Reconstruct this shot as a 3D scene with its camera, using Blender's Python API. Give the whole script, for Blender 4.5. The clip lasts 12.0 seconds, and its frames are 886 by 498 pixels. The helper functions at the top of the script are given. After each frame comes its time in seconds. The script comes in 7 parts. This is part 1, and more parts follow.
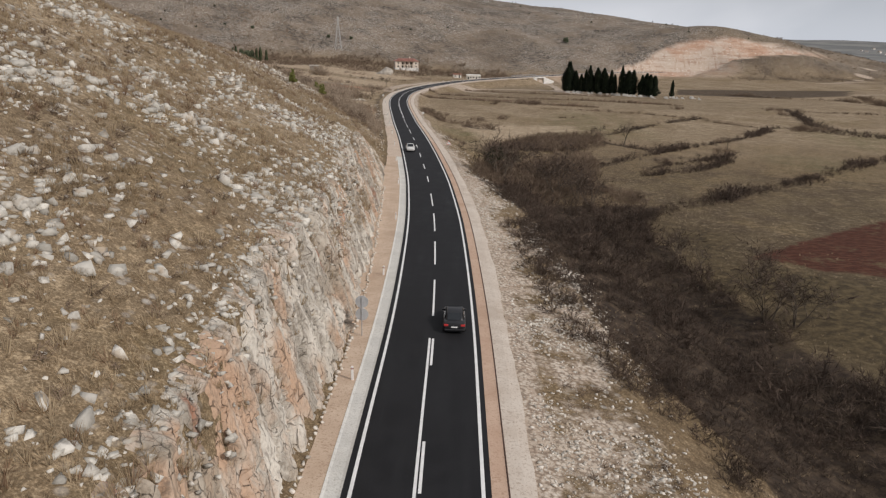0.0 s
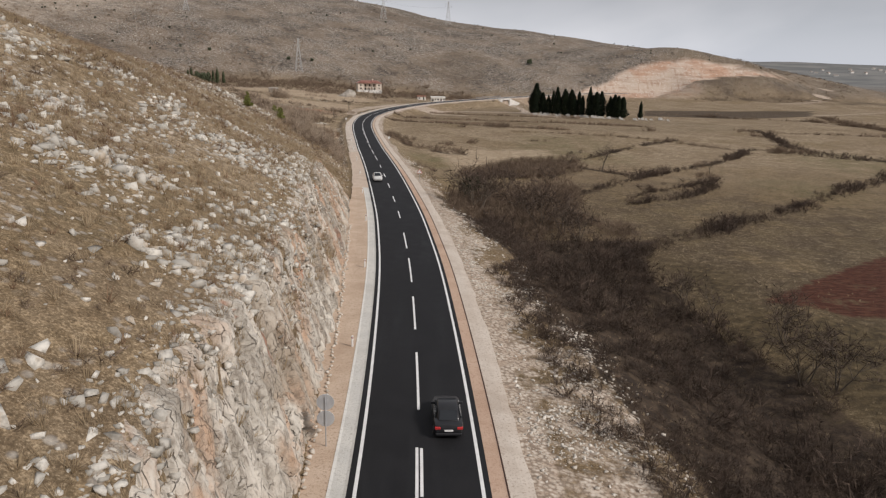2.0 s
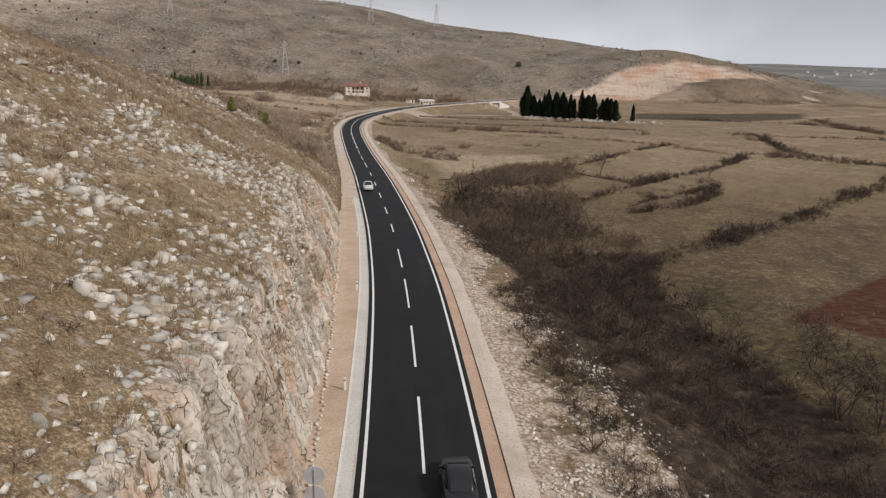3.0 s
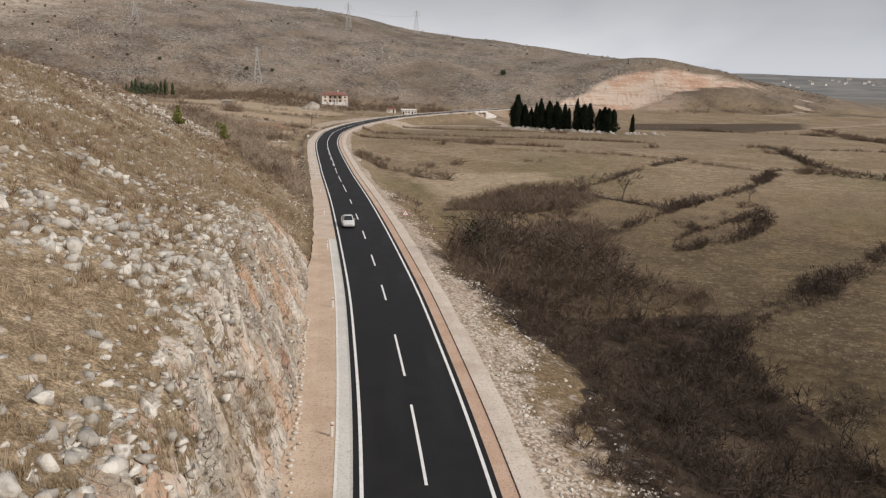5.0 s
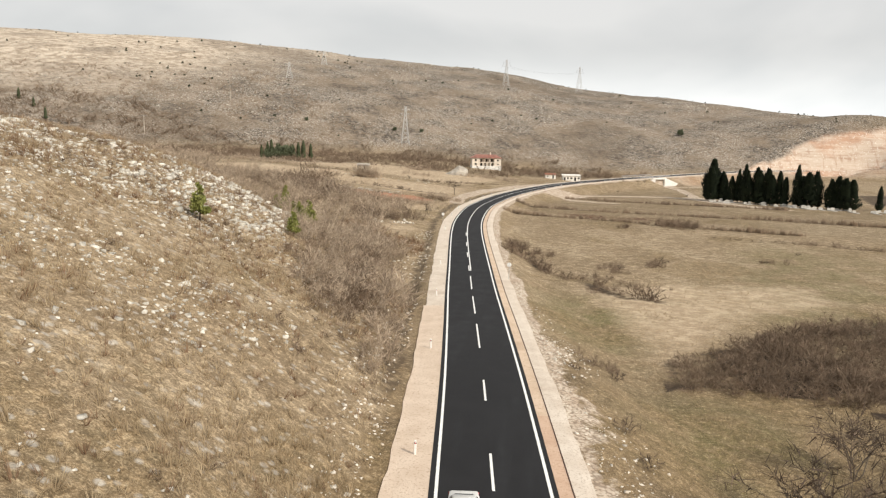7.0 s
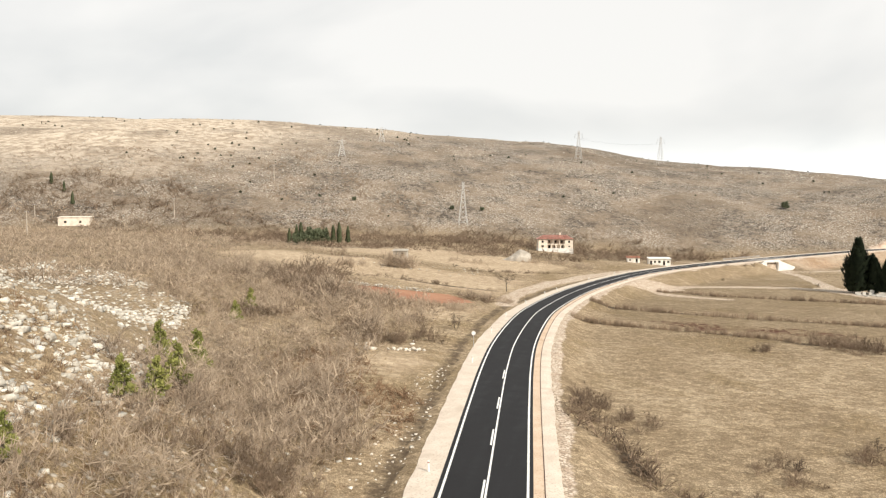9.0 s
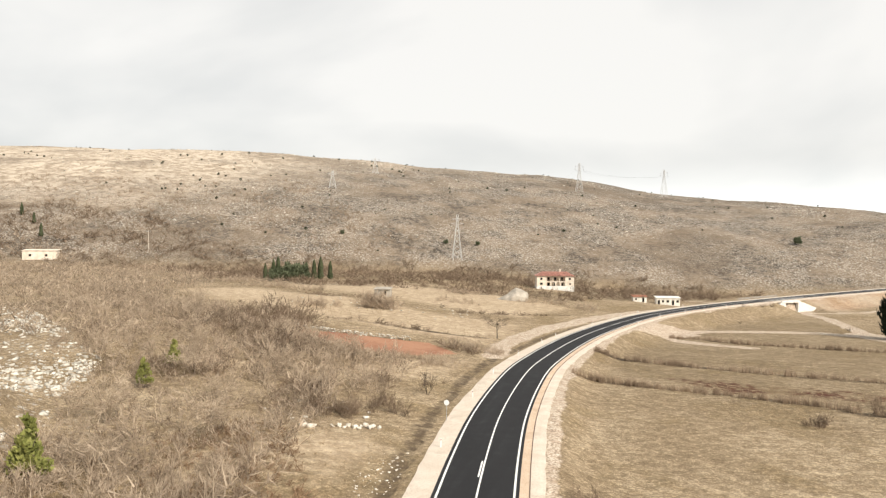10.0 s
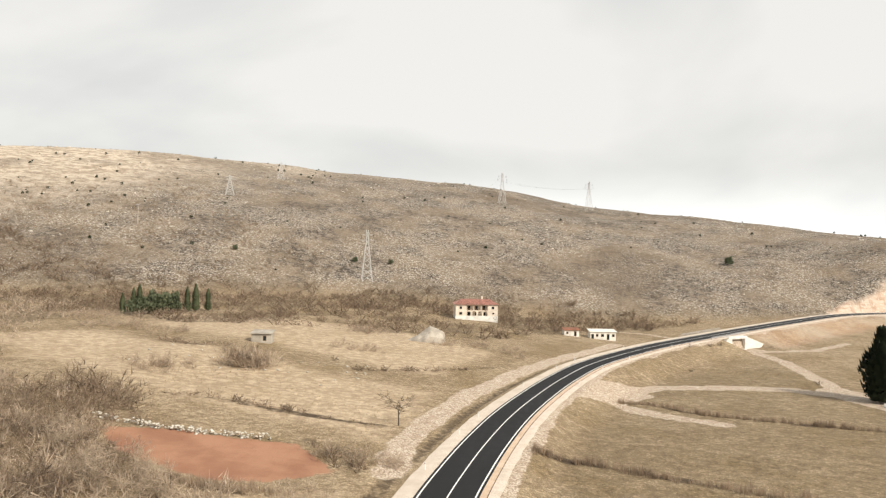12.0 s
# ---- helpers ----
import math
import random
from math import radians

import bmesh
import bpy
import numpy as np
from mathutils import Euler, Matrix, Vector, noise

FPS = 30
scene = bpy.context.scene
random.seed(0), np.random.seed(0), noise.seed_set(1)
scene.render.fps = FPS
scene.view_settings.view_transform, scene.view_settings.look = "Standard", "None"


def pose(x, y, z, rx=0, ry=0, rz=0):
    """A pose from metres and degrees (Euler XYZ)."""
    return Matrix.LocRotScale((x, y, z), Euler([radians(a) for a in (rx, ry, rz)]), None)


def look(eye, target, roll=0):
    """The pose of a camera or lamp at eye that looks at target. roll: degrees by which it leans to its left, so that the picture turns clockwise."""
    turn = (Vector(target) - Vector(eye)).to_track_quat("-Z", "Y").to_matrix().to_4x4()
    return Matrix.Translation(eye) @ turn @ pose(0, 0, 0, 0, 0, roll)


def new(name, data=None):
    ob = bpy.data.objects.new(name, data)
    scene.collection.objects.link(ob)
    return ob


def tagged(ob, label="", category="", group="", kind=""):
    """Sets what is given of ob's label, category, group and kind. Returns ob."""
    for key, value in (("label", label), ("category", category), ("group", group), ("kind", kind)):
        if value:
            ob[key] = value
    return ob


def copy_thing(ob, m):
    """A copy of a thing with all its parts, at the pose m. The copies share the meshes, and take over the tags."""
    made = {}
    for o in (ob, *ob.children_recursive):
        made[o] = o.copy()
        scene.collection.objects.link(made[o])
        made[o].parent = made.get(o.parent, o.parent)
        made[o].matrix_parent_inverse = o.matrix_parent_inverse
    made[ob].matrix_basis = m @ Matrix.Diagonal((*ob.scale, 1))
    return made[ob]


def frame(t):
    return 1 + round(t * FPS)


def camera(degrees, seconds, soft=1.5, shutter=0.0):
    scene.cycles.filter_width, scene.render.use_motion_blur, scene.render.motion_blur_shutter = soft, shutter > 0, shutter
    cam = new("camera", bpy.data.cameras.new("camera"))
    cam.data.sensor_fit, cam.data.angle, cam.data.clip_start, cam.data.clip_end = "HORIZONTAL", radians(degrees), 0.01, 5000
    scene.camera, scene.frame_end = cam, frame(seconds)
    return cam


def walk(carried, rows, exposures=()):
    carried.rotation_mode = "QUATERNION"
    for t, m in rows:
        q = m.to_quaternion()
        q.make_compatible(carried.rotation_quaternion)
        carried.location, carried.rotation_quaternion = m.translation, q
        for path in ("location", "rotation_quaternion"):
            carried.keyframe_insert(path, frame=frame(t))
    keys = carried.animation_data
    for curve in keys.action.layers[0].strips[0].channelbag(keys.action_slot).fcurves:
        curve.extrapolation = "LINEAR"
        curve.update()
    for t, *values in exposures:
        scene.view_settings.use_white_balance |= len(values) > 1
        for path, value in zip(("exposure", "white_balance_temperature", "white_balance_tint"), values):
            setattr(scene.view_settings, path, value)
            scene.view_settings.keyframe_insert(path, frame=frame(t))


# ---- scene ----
# ---- camera ----
cam = camera(63.9, 12.0, soft=1.25)
PATH = [
    (0, (2.59, 0.791, 21.789), (2.5527, 2.7056, 21.2126), 1.54),
    (0.5, (2.108, 3.751, 21.648), (2.0993, 5.67, 21.085), 1.58),
    (1, (1.585, 7.278, 21.444), (1.6042, 9.2029, 20.8992), 1.5),
    (1.5, (1.214, 10.635, 21.324), (1.2546, 12.5636, 20.7947), 1.42),
    (2, (0.814, 14.438, 21.216), (0.8757, 16.3688, 20.6981), 1.45),
    (2.5, (0.449, 18.031, 21.119), (0.5273, 19.9624, 20.6067), 1.45),
    (3, (-0.123, 21.446, 21.245), (-0.0286, 23.3772, 20.7343), 1.37),
    (4.8, (-1.59, 46.75, 19.83), (-1.4524, 48.6828, 19.3346), 1.42),
    (5, (-2.142, 51.632, 19.701), (-1.9879, 53.5666, 19.2162), 1.44),
    (5.5, (-3.05, 64.65, 19.99), (-2.899, 66.5904, 19.5293), 1.45),
    (6, (-4.232, 83.35, 19.635), (-4.2453, 85.3015, 19.1963), 1.46),
    (6.5, (-5.163, 99.782, 19.421), (-5.2646, 101.737, 19.0075), 1.38),
    (7, (-4.549, 117.342, 18.653), (-4.8198, 119.296, 18.3216), 1.23),
    (7.5, (-3.762, 134.346, 18.246), (-4.1643, 136.286, 17.9741), 0.84),
    (9.5, (-6.881, 192.551, 17.913), (-7.3713, 194.489, 17.8496), 0.19),
    (10, (-7.682, 204.385, 17.786), (-8.1732, 206.324, 17.769), 0.3),
    (10.5, (-9.149, 214.768, 17.55), (-9.6081, 216.714, 17.5622), 0.53),
    (11, (-11.0, 226.4, 17.58), (-11.3979, 228.3601, 17.6007), 0.74),
    (11.5, (-11.71, 236.848, 21.432), (-12.0482, 238.82, 21.4457), 0.71),
    (12, (-12.38, 248.008, 25.449), (-12.6534, 249.989, 25.4449), 0.93),
]
EXPOSURES = [(0, -0.18, 6470, 14), (3, -0.14, 6580, 15), (5.5, 0.0, 6700, 14), (6.5, 0.42, 6850, 11), (7.5, 0.66, 6980, 10), (9.5, 0.84, 7050, 10), (12, 0.72, 7100, 10)]
walk(cam, [(t, look(eye, target, roll)) for t, eye, target, roll in PATH], EXPOSURES)

# ---- sky and sun: high cloud, a soft sun from behind on the right ----
SUN_HIGH, SUN_TURN = 38.0, 125.0  # degrees over the horizon; degrees from +y towards +x
world = bpy.data.worlds.new("sky")
scene.world = world
world.use_nodes = True
wn, wl = world.node_tree.nodes, world.node_tree.links
wn.clear()
sky = wn.new("ShaderNodeTexSky")
sky.sky_type, sky.sun_disc = "NISHITA", False
sky.sun_elevation, sky.sun_rotation = radians(SUN_HIGH), radians(SUN_TURN)
sky.air_density, sky.dust_density = 1.0, 2.0
coord = wn.new("ShaderNodeTexCoord")
stretch = wn.new("ShaderNodeMapping")
stretch.inputs["Scale"].default_value = (1.0, 1.0, 2.2)
wl.new(coord.outputs["Generated"], stretch.inputs["Vector"])
cloud = wn.new("ShaderNodeTexNoise")
cloud.inputs["Scale"].default_value, cloud.inputs["Detail"].default_value = 1.7, 5.0
cloud.inputs["Roughness"].default_value, cloud.inputs["Distortion"].default_value = 0.45, 0.3
wl.new(stretch.outputs["Vector"], cloud.inputs["Vector"])
tone = wn.new("ShaderNodeValToRGB")
tone.color_ramp.elements[0].position, tone.color_ramp.elements[0].color = 0.4, (4.3, 4.62, 4.95, 1)
tone.color_ramp.elements[1].position, tone.color_ramp.elements[1].color = 0.62, (6.4, 6.58, 6.8, 1)
wl.new(cloud.outputs["Fac"], tone.inputs["Fac"])
cover = wn.new("ShaderNodeMix")
cover.data_type = "RGBA"
cover.inputs["Factor"].default_value = 0.93
wl.new(sky.outputs["Color"], cover.inputs["A"])
wl.new(tone.outputs["Color"], cover.inputs["B"])
# the cloud is thin and bright towards the horizon
split = wn.new("ShaderNodeSeparateXYZ")
wl.new(coord.outputs["Generated"], split.inputs["Vector"])
low = wn.new("ShaderNodeMapRange")
low.interpolation_type = "SMOOTHSTEP"
low.inputs["From Min"].default_value, low.inputs["From Max"].default_value = 0.0, 0.12
low.inputs["To Min"].default_value, low.inputs["To Max"].default_value = 1.5, 0.84
wl.new(split.outputs["Z"], low.inputs["Value"])
lift = wn.new("ShaderNodeVectorMath")
lift.operation = "SCALE"
wl.new(cover.outputs["Result"], lift.inputs[0])
wl.new(low.outputs["Result"], lift.inputs["Scale"])
back = wn.new("ShaderNodeBackground")
back.inputs["Strength"].default_value = 0.1
wl.new(lift.outputs["Vector"], back.inputs["Color"])
wl.new(back.outputs["Background"], wn.new("ShaderNodeOutputWorld").inputs["Surface"])

sun = new("sun", bpy.data.lights.new("sun", "SUN"))
sun.data.energy, sun.data.angle, sun.data.color = 2.8, radians(9), (1.0, 0.95, 0.88)
sun.matrix_world = look((0, 0, 60), Vector((0, 0, 60)) - Vector((math.sin(radians(SUN_TURN)) * math.cos(radians(SUN_HIGH)), math.cos(radians(SUN_TURN)) * math.cos(radians(SUN_HIGH)), math.sin(radians(SUN_HIGH)))))


# ---- ground: the shape of the valley ----
def lattice(ix, iy, seed):
    """Repeatable random values 0..1 on whole-number grid points."""
    h = (ix.astype(np.int64) * 374761393 + iy.astype(np.int64) * 668265263 + seed * 1442695041) & 0xFFFFFFFF
    h = ((h ^ (h >> 13)) * 1274126177) & 0xFFFFFFFF
    return ((h ^ (h >> 16)) & 0xFFFF) / 65535.0


def wave(x, y, size, seed=0):
    """Smooth value noise, -1..1, with lumps of about that size in metres."""
    x, y = np.asarray(x, float) / size, np.asarray(y, float) / size
    ix, iy = np.floor(x), np.floor(y)
    fx, fy = x - ix, y - iy
    fx, fy = fx * fx * (3 - 2 * fx), fy * fy * (3 - 2 * fy)
    a, b = lattice(ix, iy, seed), lattice(ix + 1, iy, seed)
    c, d = lattice(ix, iy + 1, seed), lattice(ix + 1, iy + 1, seed)
    return 2 * ((a + (b - a) * fx) * (1 - fy) + (c + (d - c) * fx) * fy) - 1


def rough(x, y, size, seed=0, octaves=4):
    out, amp = 0.0, 1.0
    for k in range(octaves):
        out = out + amp * wave(x, y, size / 2**k, seed + k)
        amp *= 0.5
    return out / 1.9


def ramp(v, a, b):
    t = np.clip((np.asarray(v, float) - a) / (b - a), 0, 1)
    return t * t * (3 - 2 * t)


def soft_max(a, b, k):
    h = np.clip(0.5 + 0.5 * (a - b) / k, 0, 1)
    return b + (a - b) * h + k * h * (1 - h)


def soft_min(a, b, k):
    return -soft_max(-a, -b, k)


# The road's middle line: x, y, z.
ROAD = [
    (1.4, -60, 0.8), (1.01, 33, -0.25), (0.83, 56, -0.79), (0.25, 76, -1.08), (-0.44, 91, -1.24), (-1.42, 105, -1.41),
    (-2.59, 119, -1.54), (-4.61, 138, -1.71), (-6.52, 155, -1.98), (-8.79, 175, -2.57), (-11.27, 195, -3.14), (-13.84, 215, -3.63),
    (-16.28, 235, -3.91), (-19, 257, -4), (-21.18, 276, -3.94), (-22.56, 292, -3.85), (-23.21, 312, -3.76), (-23.02, 328, -3.78),
    (-21.79, 342, -3.86), (-20.09, 356, -3.97), (-17.2, 374, -4.13), (-13.04, 393, -4.31), (-6.87, 416, -4.52), (1.74, 440, -4.61),
    (22.1, 477, -4.66), (48.5, 513, -4.5), (96, 575, -4.5), (138, 622, -4.4), (176, 641, -4.2), (222, 648, -4),
]


def spline(points, step):
    """Catmull-Rom through the points, then even steps along it."""
    p = np.array(points, float)
    p = np.vstack([2 * p[0] - p[1], p, 2 * p[-1] - p[-2]])
    out = []
    for i in range(1, len(p) - 2):
        gaps = [max(np.linalg.norm(p[i + k + 1] - p[i + k]) ** 0.5, 1e-6) for k in (-1, 0, 1)]
        t0, t1 = 0.0, gaps[0]
        t2, t3 = t1 + gaps[1], t1 + gaps[1] + gaps[2]
        t = np.linspace(t1, t2, 24, endpoint=False)[:, None]
        a1 = (t1 - t) / (t1 - t0) * p[i - 1] + (t - t0) / (t1 - t0) * p[i]
        a2 = (t2 - t) / (t2 - t1) * p[i] + (t - t1) / (t2 - t1) * p[i + 1]
        a3 = (t3 - t) / (t3 - t2) * p[i + 1] + (t - t2) / (t3 - t2) * p[i + 2]
        b1 = (t2 - t) / (t2 - t0) * a1 + (t - t0) / (t2 - t0) * a2
        b2 = (t3 - t) / (t3 - t1) * a2 + (t - t1) / (t3 - t1) * a3
        out.append((t2 - t) / (t2 - t1) * b1 + (t - t1) / (t2 - t1) * b2)
    out = np.vstack(out + [p[-2:-1]])
    run = np.r_[0, np.cumsum(np.linalg.norm(np.diff(out[:, :2], axis=0), axis=1))]
    s = np.arange(0, run[-1], step)
    return np.stack([np.interp(s, run, out[:, k]) for k in range(3)], 1)


LINE = spline(ROAD, 1.0)
WAY = np.gradient(LINE[:, :2], axis=0)
WAY /= np.linalg.norm(WAY, axis=1)[:, None]
SIDE = np.stack([WAY[:, 1], -WAY[:, 0]], 1)  # to the right of the way


def beside(x, y):
    """For places: the run along the road, the distance to the right of its middle line, and the road's height there."""
    x, y = np.atleast_1d(np.asarray(x, float)), np.atleast_1d(np.asarray(y, float))
    s, d, z = (np.empty_like(x) for _ in range(3))
    for i in range(0, len(x), 4000):
        px, py = x[i : i + 4000], y[i : i + 4000]
        n = np.argmin((px[:, None] - LINE[None, ::4, 0]) ** 2 + (py[:, None] - LINE[None, ::4, 1]) ** 2, 1) * 4
        for _ in range(2):
            along = (px - LINE[n, 0]) * WAY[n, 0] + (py - LINE[n, 1]) * WAY[n, 1]
            n = np.clip(n + np.round(along).astype(int), 0, len(LINE) - 1)
        along = (px - LINE[n, 0]) * WAY[n, 0] + (py - LINE[n, 1]) * WAY[n, 1]
        side = (px - LINE[n, 0]) * SIDE[n, 0] + (py - LINE[n, 1]) * SIDE[n, 1]
        far = np.hypot(px - LINE[n, 0], py - LINE[n, 1])
        s[i : i + 4000], z[i : i + 4000] = n + np.clip(along, -1, 1), LINE[n, 2]
        d[i : i + 4000] = np.where(np.abs(along) > 3, np.sign(side) * far, side)
    return s, d, z


def run_at(y):
    """The run along the road where its middle line passes that y."""
    return float(np.interp(y, LINE[:, 1], np.arange(len(LINE))))


QUARRY_RISE = 20.0


def natural(x, y, d, zr):
    """The land before the road was cut into it."""
    right = np.interp(y, [0, 150, 230, 330, 400, 430, 600], [-7.4, -7.2, -6.4, -5.3, -7.3, -8.0, -8.4])
    right = right + 0.5 * rough(x, y, 60, 3, 3) - 2.2 * np.exp(-(((x - 22 - 0.12 * y) / 9) ** 2)) * (1 - ramp(y, 90, 140))
    left = np.interp(x, [-250, -92, -50, -35, 16], [6, 1.2, -2.4, -3.4, -8.6]) + 0.4 * rough(x, y, 45, 5, 3)
    land = left + (right - left) * ramp(d, -12, 12) * (1 - ramp(y, 430, 500))
    # the near spur on the left, through whose foot the road is cut
    foot = np.interp(y, [0, 46, 97, 130, 169, 208, 232, 280, 330], [-1.0, -7.0, -2.2, 5.4, 14.5, 22.6, 33, 75, 140])
    top = np.interp(y, [60, 110, 216, 260, 300], [46, 36, 22, 11, 0])
    base = np.interp(y, [60, 100, 140, 210, 300], [0.5, 0.2, -2.6, -3.9, -4])
    spur = base + soft_min(0.5 * (-x - foot), top + 0 * x, 8.0) + 0.5 * rough(x, y, 14, 11, 4) + 1.2 * wave(x, y, 38, 16)
    land = np.where(d < 4, soft_max(spur, land, 1.5), land)
    # the long ridge behind the valley
    edge = np.interp(x, [-700, -400, -250, -100, 50, 250, 470, 700, 1200], [330, 420, 492, 568, 598, 632, 700, 820, 1300])
    crest = np.interp(x, [-700, -600, -400, -157, -60, 128, 290, 330, 370, 395, 450, 500, 560], [112, 112, 105, 88, 83, 62, 40, 36, 31, 27, 13, 2, 0])
    reach = np.interp(x, [-700, -250, 50, 180, 300, 500], [520, 440, 330, 240, 180, 150])
    u = np.maximum(y - edge, 0) / reach
    p = np.maximum(1.15, 0.36 * reach / np.maximum(crest, 8))
    hill = crest * (1 - np.maximum(1 - u, 0) ** p) * (1 - 0.5 * ramp(u, 1.0, 2.6))
    land = land + hill * (1 + 0.05 * rough(x, y, 120, 21, 3)) + 1.3 * rough(x, y, 30, 25, 4) * ramp(u, 0.02, 0.2) * np.minimum(1, crest / 30)
    # the knoll that is quarried
    land = land + QUARRY_RISE * np.exp(-(((x - 245) / 82) ** 2) - ((y - 700) / 48) ** 2) + 6 * np.exp(-(((x - 318) / 30) ** 2) - ((y - 700) / 35) ** 2)
    # low land and far hills to the horizon
    far = np.hypot(x, y)
    land = land + ramp(far, 2600, 4300) * (58 + 14 * rough(x, y, 900, 31, 3)) - 6 * ramp(far, 900, 1600)
    return land


def quarry_mask(x, y):
    """Where the knoll is dug away, between a lower and an upper height."""
    x, y = np.atleast_1d(np.asarray(x, float)), np.atleast_1d(np.asarray(y, float))
    out = np.zeros_like(x)
    k = (x > 145) & (x < 360) & (y > 600) & (y < 790)
    if k.any():
        px, py = x[k], y[k]
        s, d, zr = beside(px, py)
        h = natural(px, py, d, zr) + 1.2 * rough(px, py, 25, 41, 3)
        high = np.interp(px, [150, 175, 197, 240, 290, 320, 345], [-2, 13, 21, 27, 22, 16.5, 14])
        low = np.interp(px, [150, 198, 242, 275, 320, 345], [-7, -6, 9.0, 12.5, 12.8, 11.0]) + 0.6 * rough(px, py, 12, 44, 3)
        out[k] = ramp(high - h, -0.4, 0.5) * ramp(h - low, -0.3, 0.5) * ramp(px, 150, 160) * (1 - ramp(px, 338, 348)) * (1 - ramp(py, 720, 735))
    return out


def cut_foot(y):
    """The distance from the road's middle to the foot of the cutting."""
    return 6.45 + 1.05 * ramp(y, 50, 100)


PASSAGE = (57.6, 511.6)  # the middle of the passage's mouth


def ground(x, y):
    """The height of the land, with the road's cutting and banks in it."""
    x, y = np.atleast_1d(np.asarray(x, float)), np.atleast_1d(np.asarray(y, float))
    s, d, zr = beside(x, y)
    land = natural(x, y, d, zr)
    q = quarry_mask(x, y)
    land = land - q * (2.6 + 1.2 * wave(x, y, 30, 45) + 1.6 * rough(x, y, 14, 46, 4) + 1.6 * np.round(2 * wave(x, y, 9, 47)) / 2 + 1.5 * (np.floor((land + 1.5 * wave(x, y, 40, 48)) / 6.0) * 6.0 + 3.0 - land) / 3.0)
    # cutting on the uphill side
    wide = cut_foot(y)
    steep = np.interp(y, [55, 85, 105, 120, 135, 150, 590, 620], [2.4, 2.3, 2.1, 1.7, 1.1, 0.6, 0.6, 1.6])
    cut = zr - 0.1 + steep * np.maximum(-d - wide, 0) + 0.06 * rough(x, y, 2, 51)
    left = np.where(land > cut, cut, land)
    bank_l = zr - 0.12 - 0.45 * np.maximum(-d - 6.8, 0)
    left = np.maximum(left, bank_l)
    bench = np.interp(y, [60, 95, 135, 400], [8, 7.5, 2.2, 1.8])
    fall = np.interp(y, [60, 140], [0.42, 0.42])
    bank_r = zr - 0.14 - 0.15 * np.clip(d - 6, 0, bench) - fall * np.maximum(d - 6 - bench, 0) + 0.25 * rough(x, y, 5, 61, 3) * ramp(d, 6.5, 9)
    near = 1 - ramp(y, 600, 640)
    limit = zr + 0.6 * np.maximum(d - 7, 0) + 90 * ramp(d, 8 + 6 * near, 15 + 25 * near)
    right = np.where(land > limit, limit, soft_max(bank_r, land, 1.0))
    z = np.where(d < 0, left, right)
    flat = 1 - ramp(np.abs(d), 5.6, 6.6)
    z = np.where(np.abs(d) < 6.7, z + (zr - 0.16 - z) * flat, z)
    # the open ground before the passage under the road
    out, side = (x - PASSAGE[0]) * 0.6 - (y - PASSAGE[1]) * 0.8, (x - PASSAGE[0]) * 0.8 + (y - PASSAGE[1]) * 0.6
    pit = -9.0 + 0.9 * np.maximum(np.where(side > 0, side - 12.0, -side - 6.0), 0) + 0.02 * np.maximum(out, 0)
    z = np.where((out > -0.9) & (out < 17) & (np.abs(side) < 20) & (d > 4), np.minimum(z, pit), z)
    return z


CULVERT = run_at(516)


def ground_at(x, y):
    return float(ground(x, y)[0])


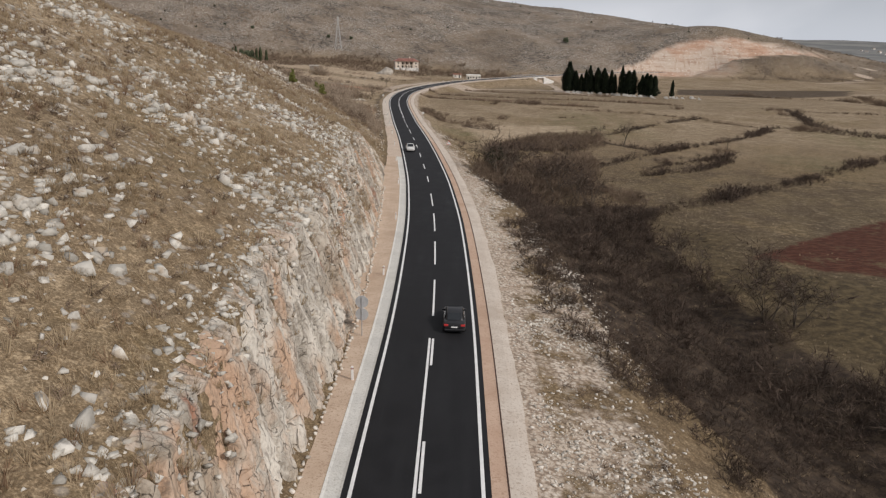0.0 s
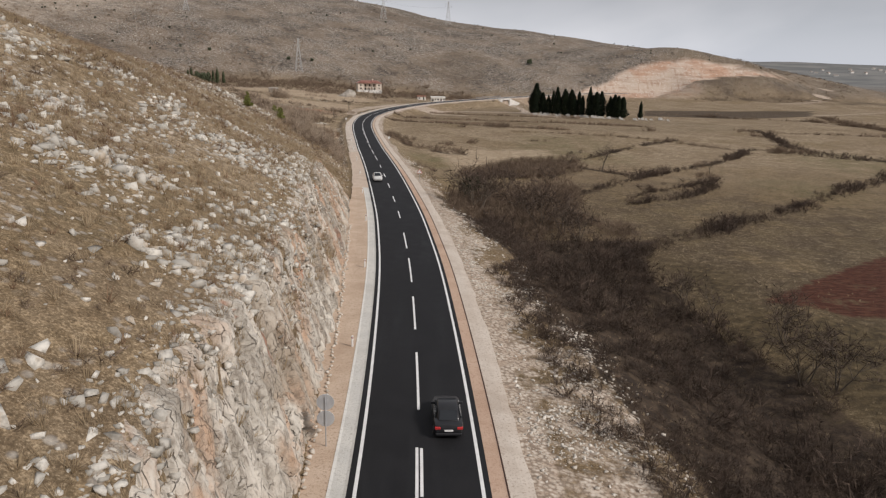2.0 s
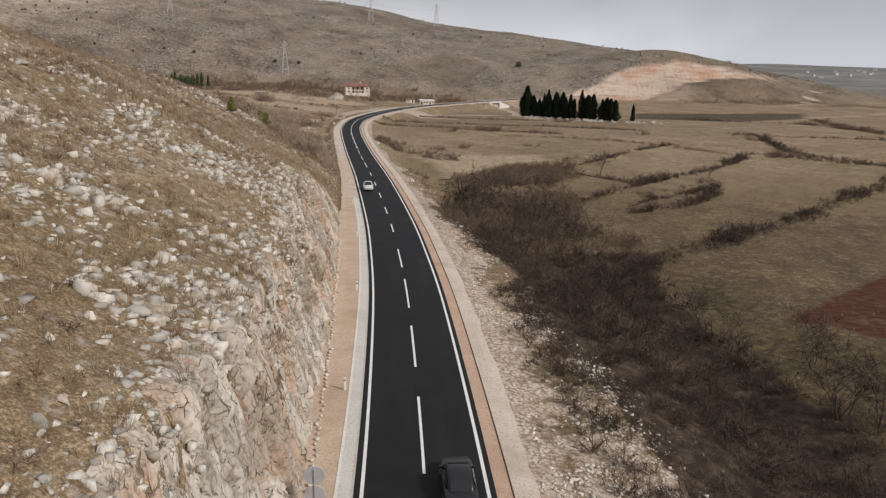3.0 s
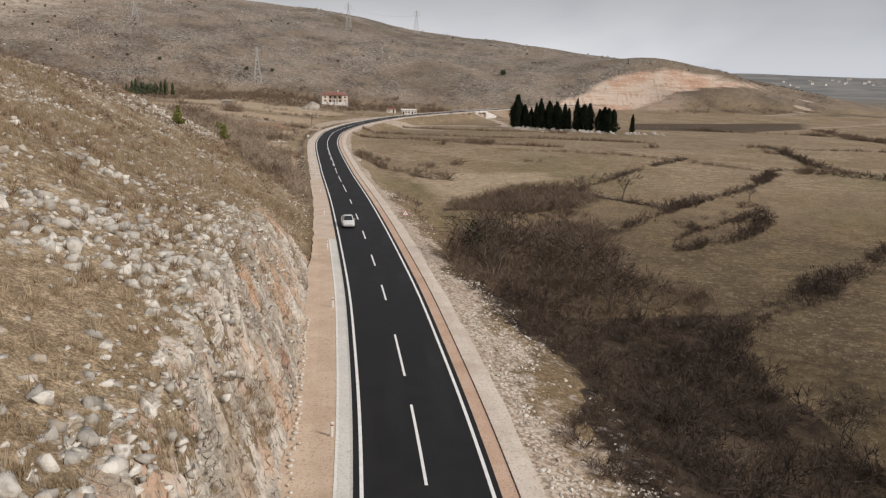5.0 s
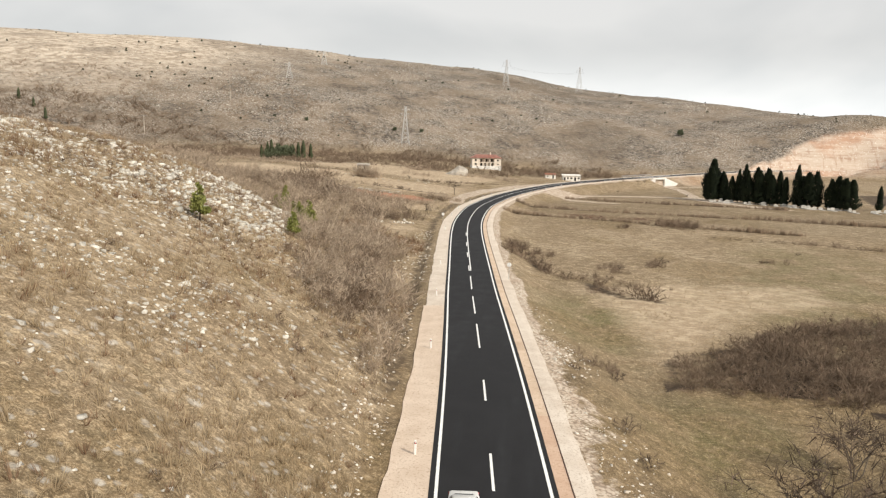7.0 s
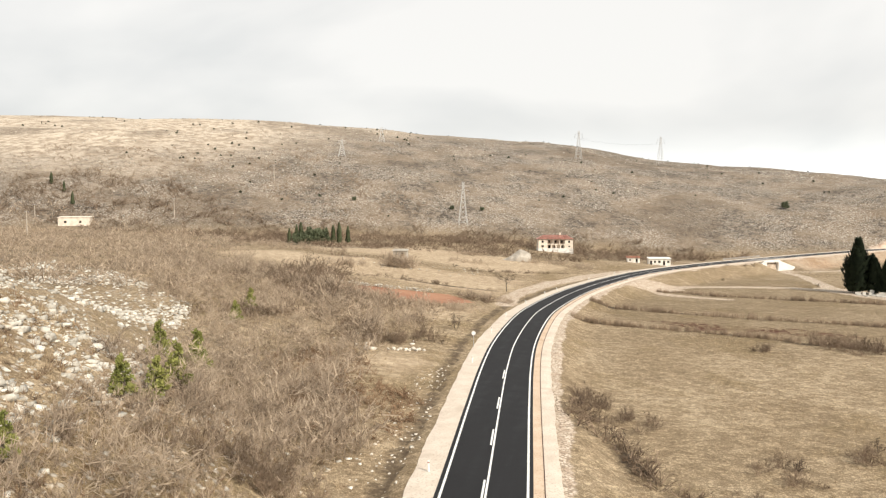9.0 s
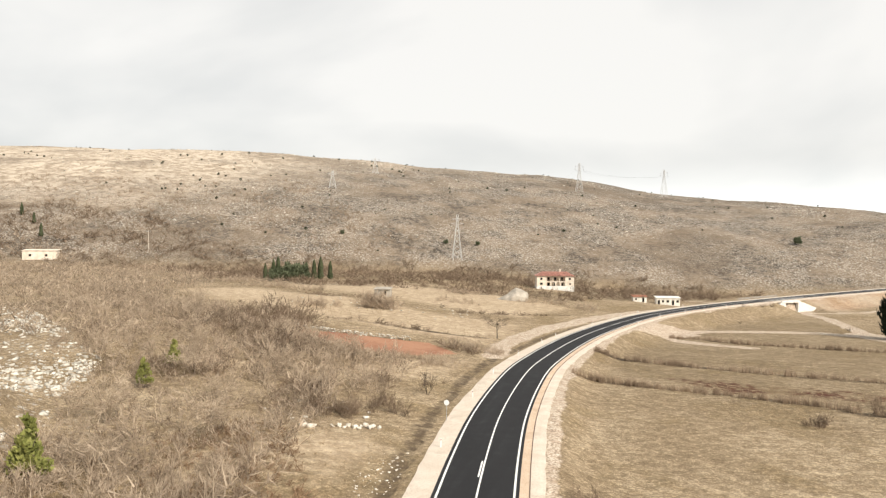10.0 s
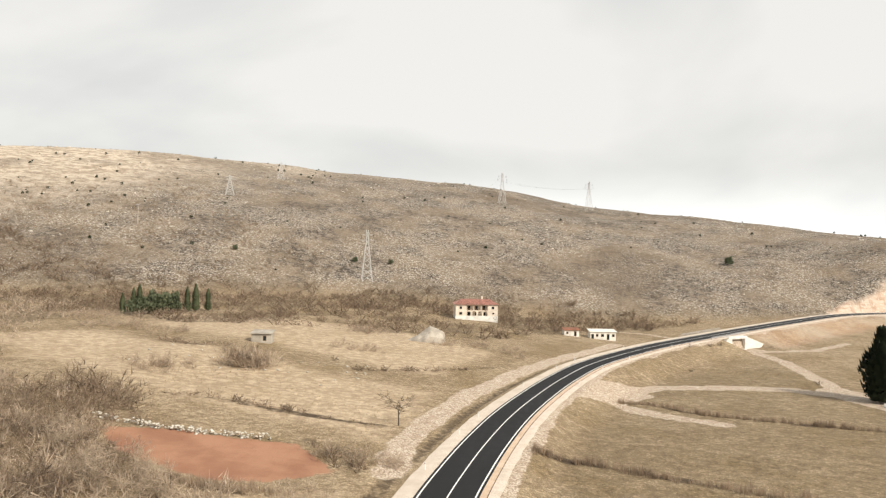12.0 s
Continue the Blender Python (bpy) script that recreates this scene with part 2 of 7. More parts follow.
# ---- materials ----
class Nodes:
    """A small writer for node materials."""

    def __init__(self, name, rough=0.9, metal=0.0, spec=0.3):
        self.mat = bpy.data.materials.new(name)
        self.mat.use_nodes = True
        self.n, self.l = self.mat.node_tree.nodes, self.mat.node_tree.links
        self.bsdf = self.n["Principled BSDF"]
        self.bsdf.inputs["Roughness"].default_value = rough
        self.bsdf.inputs["Metallic"].default_value = metal
        self.bsdf.inputs["Specular IOR Level"].default_value = spec
        self.place = None

    def put(self, value, socket):
        if hasattr(value, "links"):
            self.l.new(value, socket)
        elif isinstance(value, (tuple, list)) and len(value) == 3 and socket.type == "RGBA":
            socket.default_value = (*value, 1)
        else:
            socket.default_value = value

    def at(self):
        if self.place is None:
            self.place = self.n.new("ShaderNodeNewGeometry").outputs["Position"]
        return self.place

    def local(self):
        return self.n.new("ShaderNodeTexCoord").outputs["Object"]

    def stretch(self, where, scale, turn=(0, 0, 0)):
        m = self.n.new("ShaderNodeMapping")
        m.inputs["Scale"].default_value, m.inputs["Rotation"].default_value = scale, turn
        self.l.new(where, m.inputs["Vector"])
        return m.outputs["Vector"]

    def noise(self, scale, detail=3.0, where=None, rough=0.55):
        t = self.n.new("ShaderNodeTexNoise")
        t.inputs["Scale"].default_value, t.inputs["Detail"].default_value, t.inputs["Roughness"].default_value = scale, detail, rough
        self.l.new(where or self.at(), t.inputs["Vector"])
        return t.outputs["Fac"]

    def cells(self, scale, where=None, feature="F1", out="Distance"):
        t = self.n.new("ShaderNodeTexVoronoi")
        t.feature = feature
        t.inputs["Scale"].default_value = scale
        self.l.new(where or self.at(), t.inputs["Vector"])
        return t.outputs[out]

    def band(self, value, low, high, flip=False):
        r = self.n.new("ShaderNodeMapRange")
        r.interpolation_type = "SMOOTHSTEP"
        self.put(value, r.inputs["Value"])
        self.put(low, r.inputs["From Min"])
        self.put(high, r.inputs["From Max"])
        if flip:
            r.inputs["To Min"].default_value, r.inputs["To Max"].default_value = 1.0, 0.0
        return r.outputs["Result"]

    def sum(self, op, a, b):
        m = self.n.new("ShaderNodeMath")
        m.operation = op
        self.put(a, m.inputs[0])
        self.put(b, m.inputs[1])
        return m.outputs["Value"]

    def mix(self, factor, a, b, how="MIX"):
        m = self.n.new("ShaderNodeMix")
        m.data_type, m.blend_type = "RGBA", how
        self.put(factor, m.inputs["Factor"])
        self.put(a, m.inputs["A"])
        self.put(b, m.inputs["B"])
        return m.outputs["Result"]

    def attribute(self, name):
        a = self.n.new("ShaderNodeAttribute")
        a.attribute_name = name
        s = self.n.new("ShaderNodeSeparateColor")
        self.l.new(a.outputs["Color"], s.inputs["Color"])
        return [s.outputs[k] for k in ("Red", "Green", "Blue")]

    def chance(self):
        return self.n.new("ShaderNodeObjectInfo").outputs["Random"]

    def island(self):
        return self.n.new("ShaderNodeNewGeometry").outputs["Random Per Island"]

    def bump(self, height, depth, strength=1.0):
        b = self.n.new("ShaderNodeBump")
        b.inputs["Distance"].default_value, b.inputs["Strength"].default_value = depth, strength
        self.put(height, b.inputs["Height"])
        self.l.new(b.outputs["Normal"], self.bsdf.inputs["Normal"])

    def done(self, colour, rough=None):
        self.put(colour, self.bsdf.inputs["Base Color"])
        if rough is not None:
            self.put(rough, self.bsdf.inputs["Roughness"])
        return self.mat


def plain(name, colour, rough=0.7, metal=0.0, vary=0.12, size=6.0, spec=0.3):
    """Paint, metal, plaster and the like: one colour with faint stains and grain."""
    m = Nodes(name, rough, metal, spec)
    where = m.local()
    stain = m.noise(size * 0.25, 3.0, where)
    grain = m.noise(size * 4, 2.0, where)
    dark = tuple(c * (1 - 2 * vary) for c in colour)
    light = tuple(min(1, c * (1 + vary)) for c in colour)
    c = m.mix(m.band(stain, 0.3, 0.7), dark, light)
    c = m.mix(m.band(grain, 0.35, 0.75), c, m.mix(0.5, c, dark))
    return m.done(c)


def ground_material():
    m = Nodes("land", 0.95, spec=0.15)
    rock, scrub, bare = m.attribute("cover")
    red, green, dig = m.attribute("soil")
    big, mid, fine, tiny = m.noise(0.025, 3), m.noise(0.16, 4), m.noise(0.9, 4), m.noise(5.0, 3)
    grass = m.mix(m.band(big, 0.35, 0.65), (0.34, 0.245, 0.14), (0.255, 0.175, 0.095))
    grass = m.mix(m.band(mid, 0.4, 0.68), grass, (0.165, 0.115, 0.068))
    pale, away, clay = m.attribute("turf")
    streak = m.noise(0.7, 6, m.stretch(m.at(), (0.75, 1, 1)), 0.7)
    grass = m.mix(m.sum("MULTIPLY", pale, 0.85), grass, m.mix(m.band(m.noise(0.06, 4), 0.38, 0.62), m.mix(m.band(streak, 0.4, 0.62), (0.385, 0.29, 0.19), (0.69, 0.555, 0.385)), m.mix(m.band(streak, 0.42, 0.6), (0.28, 0.205, 0.13), (0.52, 0.4, 0.262))))
    # olive-brown right meadow, darkened further: a cloud's shade painted into the grass
    shade_upland = m.attribute("shade_upland")[0]
    grass = m.mix(m.sum("MULTIPLY", shade_upland, 0.95), grass, m.mix(m.band(mid, 0.35, 0.65), (0.15, 0.112, 0.06), (0.07, 0.05, 0.03)))
    grass = m.mix(m.sum("MULTIPLY", green, m.band(mid, 0.3, 0.6)), grass, (0.17, 0.165, 0.06))
    grass = m.mix(m.sum("MULTIPLY", m.band(m.noise(0.045, 5, None, 0.65), 0.5, 0.62), 0.6), grass, m.mix(m.band(fine, 0.4, 0.6), (0.19, 0.14, 0.068), (0.35, 0.24, 0.12)))
    grass = m.mix(m.band(fine, 0.45, 0.75), grass, m.mix(0.55, grass, (0.40, 0.31, 0.20)))
    grass = m.mix(m.band(tiny, 0.5, 0.75), grass, m.mix(0.5, grass, (0.075, 0.052, 0.03)))
    clump = m.noise(2.3, 5, None, 0.7)
    grass = m.mix(m.band(clump, 0.46, 0.62), m.mix(0.45, grass, (0.07, 0.05, 0.03)), grass)
    grass = m.mix(m.band(clump, 0.56, 0.7), grass, m.mix(0.5, grass, (0.52, 0.42, 0.28)))
    stalks = m.noise(9.0, 5, m.stretch(m.at(), (1, 1, 0.5)), 0.75)
    grass = m.mix(m.band(stalks, 0.42, 0.54, True), grass, m.mix(0.5, grass, (0.06, 0.043, 0.027)))
    grass = m.mix(m.band(stalks, 0.54, 0.66), grass, m.mix(0.45, grass, (0.60, 0.49, 0.34)))
    hay, rank, _ = m.attribute("crop")
    grass = m.mix(m.sum("MULTIPLY", hay, 0.45), grass, m.mix(m.band(streak, 0.4, 0.62), (0.46, 0.355, 0.25), (0.68, 0.55, 0.405)))
    grass = m.mix(m.sum("MULTIPLY", rank, 0.8), grass, m.mix(m.band(fine, 0.35, 0.65), (0.045, 0.034, 0.02), (0.11, 0.082, 0.042)))
    # twiggy scrub floor
    floor_ = m.mix(m.band(fine, 0.35, 0.7), (0.04, 0.029, 0.022), (0.10, 0.072, 0.048))
    floor_ = m.mix(m.band(tiny, 0.45, 0.75), floor_, (0.035, 0.026, 0.019))
    c = m.mix(m.band(m.sum("ADD", scrub, m.sum("MULTIPLY", m.sum("SUBTRACT", fine, 0.5), 0.7)), 0.35, 0.7), grass, floor_)
    # limestone showing through the turf
    stone = m.mix(m.band(m.noise(2.4, 3), 0.35, 0.7), (0.36, 0.34, 0.31), (0.62, 0.59, 0.53))
    lumps = m.cells(1.15)
    small = m.cells(0.42)
    show = m.sum("MULTIPLY", m.band(lumps, 0.18, 0.36, True), m.band(mid, 0.42, 0.58))
    show = m.sum("MAXIMUM", show, m.sum("MULTIPLY", m.band(small, 0.16, 0.3, True), m.band(fine, 0.5, 0.62)))
    show = m.sum("MULTIPLY", show, m.sum("MULTIPLY", m.band(rock, 0.05, 0.75), 0.6))
    c = m.mix(show, c, stone)
    # pale turf, brown heath and stone of the ridge
    ridge = m.attribute("shade_upland")[1]
    heath = m.mix(m.band(m.noise(0.3, 6, None, 0.7), 0.42, 0.58), (0.06, 0.048, 0.038), (0.165, 0.133, 0.103))
    heath = m.mix(m.band(m.noise(0.035, 4), 0.42, 0.6), heath, m.mix(0.5, heath, (0.25, 0.19, 0.135)))
    broken = m.band(m.noise(0.028, 6, None, 0.7), 0.38, 0.56)
    heath = m.mix(m.sum("MULTIPLY", m.band(m.noise(1.0, 5, None, 0.72), 0.5, 0.6), m.sum("ADD", 0.25, m.sum("MULTIPLY", broken, 0.6))), heath, (0.46, 0.42, 0.365))
    # left hilltop: straw turf, made paler still by a sunlit patch painted in
    heath = m.mix(m.band(m.attribute("shade_upland")[2], 0.0, 1.0), heath, m.mix(m.band(m.noise(0.16, 7, None, 0.72), 0.38, 0.62), (0.295, 0.234, 0.174), (0.60, 0.515, 0.415)))
    heath = m.mix(m.sum("MULTIPLY", m.band(m.noise(0.012, 5, None, 0.6), 0.5, 0.62), 0.55), heath, m.mix(m.band(clump, 0.4, 0.6), (0.07, 0.052, 0.038), (0.18, 0.138, 0.098)))
    specks = m.sum("MULTIPLY", m.band(m.cells(0.8), 0.12, 0.3, True), broken)
    specks = m.sum("MAXIMUM", specks, m.sum("MULTIPLY", m.band(m.cells(1.5), 0.1, 0.28, True), m.band(m.noise(0.09, 5, None, 0.65), 0.42, 0.62)))
    heath = m.mix(m.sum("MULTIPLY", specks, 0.78), heath, m.mix(m.noise(0.3, 2), (0.36, 0.33, 0.29), (0.64, 0.60, 0.535)))
    dots = m.sum("MULTIPLY", m.band(m.cells(0.28), 0.1, 0.2, True), m.band(m.noise(0.05, 4, None, 0.6), 0.45, 0.6))
    heath = m.mix(m.sum("MULTIPLY", dots, 0.7), heath, (0.05, 0.042, 0.03))
    c = m.mix(ridge, c, heath)
    # far land greyed with distance: haze painted into its base colour
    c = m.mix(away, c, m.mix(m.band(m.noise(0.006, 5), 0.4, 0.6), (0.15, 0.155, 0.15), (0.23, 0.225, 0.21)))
    # crushed stone and bare earth
    grit = m.mix(m.band(fine, 0.3, 0.7), (0.43, 0.335, 0.255), (0.56, 0.48, 0.39))
    grit = m.mix(m.band(tiny, 0.5, 0.72), grit, (0.30, 0.22, 0.16))
    pebble = m.cells(3.4)
    patch = m.band(m.noise(0.5, 4), 0.42, 0.58)
    grit = m.mix(m.sum("MULTIPLY", m.band(pebble, 0.2, 0.42, True), patch), grit, (0.64, 0.575, 0.49))
    grit = m.mix(m.sum("MULTIPLY", m.band(pebble, 0.48, 0.7), 0.7), grit, (0.20, 0.15, 0.11))
    c = m.mix(m.band(m.sum("ADD", bare, m.sum("MULTIPLY", m.sum("SUBTRACT", fine, 0.5), 0.8)), 0.35, 0.65), c, grit)
    earth = m.mix(m.band(tiny, 0.35, 0.7), (0.082, 0.03, 0.019), (0.045, 0.019, 0.013))
    furrow = m.noise(1.1, 4, m.stretch(m.at(), (0.5, 1.6, 1), (0, 0, 0.55)), 0.6)
    earth = m.mix(m.band(furrow, 0.45, 0.6), earth, m.mix(0.6, earth, (0.13, 0.06, 0.036)))
    earth = m.mix(m.band(clay, 0.0, 0.3), earth, m.mix(m.band(mid, 0.35, 0.65), (0.36, 0.195, 0.125), (0.28, 0.14, 0.09)))
    c = m.mix(m.band(m.sum("ADD", red, m.sum("ADD", m.sum("MULTIPLY", m.sum("SUBTRACT", fine, 0.5), 0.8), m.sum("MULTIPLY", m.sum("SUBTRACT", mid, 0.5), 0.7))), 0.35, 0.65), c, earth)
    pit = m.mix(m.band(m.noise(0.03, 4), 0.4, 0.6), (0.50, 0.405, 0.325), (0.46, 0.295, 0.205))
    beds = m.noise(0.9, 5, m.stretch(m.at(), (0.06, 0.06, 0.7)), 0.65)
    pit = m.mix(m.band(beds, 0.5, 0.6), pit, m.mix(0.4, pit, (0.60, 0.52, 0.44)))
    pit = m.mix(m.band(beds, 0.34, 0.46, True), pit, m.mix(0.65, pit, (0.30, 0.175, 0.115)))
    pit = m.mix(m.band(m.noise(0.4, 5, m.stretch(m.at(), (1, 0.3, 0.15)), 0.65), 0.52, 0.66), pit, m.mix(0.6, pit, (0.34, 0.21, 0.145)))
    pit = m.mix(m.band(m.noise(0.6, 6, None, 0.75), 0.55, 0.66), pit, (0.66, 0.61, 0.54))
    c = m.mix(dig, c, pit)
    m.bump(m.sum("ADD", m.sum("MULTIPLY", fine, 0.6), m.sum("MULTIPLY", tiny, 0.25)), 0.5, 0.6)
    return m.done(c)


def rock_face_material():
    m = Nodes("cut_limestone", 0.9, spec=0.2)
    beds = m.stretch(m.stretch(m.at(), (1, 1, 1), (0.5, 0, 0)), (0.45, 1.0, 0.22))
    mid, fine, grain = m.noise(0.9, 5, beds, 0.65), m.noise(4.5, 4, beds), m.noise(9.0, 3)
    c = m.mix(m.band(mid, 0.36, 0.62), (0.34, 0.305, 0.255), (0.62, 0.575, 0.50))
    c = m.mix(m.band(m.noise(0.12, 4), 0.52, 0.62), c, m.mix(0.6, c, (0.33, 0.26, 0.185)))
    c = m.mix(m.sum("MULTIPLY", m.band(m.noise(0.35, 5, beds, 0.65), 0.46, 0.62), m.band(m.noise(0.1, 2), 0.38, 0.54)), c, (0.50, 0.345, 0.24))
    c = m.mix(m.sum("MULTIPLY", m.band(m.noise(0.5, 5, beds), 0.62, 0.72), 0.75), c, (0.36, 0.155, 0.085))
    c = m.mix(m.band(fine, 0.53, 0.68), c, m.mix(0.55, c, (0.13, 0.105, 0.08)))
    c = m.mix(m.band(grain, 0.55, 0.7), c, m.mix(0.3, c, (0.2, 0.17, 0.13)))
    cracks = m.cells(1.3, m.stretch(m.stretch(m.at(), (1, 1, 1), (0.5, 0, 0)), (1.0, 1.6, 0.5)), "DISTANCE_TO_EDGE")
    split = m.band(m.sum("ADD", cracks, m.sum("MULTIPLY", m.sum("SUBTRACT", fine, 0.42), 0.25)), 0.0, 0.04)
    c = m.mix(split, m.mix(0.6, c, (0.10, 0.08, 0.06)), c)
    chips = m.cells(3.2, m.stretch(m.stretch(m.at(), (1, 1, 1), (0.5, 0, 0)), (1.0, 1.4, 0.6)), "DISTANCE_TO_EDGE")
    c = m.mix(m.band(m.sum("ADD", chips, m.sum("MULTIPLY", m.sum("SUBTRACT", mid, 0.45), 0.35)), 0.0, 0.045), m.mix(0.5, c, (0.11, 0.088, 0.066)), c)
    m.bump(m.sum("ADD", m.sum("MULTIPLY", mid, 0.6), m.sum("ADD", m.sum("MULTIPLY", fine, 0.35), m.sum("MULTIPLY", split, 0.25))), 0.45, 0.9)
    return m.done(c)


def asphalt_material():
    m = Nodes("new_asphalt", 0.9, spec=0.2)
    big, fine = m.noise(0.5, 4), m.noise(22.0, 2)
    tracks = m.noise(0.22, 3, m.stretch(m.at(), (3.0, 0.25, 1)))
    c = m.mix(m.band(big, 0.3, 0.7), (0.0115, 0.0115, 0.0125), (0.018, 0.018, 0.0195))
    c = m.mix(m.band(tracks, 0.45, 0.7), c, (0.019, 0.0195, 0.021))
    c = m.mix(m.band(fine, 0.55, 0.75), c, (0.028, 0.028, 0.03))
    m.bump(fine, 0.01, 0.4)
    return m.done(c, m.sum("ADD", 0.6, m.sum("MULTIPLY", big, 0.3)))


def grit_material(name, a, b, dark):
    m = Nodes(name, 0.95, spec=0.2)
    c = m.mix(m.band(m.noise(0.5, 4), 0.3, 0.7), a, b)
    c = m.mix(m.band(m.noise(6.0, 3), 0.5, 0.72), c, dark)
    c = m.mix(m.sum("MULTIPLY", m.band(m.noise(0.2, 3), 0.55, 0.7), 0.5), c, dark)
    m.bump(m.noise(9.0, 3), 0.06, 0.6)
    return m.done(c)


def stone_material(name, dark, light):
    m = Nodes(name, 0.92, spec=0.2)
    where = m.at()
    pick = m.island()
    c = m.mix(pick, dark, light)
    c = m.mix(m.band(m.noise(2.0, 4, where), 0.48, 0.7), c, m.mix(0.6, c, (0.16, 0.14, 0.11)))
    c = m.mix(m.sum("MULTIPLY", m.band(m.noise(0.7, 3, where), 0.55, 0.7), 0.6), c, (0.42, 0.31, 0.20))
    m.bump(m.noise(7.0, 4, where), 0.08, 0.7)
    return m.done(c)


def leaf_material(name, a, b, rough=0.8, sheer=0.0):
    """Grass, twigs and foliage: each blade or twig of its own shade."""
    m = Nodes(name, rough, spec=0.15)
    shade = m.sum("ADD", m.sum("MULTIPLY", m.island(), 0.5), m.sum("MULTIPLY", m.band(m.noise(0.5, 3), 0.36, 0.64), 0.5))
    c = m.mix(shade, a, b)
    c = m.mix(m.band(m.noise(0.16, 2), 0.4, 0.64), c, m.mix(0.4, c, a))
    m.done(c)
    if sheer:
        thin, join = m.n.new("ShaderNodeBsdfTranslucent"), m.n.new("ShaderNodeMixShader")
        m.put(c, thin.inputs["Color"])
        join.inputs["Fac"].default_value = sheer
        m.l.new(m.bsdf.outputs["BSDF"], join.inputs[1])
        m.l.new(thin.outputs["BSDF"], join.inputs[2])
        m.l.new(join.outputs["Shader"], m.n["Material Output"].inputs["Surface"])
    return m.mat


LAND, CUT_ROCK, ASPHALT = ground_material(), rock_face_material(), asphalt_material()
PAINT = plain("road_paint", (0.80, 0.80, 0.78), 0.6, vary=0.05)
CONCRETE = grit_material("gutter_concrete", (0.58, 0.57, 0.53), (0.65, 0.635, 0.585), (0.48, 0.465, 0.42))
VERGE = grit_material("verge_gravel", (0.53, 0.40, 0.295), (0.62, 0.49, 0.375), (0.41, 0.295, 0.21))
CLAY = grit_material("packed_clay_gravel", (0.50, 0.345, 0.25), (0.56, 0.405, 0.305), (0.42, 0.28, 0.195))
PALE_VERGE = grit_material("pale_pink_gravel", (0.55, 0.44, 0.345), (0.63, 0.52, 0.42), (0.43, 0.325, 0.245))
CHIPS = grit_material("pale_chippings", (0.56, 0.48, 0.40), (0.64, 0.57, 0.49), (0.42, 0.34, 0.27))
STONE = stone_material("field_stone", (0.34, 0.32, 0.28), (0.73, 0.695, 0.62))
PALE_STONE = stone_material("quarried_stone", (0.52, 0.47, 0.40), (0.76, 0.71, 0.63))


# ---- builders ----
def mesh_object(name, verts, faces, material, smooth=False):
    me = bpy.data.meshes.new(name)
    me.from_pydata(verts if isinstance(verts, list) else verts.tolist(), [], faces if isinstance(faces, list) else faces.tolist())
    me.materials.append(material)
    if smooth:
        me.shade_smooth()
    me.update()
    return new(name, me)


def grid_faces(rows, cols):
    i = np.arange(rows - 1)[:, None] * cols + np.arange(cols - 1)[None, :]
    i = i.ravel()
    return np.stack([i, i + 1, i + cols + 1, i + cols], 1)


def line_at(s):
    """Place, and the way to the right, at a run along the road."""
    s = np.asarray(s, float)
    n = np.arange(len(LINE))
    p = np.stack([np.interp(s, n, LINE[:, k]) for k in range(3)], -1)
    r = np.stack([np.interp(s, n, SIDE[:, k]) for k in range(2)], -1)
    return p, r / np.linalg.norm(r, axis=-1, keepdims=True)


def ribbon(name, s0, s1, profile, material, step=1.0, wobble=0.0, seed=0, taper=None):
    """A strip along the road with a cross profile of (distance to the right, height over the road), closed below."""
    s = np.linspace(s0, s1, max(2, int((s1 - s0) / step) + 1))
    p, r = line_at(s)
    d, h = np.array([q[0] for q in profile]), np.array([q[1] for q in profile])
    d, h = np.r_[d, d[::-1]], np.r_[h, np.full(len(d), h.min() - 0.3)]
    off = d[None, :] + np.zeros((len(s), 1))
    if wobble or taper:
        edge = wobble * rough(s, 0 * s + seed, 3.0, seed, 3)
        if taper:
            edge = edge + taper[2] * ramp(s, taper[0], taper[1])
        side = 1 if abs(profile[-1][0]) > abs(profile[0][0]) else 0
        n = len(profile)
        off[:, [n - 1, n] if side else [0, 2 * n - 1]] += edge[:, None]
    v = np.stack([p[:, None, 0] + r[:, None, 0] * off, p[:, None, 1] + r[:, None, 1] * off, p[:, None, 2] + h[None, :] + 0 * off], -1)
    k = len(d)
    a = np.arange(len(s) - 1)[:, None] * k + np.arange(k)[None, :]
    b = np.arange(len(s) - 1)[:, None] * k + (np.arange(k) + 1)[None, :] % k
    faces = np.stack([a.ravel(), a.ravel() + k, b.ravel() + k, b.ravel()], 1).tolist()
    faces += [list(range(k)), list(range((len(s) - 1) * k, len(s) * k))[::-1]]
    return mesh_object(name, v.reshape(-1, 3), faces, material)


def steps(*spans):
    """Grid lines: spans of (from, to, spacing)."""
    return np.unique(np.concatenate([np.arange(a, b, c) for a, b, c in spans]).round(4))


def growing(a, first, rate, end):
    out, gap = [a], first
    while abs(out[-1]) < abs(end):
        out.append(out[-1] + gap)
        gap *= rate
    return np.array(out)


# ---- the land, one sheet to the horizon ----
gx = np.unique(np.r_[growing(-95, -1.8, 1.075, 2600), steps((-95, -32, 1.45), (-32, 32, 0.8), (32, 44, 1.6), (44, 74, 0.9), (74, 130, 1.6)), growing(130, 2.0, 1.06, 3700)])
gy = np.unique(np.r_[steps((-60, 10, 2.0), (10, 240, 1.0), (240, 440, 1.5), (440, 496, 2.5), (496, 528, 0.9), (528, 735, 2.5)), growing(735, 3.0, 1.06, 4800)])
mx, my = (a.ravel() for a in np.meshgrid(gx, gy))
mz = ground(mx, my)
ms, md, mr = beside(mx, my)
